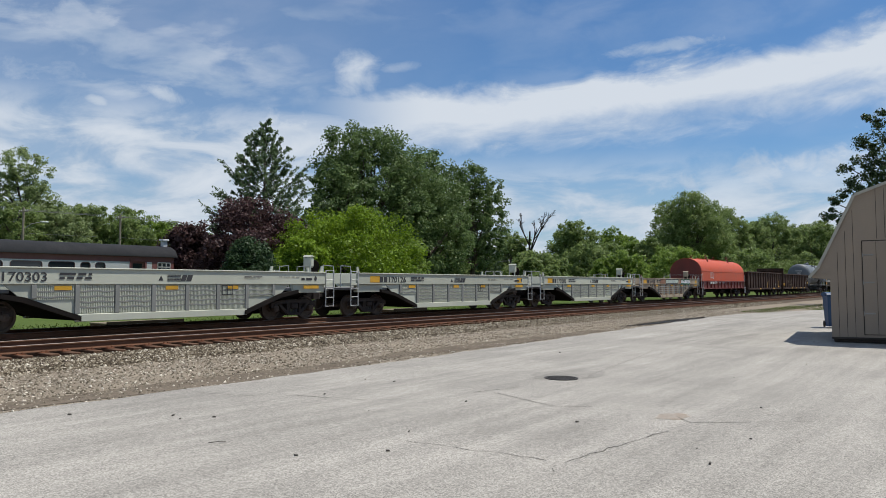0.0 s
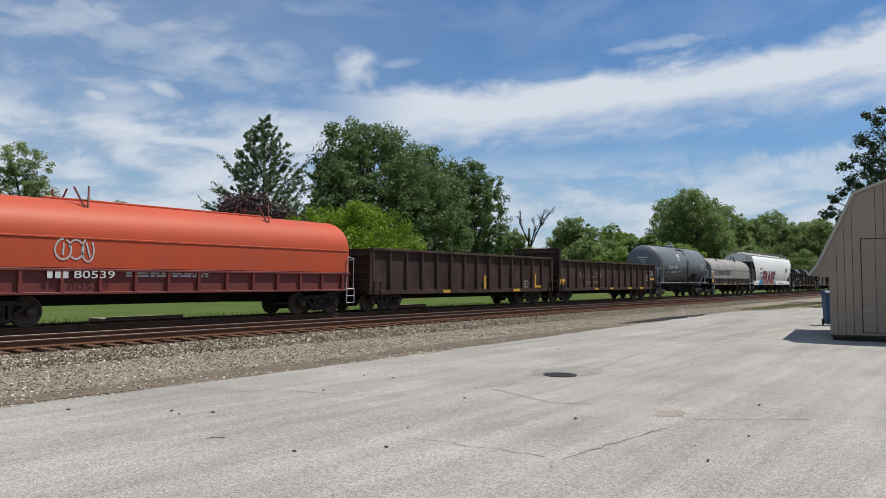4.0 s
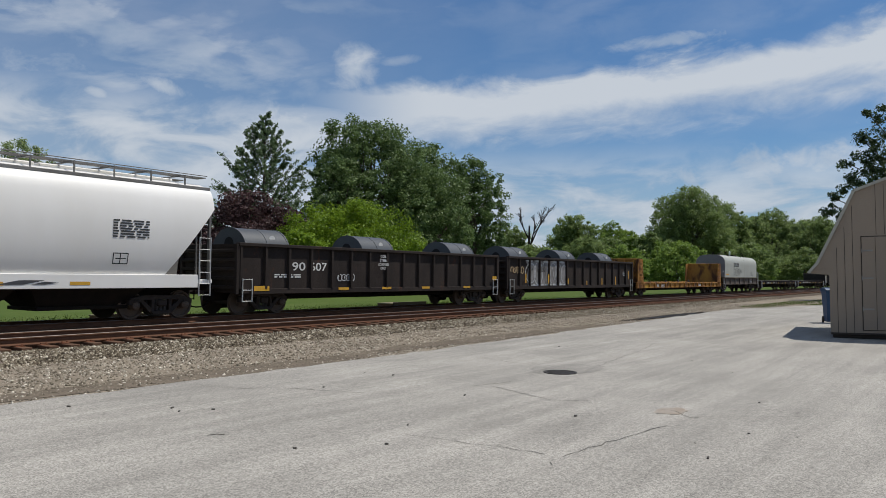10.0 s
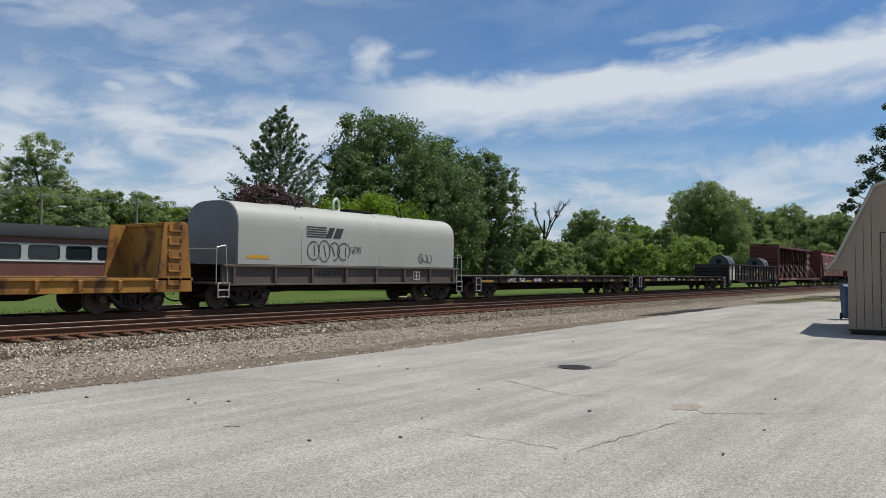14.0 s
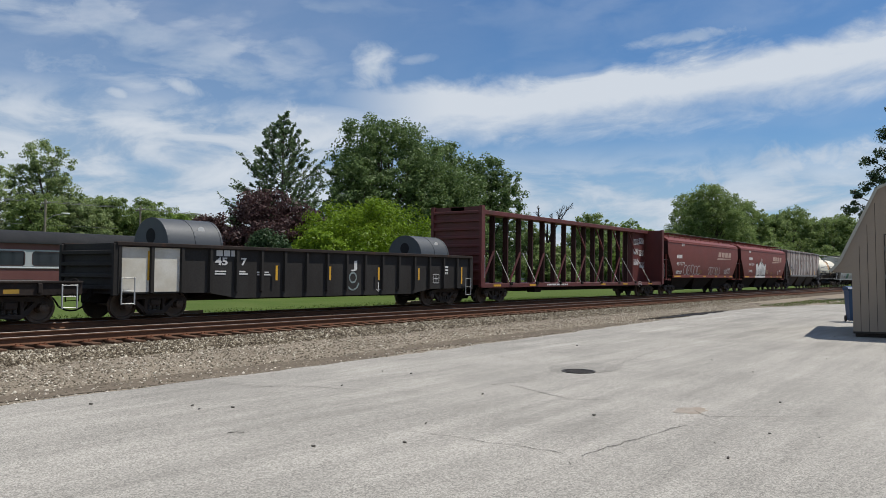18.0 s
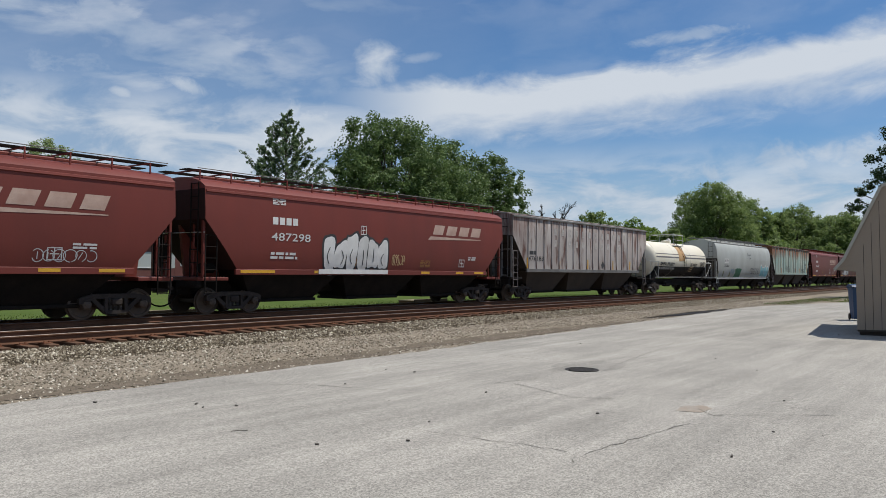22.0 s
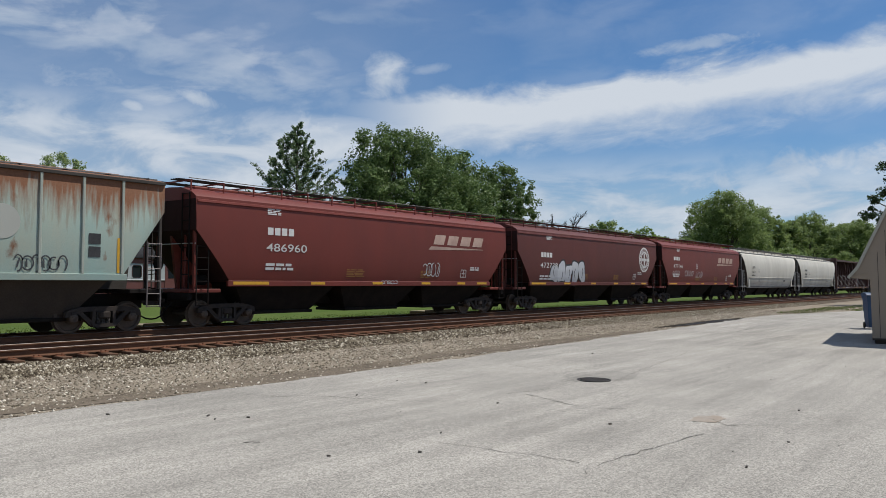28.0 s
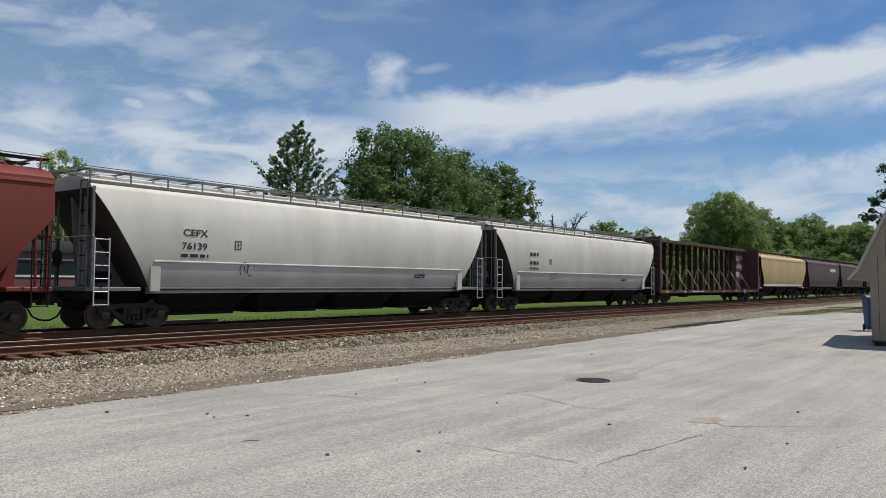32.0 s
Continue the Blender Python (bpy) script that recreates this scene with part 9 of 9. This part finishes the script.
car, yf, xe, xb, zs, L = hopper(22, "light grey covered hopper with green and aqua graffiti", "round", P["lgrey"], P["greyend"], P["lgrey"], 4, 0, 2.9, 0.75)
patch(car, [rect(-6.75, -5.55, 2.5, 2.9)], white_l, yf, "white_panel", "white painted panel", 0.008)
letters(car, "RCPE", -6.65, -5.65, 2.58, 0.24, black_l, yf, 0.02, "car_number", "", 0.014)
letters(car, "316884", -6.8, -5.5, 2.16, 0.22, black_l, yf, 0.0, "car_number", "", 0.014)
patch(car, [[(-3.5, 1.26), (-1.6, 1.26), (-1.5, 1.7), (-1.3, 2.0), (-1.7, 2.02), (-1.9, 2.12), (-2.4, 2.02), (-2.8, 2.1), (-3.1, 1.98), (-3.4, 2.02), (-3.2, 1.7)]], G["green"], yf, "graffiti_block", "solid green sprayed block")
tag(car, -4.6, -3.5, 1.55, 2.05, G["blue"], yf, 4, 101, 0.02)
throwup(car, 5.2, 8.2, 1.28, 2.35, G["aqua"], white_l, yf, 4, 102)
patch(car, [[(a, 1.3), (a + 0.35, 1.3), (a + 0.25, 1.75), (a + 0.05, 1.8)] for a in (-8.3, -6.9, -5.0)], MATS["olive_overspray"], yf, "overspray", "olive yellow overspray")
tag(car, 1.6, 4.8, 1.5, 2.15, G["dark"], yf, 6, 103, 0.025)
for x, w, z, h in ((0.5, 0.10, 2.95, 0.62), (0.78, 0.34, 3.3, 0.1), (0.9, 0.1, 2.95, 0.55), (1.3, 0.22, 3.35, 0.1), (1.3, 0.2, 3.0, 0.12)):
    patch(car, [rect(x, x + w, z, z + h)], G["dark"], yf, "paint_stroke", "dark brushed stroke")

car, yf, xe, xb, zs, L = hopper(23, "faded mint green ribbed hopper streaked with rust", "flat", P["mint"], P["grime_shade"], P["mint"], 3, 13, 3.6, 1.3, True, mat("pale_mint_rib", (0.40, 0.45, 0.39), 0.7, second=(0.33, 0.31, 0.25), scale=1.2, amount=0.9, fine=25, streak=4))
tag(car, -3.0, -1.2, 1.85, 2.5, G["dark"], yf, 4, 111, 0.025, 0.02)
tag(car, 0.6, 1.8, 1.85, 2.3, G["dark"], yf, 5, 112, 0.018, 0.02)
tag(car, 4.6, 6.0, 1.75, 2.2, G["dark"], yf, 6, 113, 0.02, 0.02)
patch(car, [[(4.3 + 0.46 * math.cos(a), 3.05 + 0.46 * math.sin(a)) for a in [6.2832 * k / 20 for k in range(20)]]], MATS["pale_hood"], yf, "primer_spot", "round pale primer spot", 0.01)
patch(car, [rect(6.6, 6.95, 2.55, 2.85), rect(6.6, 6.95, 2.18, 2.48)], black_l, yf, "placard", "black square placards", 0.012)
patch(car, [rect(x, x + 0.12, zs + 0.05, zs + 0.55) for x in (-5.0, -1.8, 1.6, 3.6)], mat("dull_orange", (0.42, 0.17, 0.04), 0.7), yf, "reflector", "dull orange strip", 0.012)
patch(car, [rect(7.45, 7.53, zs + 0.05, 2.75)], yellow_l, yf, "reflector", "yellow strip", 0.012)
red_hopper(24, "486960", "wing", extra_b3, "oxide red covered hopper with small white scrawl")
red_hopper(25, "472738", "disc", extra_b4, "dark red covered hopper with round emblem and silver graffiti", P["red2"], -0.6, -0.25)
red_hopper(26, "477146", "wing", extra_b5, "oxide red covered hopper with white scrawls", None, -0.65, 0.05)

for i, number in ((27, "76139"), (28, "")):
    car, yf, xe, xb, zs, L = hopper(i, "dusty white round-sided covered hopper", "round", P["offwhite"], P["greyend"], P["greyend"], 4, 0, 4.1, 1.9)
    if number:
        letters(car, "CEFX", -6.85, -5.95, 2.86, 0.22, black_l, yf, 0.02, "car_number")
        letters(car, number, -6.88, -5.97, 2.44, 0.22, black_l, yf, 0.02, "car_number")
    else:
        bars(car, -6.9, -6.0, 2.9, 1, 0.18, black_l, yf)
        bars(car, -6.9, -6.0, 2.45, 1, 0.18, black_l, yf)
    bars(car, -6.9, -5.9, 2.2, 1, 0.10, black_l, yf)
    frame_mark(car, -4.9, 2.5, 0.26, 0.3, G["dark"], yf)
    part("waist_bead", Mesh().cbox(-xb, xb, -1.60, -1.54, 2.02, 2.07, 0.01), P["offwhite"], car)
    for q in (-1, 1):
        part("bolster_cover", Mesh().cbox(q * (xb + 0.1), q * (xb - 0.25), -1.56, -1.46, 1.12, 1.98, 0.02), P["offwhite"], car)
    tag(car, -4.6, -4.0, 1.6, 2.1, G["dark"], yf, 2, 121 + i, 0.016)
    bars(car, 4.5, 5.2, 1.75, 2, 0.06, black_l, yf)


centerbeam(29, "dark brown centerbeam lumber car, empty", P["beam2"])
car, yf, xe, xb, zs, L = hopper(30, "tan covered hopper with dark ends", "tear", P["tan"], P["darkbrown"], P["offwhite"], 3, 0, 3.2, 1.3)
for i in (31, 32, 33):
    car, yf, xe, xb, zs, L = hopper(i, "dark brown covered hopper far down the train", "tear", P["darkbrown"], P["darkbrown"], P["darkbrown"], 3, 0, 3.2, 1.3)
    bars(car, 3.2, 6.5, 3.2, 1, 0.4, white_l, yf)


# ---- a bird that crosses the sky and settles in the tall tree ----
FLIGHT = [
    (0.0, 8.0, 66.0, 0.2), (21.8, 8.0, 66.0, 0.2), (23.4, 17.0, 58.3, 8.6),
    (24.2, 23.56, 54.15, 12.34),
    (24.5, 25.94, 52.67, 14.12),
    (24.8, 28.39, 51.28, 14.55),
    (25.1, 31.45, 49.43, 14.68),
    (25.3, 33.63, 48.06, 14.36),
    (25.5, 35.74, 46.62, 13.96),
    (26.3, 51.5, 50.0, 16.5), (27.2, 62.5, 54.5, 14.0), (28.0, 67.0, 57.0, 12.5), (32.0, 67.0, 57.0, 12.5),
]


def build_bird():
    feather = mat("black_feather", (0.02, 0.02, 0.022), 0.7, fine=30)
    b = thing("bird", "small black bird in flight with spread wings", "bird")
    part("body", Mesh().lathe([(-0.17, 0.005), (-0.14, 0.04), (-0.05, 0.065), (0.06, 0.06), (0.12, 0.035), (0.145, 0.045), (0.18, 0.035), (0.20, 0.012), (0.235, 0.003)], 12, "x"), feather, b, smooth=True)
    part("tail", Mesh().prism([(-0.32, -0.06), (-0.32, 0.06), (-0.13, 0.025), (-0.13, -0.025)], -0.006, 0.006, "z"), feather, b)
    wings = []
    for s in (-1, 1):
        w = part("wing", Mesh().prism([(0.09, 0.0), (0.11, s * 0.16), (0.05, s * 0.34), (-0.06, s * 0.40), (-0.09, s * 0.2), (-0.07, 0.0)], -0.007, 0.007, "z"), feather, b, at=(0, s * 0.04, 0.03))
        wings.append((w, s))
    return b, wings


bird, wings = build_bird()


# ---- movement ----
def run(t):
    """How far the train has gone, in metres."""
    return 15.255 * t - 0.0052 * ((t - 16) ** 2 - 256)


def motions():
    track = []
    for (ta, *a), (tb, *c) in zip(FLIGHT, FLIGHT[1:]):
        heading = math.degrees(math.atan2(c[1] - a[1], c[0] - a[0])) if math.dist(a, c) > 0.01 else (track[-1][1] if track else -15.0)
        track.append((ta, heading, a))
    track.append((32.0, track[-1][1], FLIGHT[-1][1:]))
    walk(bird, [(t, pose(*p, 0, 0, h)) for t, h, p in track])
    beats = [0.0, 23.4] + [23.5 + 0.1 * k for k in range(44)] + [32.0]
    for w, s in wings:
        walk(w, [(t, pose(0, s * 0.04, 0.03, s * (32 if k % 2 else -22), 0, 0)) for k, t in enumerate(beats)])
    times = [0, 4, 8, 12, 16, 20, 24, 28, 32]
    for c in TRAIN:
        x = c["run_x"]
        del c["run_x"]
        walk(c, [(t, pose(x - run(t), TRACKS[1], RAIL)) for t in times])
    for c in RIDERS:
        i, x = c["rides"], c["run_x"]
        del c["run_x"], c["rides"]
        x += (CARS[i] + CARS[i + 1]) / 2
        walk(c, [(t, pose(x - run(t), TRACKS[1], RAIL)) for t in times])
    # every wheelset turns with the way that the train has gone; front and rear sets share one movement each
    steps = [k / FPS for k in range(int(32 * FPS) + 1)]
    for s, sets in WHEELS.items():
        walk(sets[0], [(t, pose(s * AX, 0, WR, 0, -math.degrees(run(t) / WR) % 360, 0)) for t in steps])
        keys = sets[0].animation_data
        for w in sets[1:]:
            w.rotation_mode = "QUATERNION"
            w.animation_data_create()
            w.animation_data.action = keys.action
            w.animation_data.action_slot = keys.action_slot


motions()
